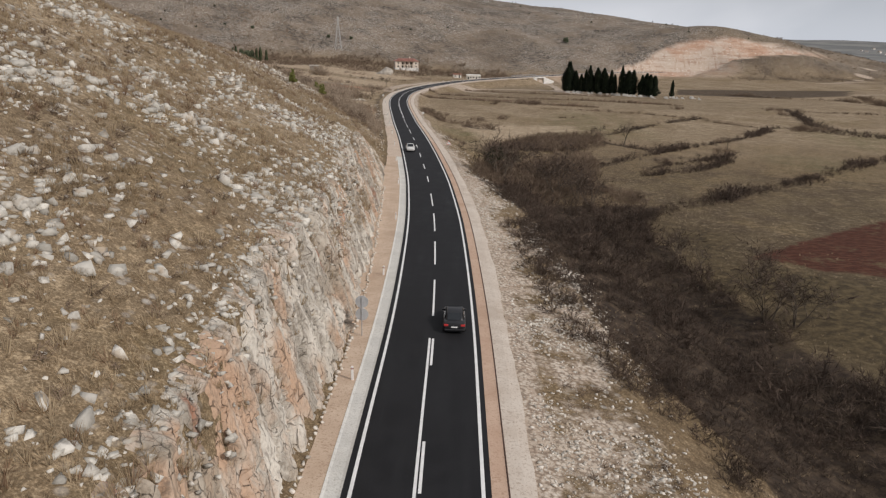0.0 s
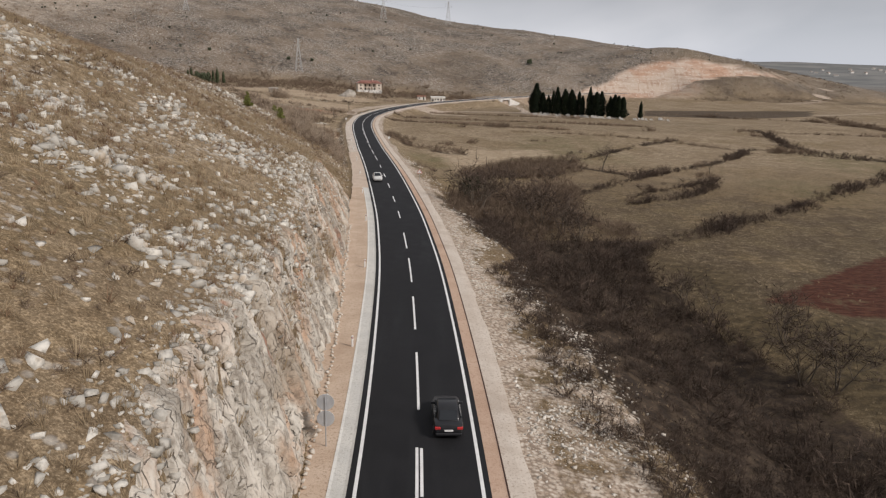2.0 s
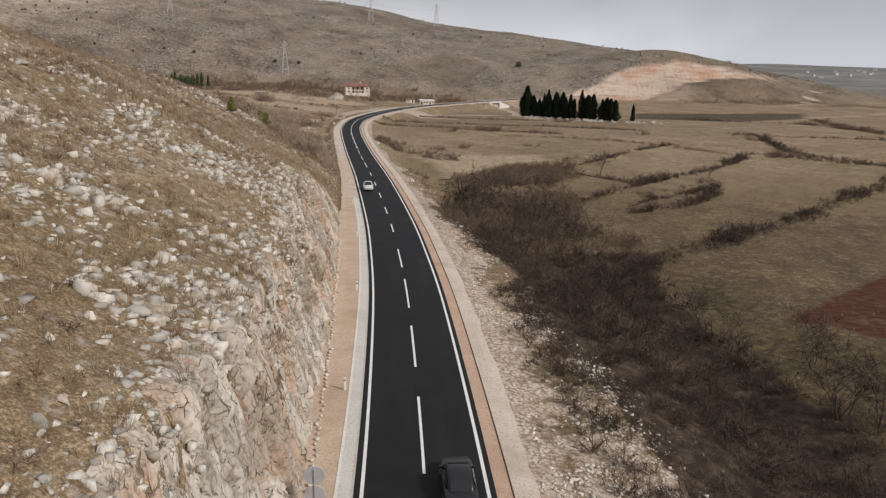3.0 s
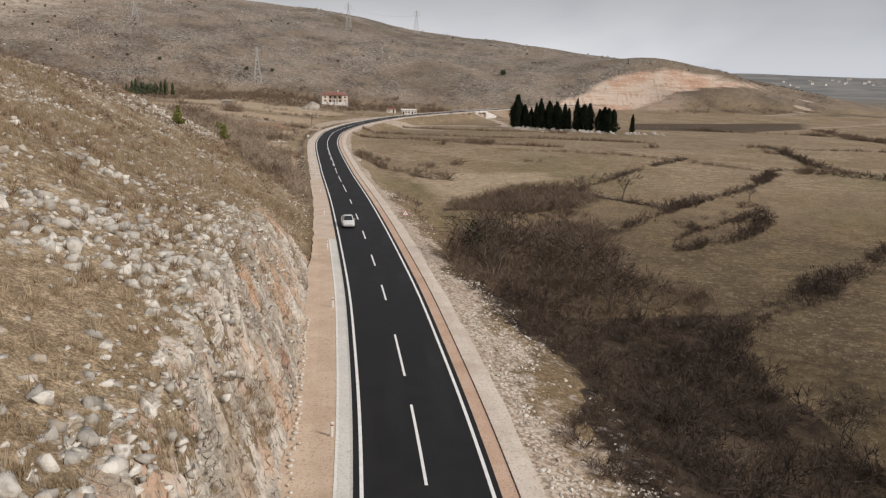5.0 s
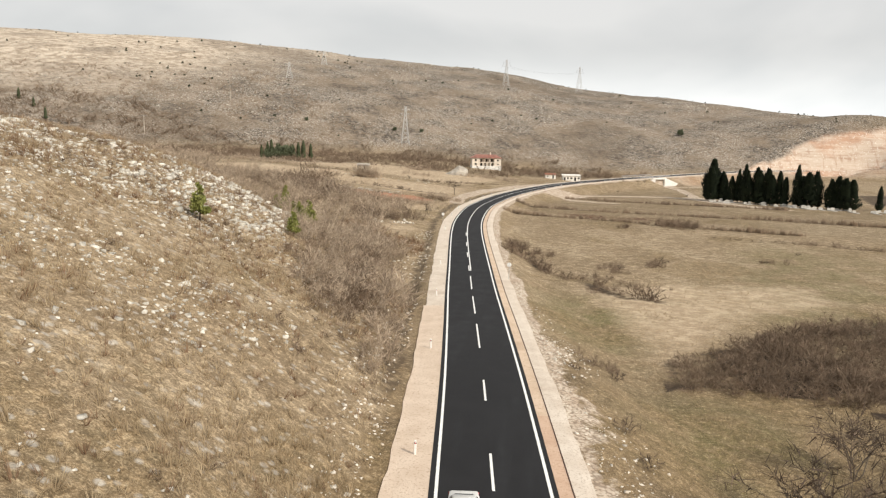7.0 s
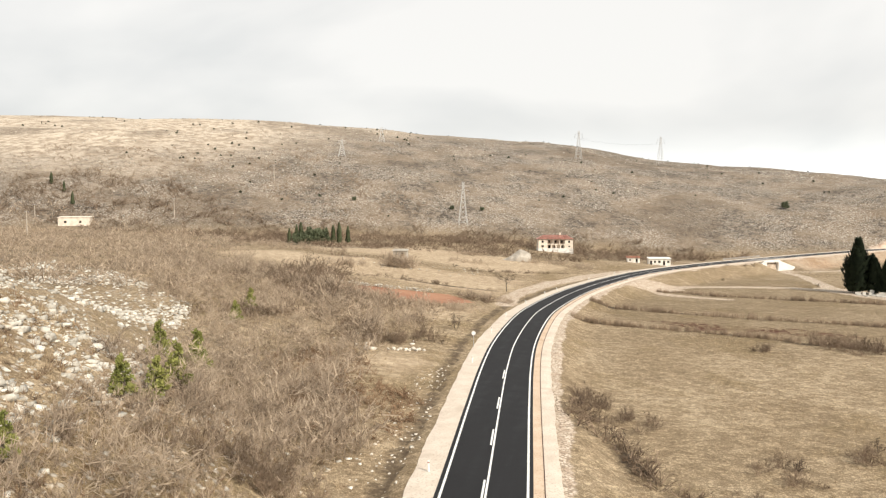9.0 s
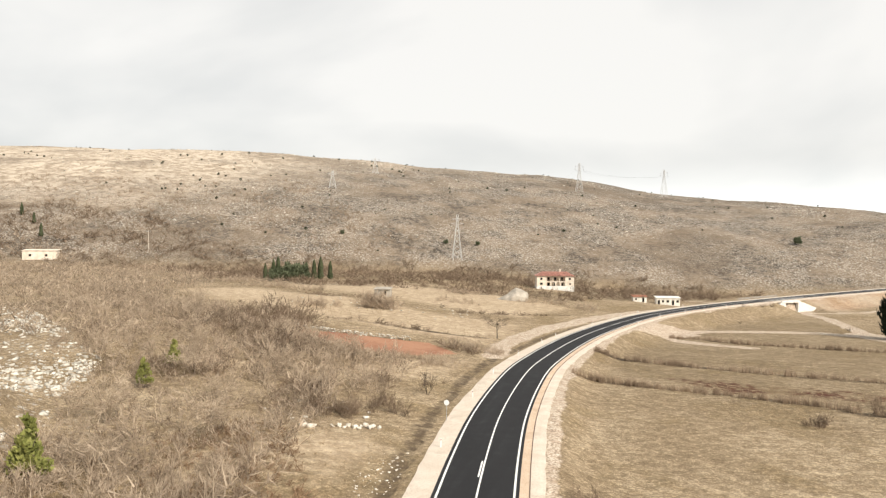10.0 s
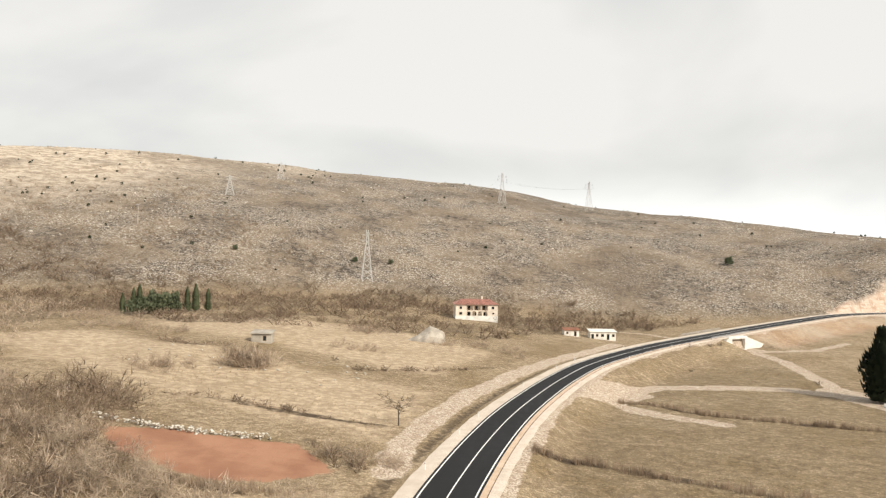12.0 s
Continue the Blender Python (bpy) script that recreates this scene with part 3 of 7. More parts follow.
# under the separate rock face of the cutting the sheet lies a little lower
FACE_END = run_at(132)
nat = natural(mx, my, md, mr)
behind = (md < -6.7) & (ms < FACE_END) & (mz < nat - 0.3)
mz = np.where(behind, mz - 1.3 * ramp(nat - mz, 0.3, 1.6), mz)
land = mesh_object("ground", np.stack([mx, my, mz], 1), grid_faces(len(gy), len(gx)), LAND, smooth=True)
tagged(land, "dry stony winter grassland with scrub, fields and limestone hills", "ground", kind="structure")


# fields and tracks: middle lines on the plan, with half widths
def near_line(x, y, points):
    """Distance to a line of points on the plan."""
    best = np.full(np.shape(x), 1e9)
    for (x0, y0), (x1, y1) in zip(points, points[1:]):
        t = np.clip(((x - x0) * (x1 - x0) + (y - y0) * (y1 - y0)) / ((x1 - x0) ** 2 + (y1 - y0) ** 2), 0, 1)
        best = np.minimum(best, np.hypot(x - x0 - t * (x1 - x0), y - y0 - t * (y1 - y0)))
    return best


def inside(x, y, corners):
    """Inside a polygon on the plan."""
    odd = np.zeros(np.shape(x), bool)
    for (x0, y0), (x1, y1) in zip(corners, corners[1:] + corners[:1]):
        with np.errstate(divide="ignore", invalid="ignore"):
            odd ^= ((y0 > y) != (y1 > y)) & (x < (x1 - x0) * (y - y0) / (y1 - y0) + x0)
    return odd


# plan of the fields: scrub, hedges, tracks and ploughed plots
THICKET_NEAR = [(21, -20), (20.5, 44), (18.5, 51), (17, 57), (16.4, 65), (15.2, 73), (12.8, 83), (11.2, 94), (9, 109), (5.5, 124), (36, 128), (36.5, 112), (39, 98), (40, 80), (44, 62), (54, 30), (58, -20)]
BANK_EDGE = ((30, 50, 60, 72, 81, 94, 109, 130, 180), (15.5, 15, 14.6, 13.8, 12.2, 11, 10, 9.2, 9))  # how far the tipped bank reaches, by y
THICKET_FAR = [(6, 124), (5.5, 135), (6, 150), (12, 158), (17, 166), (27, 178), (36, 172), (30, 150), (38, 128)]
THICKET_END = [(10.5, 187), (14.5, 197), (23, 207), (30, 214), (44, 222), (46, 205), (34, 188), (24, 186)]
COPSE = [(-13.5, 160), (-19, 180), (-27, 190), (-33, 205), (-38, 214), (-45, 236), (-65, 268), (-81, 294), (-126, 333), (-150, 348), (-150, 380), (-105, 356), (-84, 338),
         (-62, 324), (-42, 326), (-36, 304), (-41, 286), (-37, 262), (-31, 240), (-25, 215), (-20, 192), (-15.5, 176)]
FAR_WOOD = [(-330, 470), (-240, 490), (-190, 470), (-150, 452), (-110, 448), (-88, 452), (-62, 462), (-34, 478), (-14, 505), (20, 540), (55, 582), (62, 602), (20, 606), (-60, 592),
            (-100, 575), (-180, 545), (-240, 545), (-300, 560), (-360, 540)]
HILL_SCRUB = [(-380, 500), (-240, 520), (-120, 500), (-95, 560), (-130, 610), (-190, 640), (-230, 690), (-290, 640), (-400, 600)]
WEST_WOOD = [(-106, 302), (-250, 330), (-420, 430), (-330, 505), (-240, 503), (-165, 470), (-150, 430), (-135, 400), (-105, 358)]
HEDGES = [
    (2.8, [(26, 110), (38, 126), (53, 136), (69, 148), (94, 172), (116, 191), (140, 212)]),
    (1.7, [(26.5, 160), (32.7, 165.5), (49, 184), (58.7, 194), (75, 208), (93, 227), (108, 246)]),
    (1.1, [(46, 165), (52.4, 171.7), (58.5, 176.4), (65.3, 181.4), (76.9, 192)]),
    (1.6, [(44, 158), (48.7, 160.7), (59.3, 167.3), (71, 180.7)]),
]
FAR_HEDGES = [
    (1.1, [(43.7, 206.3), (49, 201), (54, 193.7)]),
    (1.3, [(36, 207), (42.4, 214.2), (58.3, 234.7), (73.2, 254.7), (93.4, 274.8)]),
    (1.0, [(35, 292), (54.3, 287), (69, 282), (82.5, 278.6), (99.8, 259), (110, 250.5)]),
    (1.6, [(95, 232), (112, 254), (122, 256), (126, 243), (142, 232), (175, 224)]),
    (1.5, [(138, 316), (156, 307), (190, 300)]),
    (1.6, [(211, 400), (211, 338), (260, 320)]),
    (1.3, [(-12, 261), (-5.6, 250), (-2, 241), (4, 237), (9, 227), (15, 226)]),
    (1.2, [(-53, 402), (-36, 412), (-24, 425)]),
    (1.0, [(-78, 361), (-67, 363), (-46, 361), (-36, 360)]),
    (1.8, [(-46, 346), (-40, 343), (-35, 337)]),
    (2.2, [(145, 321), (130, 262), (136, 243), (152, 222)]),
    (1.8, [(242, 448), (205, 325)]),
    (1.6, [(142, 452), (176, 410), (236, 392)]),
    (2.0, [(-104, 412), (-94, 409), (-86, 414)]),
]
# rows of dry reed on the field terraces
REEDS = [
    (1.3, [(-13.5, 353), (-5.9, 355.5), (1.6, 351.4), (9.3, 347.7), (16.4, 344.3), (21.7, 342.3), (30.8, 340.7), (60, 332), (100, 322)]),
    (1.0, [(-16, 325.6), (-11.4, 325.5), (-4.7, 324.2), (1.5, 322.3), (7.4, 321.2), (20, 316), (34, 309), (60, 300)]),
    (1.2, [(4, 405), (11.6, 405.5), (20.7, 396), (31, 392.6), (41.8, 389.5), (50, 387.6), (80, 378)]),
    (1.6, [(-58, 326), (-50, 324.5), (-43, 326)]),
]
HEDGES = HEDGES + FAR_HEDGES
TRACKS = [
    (3.0, [(-13, 398), (-6.5, 411), (2.5, 414), (17.4, 428), (34, 431), (48, 432), (58, 425), (64, 405), (80, 380)]),
    (5.0, [(-9, 398), (-4, 404), (3, 408), (9, 416)]),
    (1.9, [(-3, 408), (3, 404), (11, 395), (22, 388)]),
    (1.8, [(59, 507), (63.5, 482), (62, 455), (60, 428)]),
    (5.0, [(59, 431), (66, 421), (74, 408)]),
    (1.2, [(60, 505), (83, 512), (103, 535)]),
    (1.8, [(-31.5, 338), (-32.2, 350), (-30.2, 370), (-26.3, 392), (-19.3, 418), (-8.3, 450), (3.5, 480), (15, 510)]),
    (0.9, [(16, 552), (30, 546), (38, 535)]),
    (1.2, [(250, 470), (330, 520), (420, 620)]),
    (1.6, [(384, 700), (366, 672), (345, 640), (318, 618), (296, 606)]),
]
RED_PLOTS = [
    [(-74, 341), (-66, 342), (-47.5, 344), (-38, 335), (-44, 329), (-52, 327), (-66, 331)],
    [(43, 98.6), (50, 103.5), (58, 110), (74, 121), (110, 142), (150, 154), (150, 114), (90, 97), (60, 91), (52, 94)],
    [(-5.6, 332), (3.4, 335), (13.4, 332.8), (22.4, 330.3), (40, 326), (40, 318), (10.8, 323.5), (2.1, 327)],
]
HAY_PLOTS = [
    [(12, 196), (22, 216), (44, 232), (36, 240), (4, 236)],
    [(-56, 300), (-72, 299), (-80, 306), (-62, 310)], [(-34, 262), (-44, 270), (-40, 276), (-33, 274)], [(-34, 352), (-90, 366), (-150, 400), (-128, 420), (-60, 398), (-34, 388)],
    [(-36, 404), (-120, 436), (-150, 470), (-60, 474), (-24, 452)], [(-38, 308), (-52, 312), (-50, 324), (-36, 328)],
]
RANK_PLOTS = [
    (1.0, [(34, 128), (46, 112), (42, 99), (52, 93), (58, 90), (70, 60), (78, -20), (50, -20)]),
    (0.22, [(-8, 318), (30, 305), (90, 295), (150, 320), (130, 400), (60, 425), (62, 480), (20, 440), (0, 400), (-12, 360)]),
]
DARK_FIELDS = [[(125, 421), (172, 410), (245, 456), (285, 528), (212, 502), (144, 484)]]


def depth_in(x, y, corners):
    """Metres inside a polygon on the plan; less than nothing outside."""
    return near_line(x, y, corners + corners[:1]) * np.where(inside(x, y, corners), 1, -1)


def in_box(points, pad):
    a = np.array(points)
    return (mx > a[:, 0].min() - pad) & (mx < a[:, 0].max() + pad) & (my > a[:, 1].min() - pad) & (my < a[:, 1].max() + pad)


scrub = np.zeros_like(mx)
bend = 2.5 * rough(mx, my, 9, 95, 3)
for corners, share in ((THICKET_NEAR, 0.95), (THICKET_FAR, 0.6), (THICKET_END, 0.8), (COPSE, 0.22), (FAR_WOOD, 0.5), (WEST_WOOD, 0.5)):
    k = in_box(corners, 4)
    stray = 3.5 if corners is THICKET_NEAR else 6
    px, py = mx[k] + stray * wave(mx[k], my[k], 13, 105), my[k] + stray * wave(mx[k], my[k], 15, 106)
    scrub[k] = np.maximum(scrub[k], share * inside(px, py, corners) * (0.6 + 0.4 * ramp(rough(mx[k], my[k], 13, 101, 3), -0.35, 0.15)))
for wide, points in HEDGES + REEDS:
    k = in_box(points, 8)
    scrub[k] = np.maximum(scrub[k], (0.45 + 0.3 * wave(mx[k], my[k], 8, 109)) * (1 - ramp(near_line(mx[k] + 0.6 * bend[k], my[k] + 0.6 * bend[k], points), 0.5 * wide, wide + 1.2)))
for corners in DARK_FIELDS:
    k = in_box(corners, 4)
    scrub[k] = np.maximum(scrub[k], 0.62 * ramp(depth_in(mx[k], my[k], corners), -2, 2))
foot_line = np.interp(mx, [-700, -400, -250, -100, 50, 250, 470, 700, 1200], [330, 420, 492, 568, 598, 632, 700, 820, 1300])
upland = ramp(my - foot_line, -6, 22)
# straw pasture of the left hilltop, with sun on it put into the colour
straw = 0.9 * ramp(nat + 18 * rough(mx, my, 60, 96, 4), 0, 90) * (1 - ramp(mx + 110 * rough(mx, my, 150, 99, 4), -430, -60))
shoulder = ramp(mx, 214, 245) * (1 - ramp(mx, 420, 470)) * ramp(my, 600, 625) * (1 - ramp(my, 900, 960)) * (1 - quarry_mask(mx, my))
scrub = np.maximum(scrub, 0.7 * shoulder * (0.7 + 0.3 * wave(mx, my, 14, 100)))
upland = upland * (1 - 0.45 * shoulder)
rock = (1 - ramp(md, -14, -4)) * (1 - ramp(my, 225, 300)) * ramp(mz - mr, 0.5, 3)
spur_edge = np.interp(my, [225, 232, 268, 295, 331, 345], [-40, -44, -67, -83, -130, -160]) + 2 * bend
rock = np.maximum(rock, ramp(spur_edge - mx, 0, 5) * ramp(my, 215, 230) * (1 - ramp(my, 350, 380)) * (mx > -260))
rock = np.maximum(rock, (0.75 + 0.3 * wave(mx, my, 60, 97)) * upland)
rock = np.maximum(rock, 0.95 * ramp(md, 6, 7.5) * (1 - ramp(md + 2 * bend / 2.5, 12, 16)) * (1 - ramp(my, 105, 150)))
bare = ramp(md, 5.5, 6) * (1 - ramp(md + 0.6 * bend, 6.6, 8.4))
rubble = ramp(md, 6.6, 7.4) * (1 - ramp(md + 1.3 * bend - np.interp(my, *BANK_EDGE), -1.5, 3)) * (1 - ramp(my, 180, 215))
bare = np.maximum(bare, rubble * (0.5 + 0.4 * rough(mx, my, 4, 93, 3)))
scrub = np.maximum(scrub, 0.55 * ramp(-md + 0.3 * bend, 6.4, 7.6) * (1 - ramp(-md + 0.4 * bend, 8.6, 11)) * ramp(my, 150, 175))
for wide, points in TRACKS:
    k = in_box(points, 6)
    bare[k] = np.maximum(bare[k], 1 - ramp(near_line(mx[k], my[k], points) + 0.25 * bend[k] + 0.6 * wave(mx[k], my[k], 3, 98), wide * 0.8, wide * 0.8 + 1.6))
bare = np.maximum(bare, (1 - ramp(np.hypot(ms - CULVERT, (md - 9) * 0.8), 5, 9)) * (md > 5) * (np.abs(my - 520) < 60))
red, clay = np.zeros_like(mx), np.zeros_like(mx)
for corners in RED_PLOTS:
    k = in_box(corners, 4)
    if corners[0][0] < -30:
        clay[k] = ramp(depth_in(mx[k], my[k], corners), -5, -3)
    red[k] = np.maximum(red[k], (1.0 if corners[0][0] < -30 else 0.66 if corners[0][0] > 0 else 0.5) * ramp(depth_in(mx[k] + 1.2 * bend[k], my[k] + 1.0 * bend[k], corners), -1.8, 1.8))
green = 0.55 * ramp(wave(mx, my, 45, 91), 0.25, 0.7) * (md > 7) * (1 - ramp(my, 260, 330))
green = np.maximum(green, 0.8 * np.exp(-(((mx - 12) / 8) ** 2) - ((my - 176) / 11) ** 2))
green = np.maximum(green, np.exp(-(((mx - 3) / 7) ** 2) - ((my - 212) / 15) ** 2))
# where the right meadow's colour carries the painted cloud shade
meadow = ramp(mx, 22, 45) * (1 - ramp(my + 0.4 * (mx - 40), 150, 215))
bank = 0.35 * ramp(ms, CULVERT + 9, CULVERT + 16) * ramp(md, 6.5, 8) * (1 - ramp(md + bend, 17, 24)) * (my < 700)
dig = np.maximum(quarry_mask(mx, my), bank)
dig = np.maximum(dig, ramp(mx, 118, 128) * (my > 590) * (my < 730) * ramp(nat - mz, 0.3, 0.9))
turf = np.maximum(ramp(my, 150, 250), (0.55 + 0.45 * ramp(my, 30, 85)) * (md < -8)) * (1 - upland)
# share of painted distance haze in the ground colour
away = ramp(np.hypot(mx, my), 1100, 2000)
hay = np.zeros_like(mx)
for corners in HAY_PLOTS:
    k = in_box(corners, 6)
    hay[k] = np.maximum(hay[k], ramp(depth_in(mx[k] + 1.6 * bend[k], my[k] + 1.6 * bend[k], corners), -3, 4))
rank = np.zeros_like(mx)
for share, corners in RANK_PLOTS:
    k = in_box(corners, 6)
    rank[k] = np.maximum(rank[k], share * ramp(depth_in(mx[k] + bend[k], my[k] + bend[k], corners), -4, 6))
for title, values in (("shade_upland", (meadow, upland, straw)), ("turf", (turf, away, clay)), ("cover", (rock, scrub, bare)), ("soil", (red, green, dig)), ("crop", (hay, rank, 0 * hay))):
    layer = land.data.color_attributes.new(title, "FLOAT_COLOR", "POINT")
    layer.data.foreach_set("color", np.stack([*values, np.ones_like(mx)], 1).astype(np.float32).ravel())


# ---- the road ----
END = len(LINE) - 2
WET = 3.34  # middle of the edge lines
road = tagged(ribbon("road", 0, END, [(-3.78, 0.0), (-1.8, 0.03), (0, 0.06), (1.8, 0.03), (3.76, 0.0)], ASPHALT), "new black asphalt two-lane road", "road", kind="structure")


def marking(s0, s1, d, width=0.17):
    n = max(2, int((s1 - s0) / 1.0) + 1)
    s = np.linspace(s0, s1, n)
    p, r = line_at(s)
    out = []
    for off in (d - width / 2, d + width / 2):
        h = 0.06 - 0.0163 * abs(off) + 0.008
        out.append(np.c_[p[:, 0] + r[:, 0] * off, p[:, 1] + r[:, 1] * off, p[:, 2] + h])
    low = [o - (0, 0, 0.006) for o in out]
    v = np.stack([out[0], out[1], low[1], low[0]], 1).reshape(-1, 3)
    k = np.arange(n - 1)[:, None] * 4
    faces = np.concatenate([np.stack([k + a, k + b, k + 4 + b, k + 4 + a], -1).reshape(-1, 4) for a, b in ((0, 1), (1, 2), (3, 0))])
    return mesh_object("road_marking", v, faces, PAINT)


def mark(s0, s1, d, label, width=0.17):
    ob = marking(s0, s1, d, width)
    ob.parent = road
    ob["label"] = label


for d in (-WET, WET):
    mark(0, END, d, "white painted edge line", 0.2)
mark(0, run_at(51.3), -0.13, "white painted solid line")
for y in (-14, 1.0, 16.1, 31.2, 46.3):
    mark(run_at(y), run_at(y + 4.9), 0.13, "white painted dash")
for y, long in ((56.1, 9.6), (70.7, 8.9), (84.3, 9.4), (98.3, 8.4)):
    mark(run_at(y), run_at(y + long), 0, "white painted dash")
for y in (116.0, 128.6, 142.3, 155.7, 170.7):
    mark(run_at(y), run_at(y + 5.1), 0, "white painted dash")
for y in (185.7, 200.7, 215.4):
    mark(run_at(y), run_at(y + 9.9), 0, "white painted dash")
for y in (229.9, 243.2, 255.3, 269.0):
    mark(run_at(y), run_at(y + 4.7), -0.13, "white painted dash")
mark(run_at(229.9), END, 0.13, "white painted solid line")

GUTTER_END = run_at(143)
tagged(ribbon("gutter", 0, GUTTER_END, [(-4.78, 0.06), (-4.62, -0.02), (-3.95, -0.04), (-3.78, 0.0)], CONCRETE), "pale grey concrete drainage strip along the road", "gutter", kind="structure")
tagged(ribbon("verge", 0, GUTTER_END, [(-7.6, 0.05), (-6.2, -0.02), (-4.78, 0.03)], VERGE, wobble=0.25, seed=3, taper=(GUTTER_END - 24, GUTTER_END, 0.85)), "pinkish gravel verge below the rock cutting", "verge", kind="structure")
BEND = run_at(205)
tagged(ribbon("verge", GUTTER_END, BEND, [(-6.7, -0.03), (-5.9, -0.05), (-5.2, -0.03), (-3.78, -0.01)], PALE_VERGE, wobble=0.25, seed=5, taper=(GUTTER_END, GUTTER_END + 25, 0.3)), "pale gravel verge beside the ditch", "verge", kind="structure")
tagged(ribbon("verge", BEND, END, [(-6.2, -0.075), (-5.8, -0.06), (-5.2, -0.03), (-3.78, -0.01)], CHIPS, wobble=0.25, seed=4), "pale gravel verge", "verge", kind="structure")
CLAY_END = run_at(168)
tagged(ribbon("verge", 0, CLAY_END, [(3.76, -0.01), (4.5, -0.03), (4.62, -0.02)], CLAY), "orange clay gravel strip", "verge", kind="structure")
tagged(ribbon("verge", CLAY_END, END, [(3.76, -0.01), (4.5, -0.03), (4.62, -0.02)], VERGE), "pale pinkish gravel strip", "verge", kind="structure")
tagged(ribbon("verge", 0, END, [(4.7, -0.03), (5.5, -0.05), (6.1, -0.12)], CHIPS, wobble=0.2, seed=6), "pale chippings bank edge", "verge", kind="structure")
tagged(ribbon("cable_duct", 0, END, [(4.62, 0.0), (4.66, 0.03), (4.7, 0.0)], plain("dark_duct", (0.10, 0.06, 0.045), 0.8)), "thin dark cable duct on the verge", "cable duct", kind="structure")

# the blasted face of the cutting
def blocks(a, b, seed):
    """Cells of broken rock: a random depth and lean for each cell, and the nearness of its joint, 0 at the joint."""
    ia, ib = np.floor(a), np.floor(b)
    near = np.full(a.shape, 9.0)
    second, depth = near.copy(), 0 * a
    for da in (-1, 0, 1):
        for db in (-1, 0, 1):
            ja, jb = ia + da, ib + db
            ca, cb = ja + 0.15 + 0.7 * lattice(ja, jb, seed), jb + 0.1 + 0.8 * lattice(ja, jb, seed + 1)
            far = np.abs(a - ca) + 0.8 * np.abs(b - cb)
            lean = (lattice(ja, jb, seed + 2) - 0.4) * (a - ca) + (lattice(ja, jb, seed + 3) - 0.6) * (b - cb)
            mine = 2 * lattice(ja, jb, seed + 4) - 1 + 1.5 * lean
            closer = far < near
            second = np.where(closer, near, np.minimum(second, far))
            depth = np.where(closer, mine, depth)
            near = np.where(closer, far, near)
    return depth, second - near


fs = np.arange(run_at(-6), FACE_END, 0.22)
fp, fr = line_at(fs)
reach = np.linspace(6.2, 34, 200)
probe = np.stack([fp[:, None, 0] - fr[:, None, 0] * reach, fp[:, None, 1] - fr[:, None, 1] * reach], -1)
pz = natural(probe[..., 0].ravel(), probe[..., 1].ravel(), np.tile(-reach, len(fs)), np.repeat(fp[:, 2], len(reach))).reshape(len(fs), -1)
wide = cut_foot(fp[:, 1])
steep = np.interp(fp[:, 1], [55, 85, 105, 120, 135, 150], [2.4, 2.3, 2.1, 1.7, 1.1, 0.6])
over = fp[:, 2:3] - 0.1 + steep[:, None] * np.maximum(reach - wide[:, None], 0) >= pz
first = np.where(over.any(1), over.argmax(1), 0)
lip = np.maximum(reach[first], wide + 0.3)
wide_foot = wide
v = np.linspace(0, 1, 76)
fd = wide[:, None] - 0.3 + v[None, :] * (lip - wide + 1.8)[:, None]
fx, fy = fp[:, None, 0] - fr[:, None, 0] * fd, fp[:, None, 1] - fr[:, None, 1] * fd
flat_d = fd.ravel()
nat_z = natural(fx.ravel(), fy.ravel(), -flat_d, np.repeat(fp[:, 2], len(v))).reshape(fx.shape)
cut_z = fp[:, 2:3] - 0.12 + steep[:, None] * np.maximum(fd - wide[:, None], -0.1)
fz = np.minimum(cut_z, nat_z + 0.03)
# tilted beds broken into slabs, fading out at the foot and on the turf
slant = fs[:, None] - 0.55 * fz + 0.35 * rough(fs[:, None] + 0 * fz, fz, 2.5, 73, 3)
up = fz + 0.3 * wave(fs[:, None] + 0 * fz, fz, 1.7, 74)
large, joint = blocks(slant / 1.5, up / 3.2, 71)
small, crack = blocks(slant / 0.55, up / 1.3, 81)
bite = 0.55 * rough(slant, fz * 0.3, 7.0, 70, 3) + 0.34 * large + 0.15 * small - 0.2 * (1 - ramp(joint, 0.0, 0.2)) - 0.1 * (1 - ramp(crack, 0.0, 0.25))
hold = (0.25 + 0.75 * ramp(v, 0.02, 0.12))[None, :] * (1 - ramp(fd - lip[:, None], -0.2, 1.5))
bite = bite * hold * ramp(lip - wide, 0.4, 2.2)[:, None]
fx, fy, fz = fx + fr[:, None, 0] * bite, fy + fr[:, None, 1] * bite, fz + 0.25 * bite
sink = ramp(fd - lip[:, None], 0.8, 1.8) * 0.35
face = mesh_object("rock_cutting", np.stack([fx, fy, fz - sink], -1).reshape(-1, 3), grid_faces(len(fs), len(v)), CUT_ROCK)
tagged(face, "blasted grey and ochre limestone cutting face beside the road", "rock face", kind="structure")


# ---- growing and scattering ----
rng = np.random.default_rng(7)


def tri_mesh(name, verts, tris, material):
    """A mesh from arrays of places and triangles."""
    me = bpy.data.meshes.new(name)
    me.vertices.add(len(verts))
    me.vertices.foreach_set("co", np.ascontiguousarray(verts, np.float32).ravel())
    me.loops.add(3 * len(tris))
    me.loops.foreach_set("vertex_index", np.ascontiguousarray(tris, np.int32).ravel())
    me.polygons.add(len(tris))
    me.polygons.foreach_set("loop_start", np.arange(0, 3 * len(tris), 3, dtype=np.int32))
    me.update(calc_edges=True)
    me.materials.append(material)
    return me


def tri_mesh_copy(mesh, material):
    """The same mesh in another material."""
    out = mesh.copy()
    out.materials[0] = material
    return out


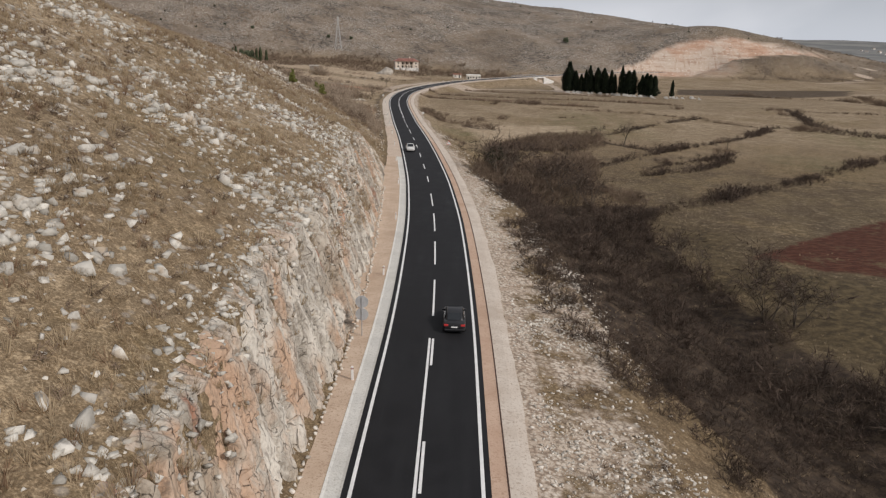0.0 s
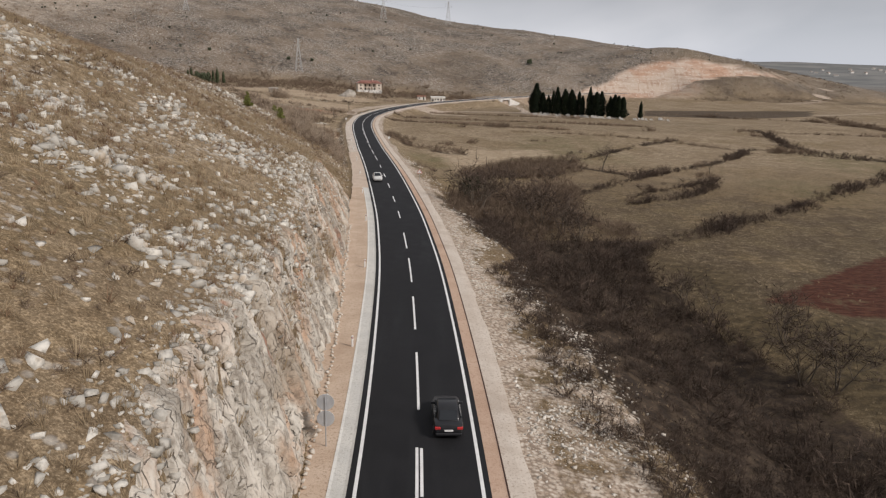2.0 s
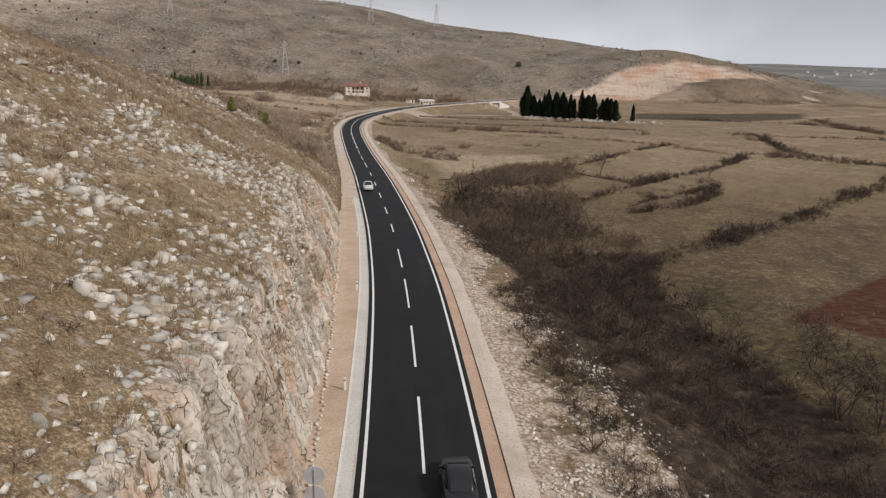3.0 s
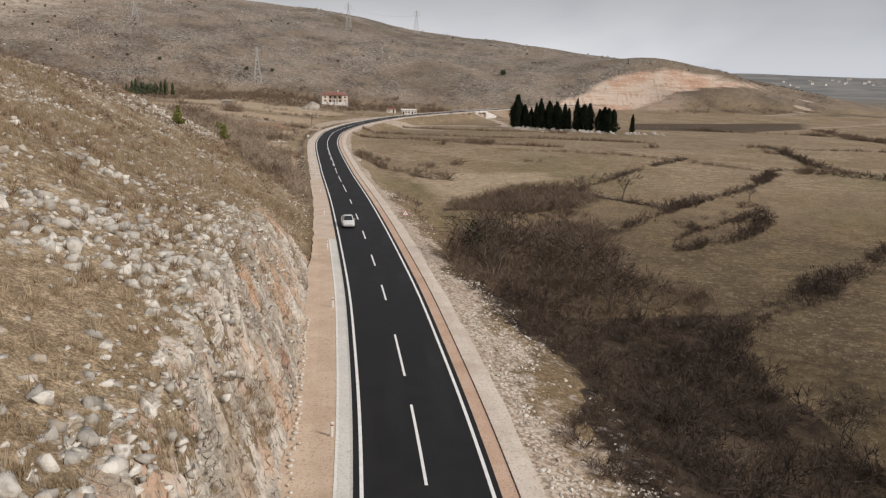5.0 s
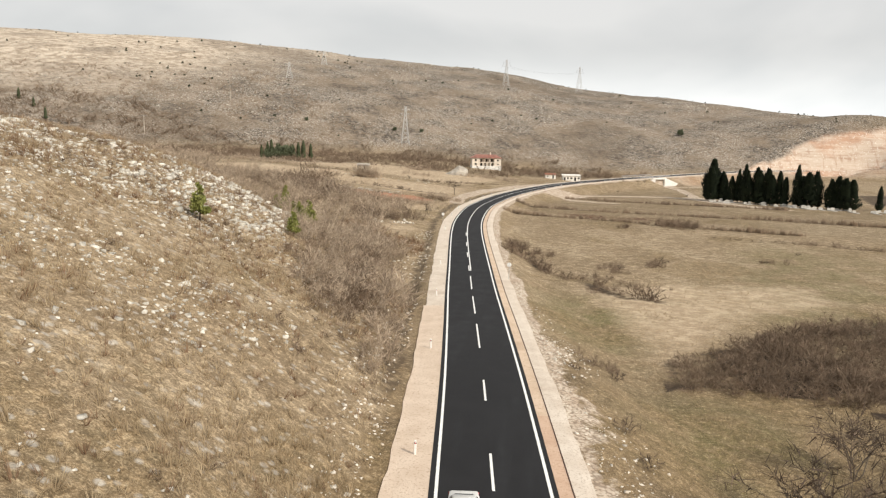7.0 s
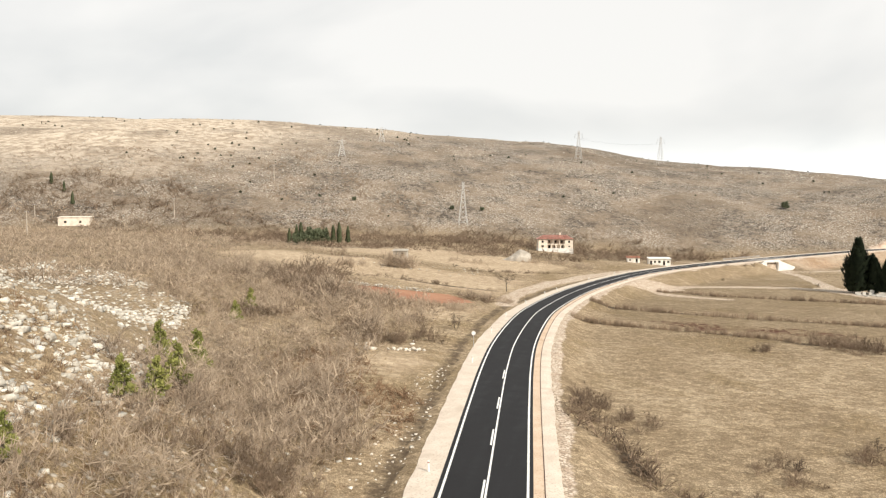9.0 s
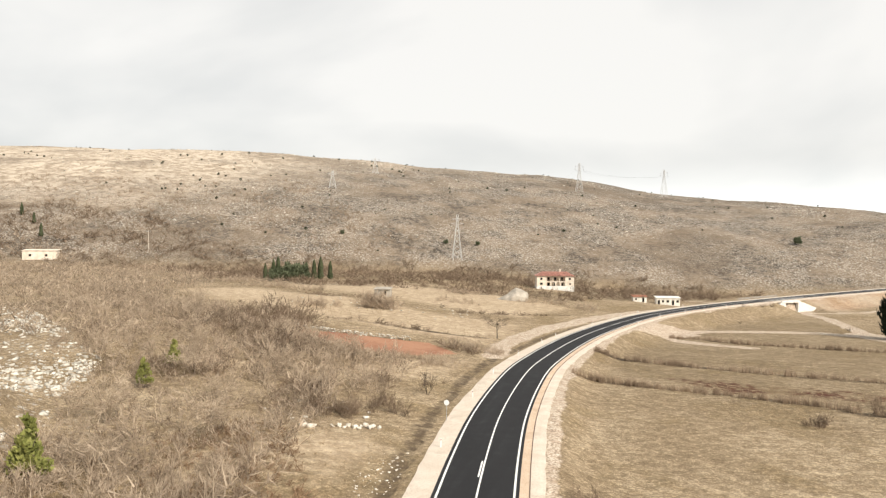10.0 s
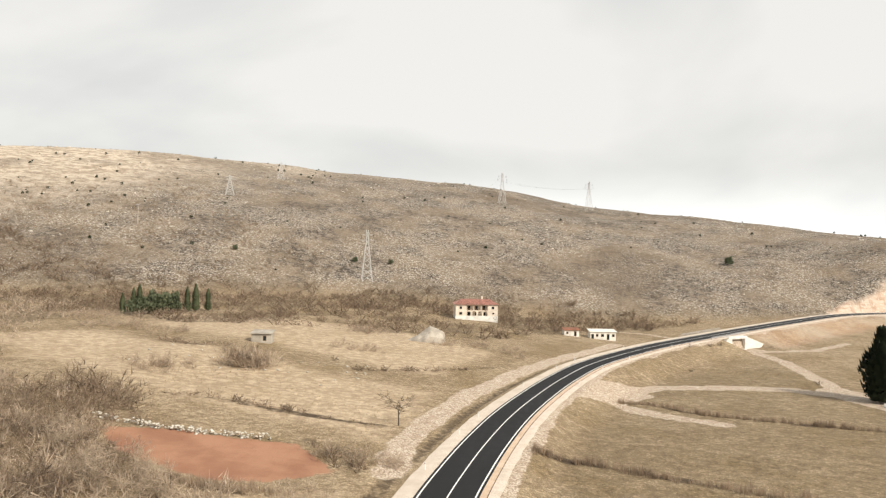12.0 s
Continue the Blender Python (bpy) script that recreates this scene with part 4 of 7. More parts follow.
def strip(a, b, c, wa, wb):
    """A bent, tapering blade from a over b to c: five places, three triangles."""
    side = np.cross(b - a, rng.normal(size=3))
    side /= np.linalg.norm(side) + 1e-9
    return [a - side * wa, a + side * wa, b + side * wb, b - side * wb, c], [(0, 1, 2), (0, 2, 3), (3, 2, 4)]


class Heap:
    """Collects blades into one template of places and triangles."""

    def __init__(self):
        self.v, self.t = [], []

    def add(self, got):
        v, t = got
        n = len(self.v)
        self.v += list(v)
        self.t += [tuple(i + n for i in f) for f in t]

    def done(self):
        return np.array(self.v, float), np.array(self.t, int)


def twig_bush(stems, twigs, wide, thick, low=0.12, short=0.14, long=0.34):
    """A leafless shrub about 1 m high: stems that fan out of one foot into a round crown of fine twigs."""
    h = Heap()
    for _ in range(stems):
        turn, lean = rng.uniform(0, 2 * np.pi), math.acos(rng.uniform(low, 1.0))
        reach_ = rng.uniform(0.6, 0.92)
        tip = np.array([np.cos(turn) * math.sin(lean) * wide * 1.25, np.sin(turn) * math.sin(lean) * wide * 1.25, 0.12 + 0.72 * math.cos(lean)]) * reach_
        foot = np.array([rng.normal(0, 0.12), rng.normal(0, 0.12), -0.08])
        mid = foot + (tip - foot) * 0.5 + np.array([0, 0, 0.11]) + rng.normal(0, 0.04, 3)
        h.add(strip(foot, mid, tip, thick, thick * 0.7))
        out = tip - np.array([0, 0, 0.1])
        out /= np.linalg.norm(out)
        for _ in range(twigs):
            k = rng.uniform(0.25, 1.0)
            a = (mid + (tip - mid) * (2 * k - 1)) if k > 0.5 else foot + (mid - foot) * 2 * k
            way = out * 0.55 + np.array([0, 0, 0.42]) + rng.normal(0, 0.52, 3)
            c = a + way / np.linalg.norm(way) * rng.uniform(short, long)
            side = rng.normal(size=3) * thick * 0.75
            h.add(([a - side, a + side, c], [(0, 1, 2)]))
    return h.done()


def grass_tuft(blades, spread):
    """A tuft of fine dry grass that leans over."""
    h = Heap()
    lean = rng.uniform(0, 2 * np.pi)
    for _ in range(blades):
        turn = rng.uniform(0, 2 * np.pi)
        out = np.array([np.cos(turn), np.sin(turn), 0])
        a = out * rng.uniform(0, 0.3) * spread
        c = a + out * rng.uniform(0.15, 0.7) * spread + 0.25 * spread * np.array([np.cos(lean), np.sin(lean), 0]) + np.array([0, 0, rng.uniform(0.35, 1.0)])
        side = np.array([-out[1], out[0], 0]) * 0.02
        h.add(([a - side, a + side, c], [(0, 1, 2)]))
    return h.done()


def reed_tuft(stems):
    """Upright dry stems, about 1 m high."""
    h = Heap()
    for _ in range(stems):
        a = np.array([rng.normal(0, 0.16), rng.normal(0, 0.16), -0.05])
        c = a + np.array([rng.normal(0, 0.1), rng.normal(0, 0.1), rng.uniform(0.55, 1.0)])
        side = rng.normal(size=3) * np.array([1, 1, 0]) * 0.016
        h.add(([a - side, a + side, c], [(0, 1, 2)]))
    return h.done()


def lump(corners, seed, squash=0.7):
    """A broken stone: the hull of a few random corners of a block."""
    g = np.random.default_rng(seed)
    p = g.uniform(-1, 1, (corners, 3))
    p /= (np.abs(p) ** 3).sum(1)[:, None] ** (1 / 3)
    p *= 0.5 * np.array([1.2, 0.9, squash]) * g.uniform(0.85, 1.0, (corners, 1))
    bm = bmesh.new()
    for q in p:
        bm.verts.new(q)
    made = bmesh.ops.convex_hull(bm, input=bm.verts)
    bmesh.ops.delete(bm, geom=[e for e in made["geom_interior"] if isinstance(e, bmesh.types.BMVert)], context="VERTS")
    bmesh.ops.triangulate(bm, faces=bm.faces)
    bmesh.ops.recalc_face_normals(bm, faces=bm.faces)
    bm.verts.index_update()
    out = np.array([v.co[:] for v in bm.verts]), np.array([[v.index for v in f.verts] for f in bm.faces])
    bm.free()
    return out


def leaf_clump(n, size, wide, high, flat=0.0):
    """Short leaf blades filling an uneven round body."""
    h = Heap()
    for _ in range(n):
        d = rng.normal(size=3)
        d /= np.linalg.norm(d)
        p = d * rng.uniform(0.55, 1.0) * np.array([wide, wide, high]) * (1 + 0.2 * np.sin(5 * d[0] + 3 * d[2]))
        p[2] += high
        up = np.array([0, 0, 1.0]) * 0.8 + d * 0.6 + rng.normal(0, 0.4, 3)
        up *= size / np.linalg.norm(up)
        side = np.cross(up, rng.normal(size=3))
        side *= size * 0.45 / (np.linalg.norm(side) + 1e-9)
        h.add(([p - side, p + side, p + up], [(0, 1, 2)]))
    return h.done()


def scatter(name, templates, places, sizes, material, heights=None, lean=0.0):
    """Many small things joined into one mesh: copies of the templates at places (x, y, z)."""
    places, sizes = np.asarray(places, float), np.asarray(sizes, float)
    heights = sizes if heights is None else np.asarray(heights, float)
    pick = rng.integers(0, len(templates), len(places))
    turn = rng.uniform(0, 2 * np.pi, len(places))
    vs, ts, n = [], [], 0
    for k, (v, t) in enumerate(templates):
        who = np.nonzero(pick == k)[0]
        if not len(who):
            continue
        c, s = np.cos(turn[who])[:, None], np.sin(turn[who])[:, None]
        w, hgt = sizes[who][:, None], heights[who][:, None]
        x = (v[None, :, 0] * c - v[None, :, 1] * s) * w + places[who, 0][:, None]
        y = (v[None, :, 0] * s + v[None, :, 1] * c) * w + places[who, 1][:, None]
        z = v[None, :, 2] * hgt + places[who, 2][:, None]
        vs.append(np.stack([x, y, z], -1).reshape(-1, 3))
        ts.append((t[None] + (np.arange(len(who)) * len(v))[:, None, None]).reshape(-1, 3) + n)
        n += len(who) * len(v)
    return new(name, tri_mesh(name, np.concatenate(vs), np.concatenate(ts), material))


def spread(box, count, keep):
    """Random places in a box (x0, y0, x1, y1) at which keep(x, y, s, d, zr), a chance 0..1, lets one stand."""
    x, y = rng.uniform(box[0], box[2], count), rng.uniform(box[1], box[3], count)
    s, d, zr = beside(x, y)
    ok = rng.uniform(0, 1, count) < keep(x, y, s, d, zr)
    x, y = x[ok], y[ok]
    return np.stack([x, y, ground(x, y)], 1)


def along(points, gap, wander):
    """Places along a line on the plan."""
    out = []
    for (x0, y0), (x1, y1) in zip(points, points[1:]):
        n = max(1, int(np.hypot(x1 - x0, y1 - y0) / gap))
        t = rng.uniform(0, 1, n)
        out.append(np.stack([x0 + (x1 - x0) * t + rng.normal(0, wander, n), y0 + (y1 - y0) * t + rng.normal(0, wander, n)], 1))
    p = np.concatenate(out)
    return np.c_[p, ground(p[:, 0], p[:, 1])]


TWIG_DARK = leaf_material("bare_twigs", (0.043, 0.032, 0.026), (0.175, 0.128, 0.097), sheer=0.15)
TWIG_MID = leaf_material("brown_twigs", (0.21, 0.156, 0.112), (0.48, 0.37, 0.268), sheer=0.3)
TWIG_BROWN = leaf_material("dull_brown_twigs", (0.125, 0.092, 0.066), (0.33, 0.245, 0.178), sheer=0.2)
TWIG_GREY = leaf_material("grey_twigs", (0.24, 0.187, 0.14), (0.66, 0.54, 0.415), sheer=0.3)
TWIG_WARM = leaf_material("dry_twigs", (0.33, 0.262, 0.195), (0.66, 0.545, 0.42), sheer=0.35)
HEATH = leaf_material("rusty_dead_heath", (0.17, 0.105, 0.065), (0.40, 0.275, 0.18), sheer=0.3)
STRAW = leaf_material("dry_grass", (0.33, 0.25, 0.155), (0.62, 0.50, 0.345), sheer=0.45)
RIDGE_STONE = plain("ridge_limestone", (0.58, 0.535, 0.465), 0.92, vary=0.3, size=0.5)
BUSH_FINE = [twig_bush(13, 16, 0.62, 0.0075) for _ in range(5)]
BUSH_MID = [twig_bush(12, 10, 0.66, 0.0085) for _ in range(4)]
BUSH_TALL = [twig_bush(15, 22, 0.5, 0.0055, 0.3, 0.08, 0.24) for _ in range(5)]
BUSH_SMALL = [twig_bush(10, 6, 0.7, 0.018) for _ in range(4)]
BUSH_FAR = [twig_bush(11, 8, 0.6, 0.012, 0.2, 0.1, 0.26) for _ in range(4)]
BUSH_TINY = [twig_bush(7, 5, 0.85, 0.022) for _ in range(4)]
REED_TUFTS = [reed_tuft(22) for _ in range(5)]
TUFTS = [grass_tuft(16, 0.75) for _ in range(6)]
PEBBLES = [lump(8, k, 0.75) for k in range(9)]
CHUNKS = [lump(11, 20 + k, 0.85) for k in range(12)]


# ---- scrub, grass and stones ----
def stuff(ob, label, category):
    return tagged(ob, label, category, kind="stuff")


def off_track(x, y):
    """Whether a place lies clear of the tracks, the red plots and the house front."""
    clear = np.hypot(x + 40, (y - 522) * 0.8) > 14
    for wide, points in TRACKS:
        clear &= near_line(x, y, points) > wide + 0.5
    return clear & ~inside(x, y, RED_PLOTS[0])


def apart(p, gap):
    """Those of the places that keep their distance from the ones before them."""
    taken, keep = {}, []
    for i, (x, y) in enumerate(p[:, :2]):
        a, b = int(x // gap), int(y // gap)
        if all((x - u) ** 2 + (y - v) ** 2 > gap * gap for da in (-1, 0, 1) for db in (-1, 0, 1) for u, v in taken.get((a + da, b + db), ())):
            taken.setdefault((a, b), []).append((x, y))
            keep.append(i)
    return p[keep]


def thicket(name, corners, count, templates, size, material, label, edge=6.0, gaps=0.12, gap=0.0):
    a = np.array(corners)
    p = spread((a[:, 0].min(), a[:, 1].min(), a[:, 0].max(), a[:, 1].max()), count, lambda x, y, s, d, zr: inside(x + edge * wave(x, y, 13, 105), y + edge * wave(x, y, 15, 106), corners) * (np.abs(d) > 8.5) * (gaps + (1 - gaps) * ramp(rough(x, y, 13, 101, 3), -0.3, 0.15)) * off_track(x, y))
    if gap:
        p = apart(p, gap)
    w = rng.uniform(*size, len(p)) * (1 + 0.35 * wave(p[:, 0], p[:, 1], 16, 103)) * (0.7 + 0.5 * rng.uniform(0, 1, len(p)) ** 2)
    return stuff(scatter(name, templates, p, w * 1.12, material, w * rng.uniform(0.8, 1.25, len(p))), label, "scrub")


GULLY = [(36, -20), (33, 44), (28.5, 56), (25, 66), (22.5, 76), (18, 88), (15, 99), (11, 112), (8, 124)] + THICKET_NEAR[10:]
thicket("bank_thicket", [(x - 4.5, y) for x, y in THICKET_NEAR[:7]] + THICKET_NEAR[7:10] + GULLY[8::-1], 3000, BUSH_FINE, (0.8, 2.0), TWIG_DARK, "low brown scrub at the foot of the road bank", edge=3.5, gaps=0.4)
thicket("valley_thicket", GULLY, 2700, BUSH_FINE, (1.6, 3.6), TWIG_DARK, "dense leafless dark brown scrub filling the gully", edge=3.5, gaps=0.55)
thicket("valley_scrub", THICKET_FAR, 900, BUSH_FINE, (2.0, 4.4), TWIG_BROWN, "leafless dark brown scrub beside the road bank", edge=3, gaps=0.4)
thicket("meadow_scrub", THICKET_END, 800, BUSH_FINE, (1.6, 3.2), TWIG_BROWN, "leafless brown scrub across the meadow", edge=3, gaps=0.35)
NEAR_COPSE = [(-14, 158), (-20, 170), (-30, 186), (-36, 204), (-43, 222), (-52, 246), (-64, 262), (-40, 264), (-29, 240), (-23, 215), (-18.5, 190), (-15.5, 172)]
thicket("roadside_copse", NEAR_COPSE, 2600, BUSH_TALL, (2.6, 4.6), TWIG_GREY, "tangled leafless pale brown scrub below the slope", edge=4, gaps=0.6, gap=1.7)
thicket("brown_copse", NEAR_COPSE, 900, BUSH_TALL, (1.2, 2.4), TWIG_BROWN, "leafless darker brown bushes below the slope", edge=4, gaps=0.4, gap=1.4)
thicket("far_copse", COPSE, 7000, BUSH_MID, (2.6, 5.2), TWIG_GREY, "leafless pale grey-brown bushes beyond the spur", gaps=0.35, gap=2.2)
thicket("dark_copse", COPSE, 3000, BUSH_MID, (1.4, 3.0), TWIG_BROWN, "leafless darker bushes beyond the spur", gaps=0.25, gap=2.0)
HEATH_PLOT = [(-52, 265), (-46, 276), (-40, 271), (-34, 262), (-28, 258), (-26.5, 246), (-33, 238), (-40, 248)]
thicket("heath_scrub", HEATH_PLOT, 1500, BUSH_SMALL, (0.7, 1.5), HEATH, "low rusty brown heath beside the road", edge=2, gaps=0.35, gap=0.55)
thicket("back_copse", [(-58, 310), (-84, 318), (-100, 340), (-90, 362), (-72, 352), (-60, 326)], 900, BUSH_MID, (3.0, 5.4), TWIG_BROWN, "tall leafless grey-brown bushes behind the meadow strip", edge=3, gaps=0.5, gap=1.8)
thicket("hillside_scrub", HILL_SCRUB, 3600, BUSH_TINY, (1.4, 2.8), TWIG_MID, "low brown scrub climbing the foot of the ridge", gaps=0.25)
thicket("foothill_scrub", FAR_WOOD, 5600, BUSH_TINY, (2.3, 4.8), TWIG_BROWN, "band of leafless brown scrub along the foot of the ridge", gaps=0.5)
thicket("shoulder_scrub", [(216, 612), (300, 606), (380, 660), (440, 740), (420, 800), (330, 760), (290, 690), (236, 668)], 2600, BUSH_TINY, (1.0, 2.4), TWIG_BROWN, "low brown scrub on the shoulder beside the quarry", gaps=0.4)
thicket("west_scrub", WEST_WOOD, 8200, BUSH_TINY, (2.4, 5.0), TWIG_GREY, "leafless brown scrub on the far side of the valley", gaps=0.6, gap=2.6)
for wide, points in HEDGES:
    p = along(points, 0.27 if points[0][1] < 200 else 0.36, wide * 0.5)
    thick_ = ramp(rough(p[:, 0], p[:, 1], 11, 107, 3), -0.35, 0.4)
    stay = rng.uniform(0, 1, len(p)) < (0.75 if wide > 2.5 else 0.4) + 0.7 * thick_
    p = p[stay]
    p = p[(np.abs(beside(p[:, 0], p[:, 1])[1]) > 8) & off_track(p[:, 0], p[:, 1])]
    w = (0.45 + 0.95 * rng.uniform(0, 1, len(p)) ** 1.6) * min(1.25 * wide, 2.2) * (1 + 0.6 * wave(p[:, 0], p[:, 1], 14, 108))
    dark = min(q[1] for q in points) < 240 and points[0][0] > 20
    stuff(scatter("hedgerow", BUSH_FAR if points[0][1] < 200 else BUSH_TINY, p, w, TWIG_DARK if dark else TWIG_BROWN, w * rng.uniform(0.6, 1.2, len(p))), "leafless brown hedgerow between the fields", "hedge")

for wide, points in REEDS:
    p = along(points, 0.16, wide * 0.42)
    p = p[(np.abs(beside(p[:, 0], p[:, 1])[1]) > 7.2) & (rng.uniform(0, 1, len(p)) < 0.5 + 0.6 * ramp(rough(p[:, 0], p[:, 1], 9, 107, 3), -0.3, 0.3))]
    w = rng.uniform(0.8, 1.9, len(p)) * (1 + 0.35 * wave(p[:, 0], p[:, 1], 10, 108))
    stuff(scatter("reed_row", REED_TUFTS, p, w * 0.8, TWIG_MID, w), "row of dry brown reed along a field terrace", "reeds")

# clumps of bushes in the meadows: x, y, reach, count, height
WEST_CLUMPS = [
    (-73.5, 392, 4.2, 46, 6.0), (-147, 449, 10, 36, 4.0), (-130, 430, 8, 28, 3.5), (-110, 425, 6, 18, 3.0), (-60, 430, 6, 20, 3.0), (-28, 458, 8, 26, 3.0), (-66, 462, 8, 28, 3.2),
    (-66, 322, 6, 26, 4.2), (-78, 334, 7, 28, 4.4), (-92, 346, 8, 28, 4.4), (-58, 322, 4, 14, 3.6), (-24, 188, 3.5, 16, 3.4), (-27, 200, 4, 18, 3.6), (-31, 226, 4, 18, 3.6),
    (-87, 381, 7, 30, 3.2), (-38, 323, 5, 22, 2.6), (-45, 284, 3.5, 16, 3.4), (-39.5, 284.5, 2.5, 12, 3.4), (-36.8, 289, 2.5, 10, 3.2), (-48, 292, 4, 14, 3.2), (-62, 328, 5, 16, 2.8), (-71, 294, 8, 30, 3.2), (-89, 301, 8, 28, 3.0), (-26, 195, 4, 22, 2.8),
    (-31, 197, 3.5, 18, 3.0), (-23, 182, 3, 14, 2.0), (-28, 214, 3, 16, 2.4), (-21, 190, 2.5, 12, 1.8), (-37, 341, 3, 18, 3.2), (-32, 342, 2.5, 10, 2.6), (-47, 325, 3, 10, 2.2),
    (-41, 327, 2.5, 8, 1.8), (-41, 454, 4, 14, 2.6), (-21, 448, 5, 16, 2.4), (-64, 316, 4, 16, 2.8), (-84, 336, 6, 24, 3.2),
]
MEADOW_CLUMPS = [
    (-10, 264, 5, 26, 2.6), (-5, 260, 3.5, 14, 2.0), (9, 248, 4, 16, 1.8), (17, 254, 2.5, 8, 2.4), (32, 309, 5, 24, 3.0), (28, 315, 4, 14, 2.4), (10, 232, 6, 26, 1.6),
    (6, 239, 4, 16, 1.5), (40, 262, 2.5, 6, 1.5), (17, 304, 3, 10, 2.0), (31, 305, 2, 6, 1.6), (93, 306, 3, 10, 2.4), (120, 249, 4, 24, 3.4), (128, 249, 3, 14, 3.0),
    (134, 294, 5, 18, 2.6), (137, 312, 6, 20, 2.4),
]
NEAR_CLUMPS = [
    (15, 192, 3.5, 26, 2.2), (20, 199, 3.5, 24, 2.2), (25, 205, 3, 14, 2.4),
    (2, 189, 2.5, 10, 1.8), (34, 207, 5, 24, 2.4), (25, 204, 4, 18, 2.6), (80, 213, 2, 6, 2.6), (75, 195, 3, 12, 2.2), (53, 175, 2, 8, 2.2), (33, 185, 4, 14, 2.2),
]
for name, clumps_, templates, material, label in (
    ("west_bushes", [c for c in WEST_CLUMPS if c[1] > 300], BUSH_MID, TWIG_GREY, "clumps of leafless grey-brown bushes across the meadows"),
    ("roadside_bushes", [c for c in WEST_CLUMPS if c[1] <= 300], BUSH_TALL, TWIG_BROWN, "clumps of leafless brown bushes beside the road"),
    ("meadow_bushes", MEADOW_CLUMPS + NEAR_CLUMPS, BUSH_FINE, TWIG_BROWN, "clumps of leafless brown bushes in dry grass"),
):
    spots = np.concatenate([np.c_[rng.normal(x, reach_ * 0.55, count), rng.normal(y, reach_ * 0.45, count), tall * rng.uniform(0.5, 1.1, count)] for x, y, reach_, count, tall in clumps_])
    spots = spots[np.abs(beside(spots[:, 0], spots[:, 1])[1]) > 8]
    w = spots[:, 2]
    stuff(scatter(name, templates, np.c_[spots[:, :2], ground(spots[:, 0], spots[:, 1])], w * 0.9, material, w), label, "bush")

# low tufts of dry grass
p = spread((-75, 8, -4, 235), 46000, lambda x, y, s, d, zr: (d < -8) * (ground(x, y) < natural(x, y, d, zr) + 0.2) * (0.25 + 0.75 * ramp(rough(x, y, 7, 111, 3), -0.25, 0.35)) * ramp(natural(x, y, d, zr) - zr, -1, 2))
w = rng.uniform(0.5, 1.3, len(p))
brown = rng.uniform(0, 1, len(p)) < 0.10 + 0.25 * ramp(p[:, 1], 160, 190) + 0.3 * ramp(rough(p[:, 0], p[:, 1], 9, 119, 3), 0.0, 0.4)
for name, who, mat, label in (("slope_grass", ~brown, STRAW, "tufts of dry straw grass on the stony slope"), ("slope_heath", brown, HEATH, "brown tufts of dead heath on the stony slope")):
    stuff(scatter(name, TUFTS, p[who], w[who], mat, w[who] * rng.uniform(0.5, 0.9, who.sum())), label, "grass")
p = spread((6, 20, 60, 330), 32000, lambda x, y, s, d, zr: (d > 8.5) * (0.12 + 0.5 * ramp(rough(x, y, 6, 113, 3), 0.0, 0.5)) * (1 - ramp(d, 35, 70)) * (1 - 0.5 * ramp(x, 18, 30) * (1 - ramp(y + 0.4 * (x - 40), 150, 215))))
w = rng.uniform(0.22, 0.5, len(p))
stuff(scatter("field_grass", TUFTS, p, w, STRAW, w * 0.8), "tufts of dry grass on the meadows", "grass")
p = spread((-90, 235, -24, 400), 16000, lambda x, y, s, d, zr: (d < -9) * (0.2 + 0.5 * ramp(rough(x, y, 6, 115, 3), 0.0, 0.5)) * off_track(x, y))
w = rng.uniform(0.25, 0.55, len(p))
stuff(scatter("meadow_grass", TUFTS, p, w, STRAW, w * 0.8), "tufts of dry grass beside the road bend", "grass")
# low brown shrubs on the near slope
p = spread((-75, 8, -9, 235), 3600, lambda x, y, s, d, zr: (d < -12) * (natural(x, y, d, zr) > zr + 1) * ramp(rough(x, y, 12, 117, 3), -0.2, 0.5))
w = rng.uniform(0.6, 1.7, len(p))
stuff(scatter("slope_shrubs", BUSH_SMALL, p, w, TWIG_BROWN, w * 0.55), "low leafless brown shrubs among the stones", "shrub")


def stony(x, y, d, zr):
    """Where the turf of the slope is broken by stone."""
    return ramp(rough(x, y, 11, 121, 4), -0.15, 0.35) * ramp(natural(x, y, d, zr) - zr, 0.5, 2.5)


p = spread((-80, 5, -9, 240), 58000, lambda x, y, s, d, zr: (d < -9.5) * (ground(x, y) > natural(x, y, d, zr) - 0.3) * (0.12 + 0.85 * stony(x, y, d, zr)) * (1 - 0.2 * ramp(y, 95, 125)))
w = 0.22 + (0.95 - 0.4 * ramp(p[:, 1], 95, 130)) * rng.uniform(0, 1, len(p)) ** (2.6 + 1.2 * ramp(p[:, 1], 120, 160))
centres = spread((-60, 10, -9, 118), 800, lambda x, y, s, d, zr: (d < -9) * (ground(x, y) > natural(x, y, d, zr) - 0.3) * stony(x, y, d, zr) * (0.15 + 0.6 * ramp(d, -32, -12)))
q = np.repeat(centres[:, :2], 26, 0)
q = q + rng.normal(0, 1.0, q.shape) * np.array([0.9, 1.5]) * rng.uniform(0.5, 1.3, (len(q), 1))
q = np.c_[q, ground(q[:, 0], q[:, 1])]
q = q[beside(q[:, 0], q[:, 1])[1] < -9.2]
v = 0.16 + 0.9 * rng.uniform(0, 1, len(q)) ** 3
stuff(scatter("outcrop_stones", CHUNKS, q + np.outer(v, (0, 0, 0.06)), v, STONE, v * rng.uniform(0.7, 1.2, len(q))), "broken pale limestone outcrops in the turf", "stones")
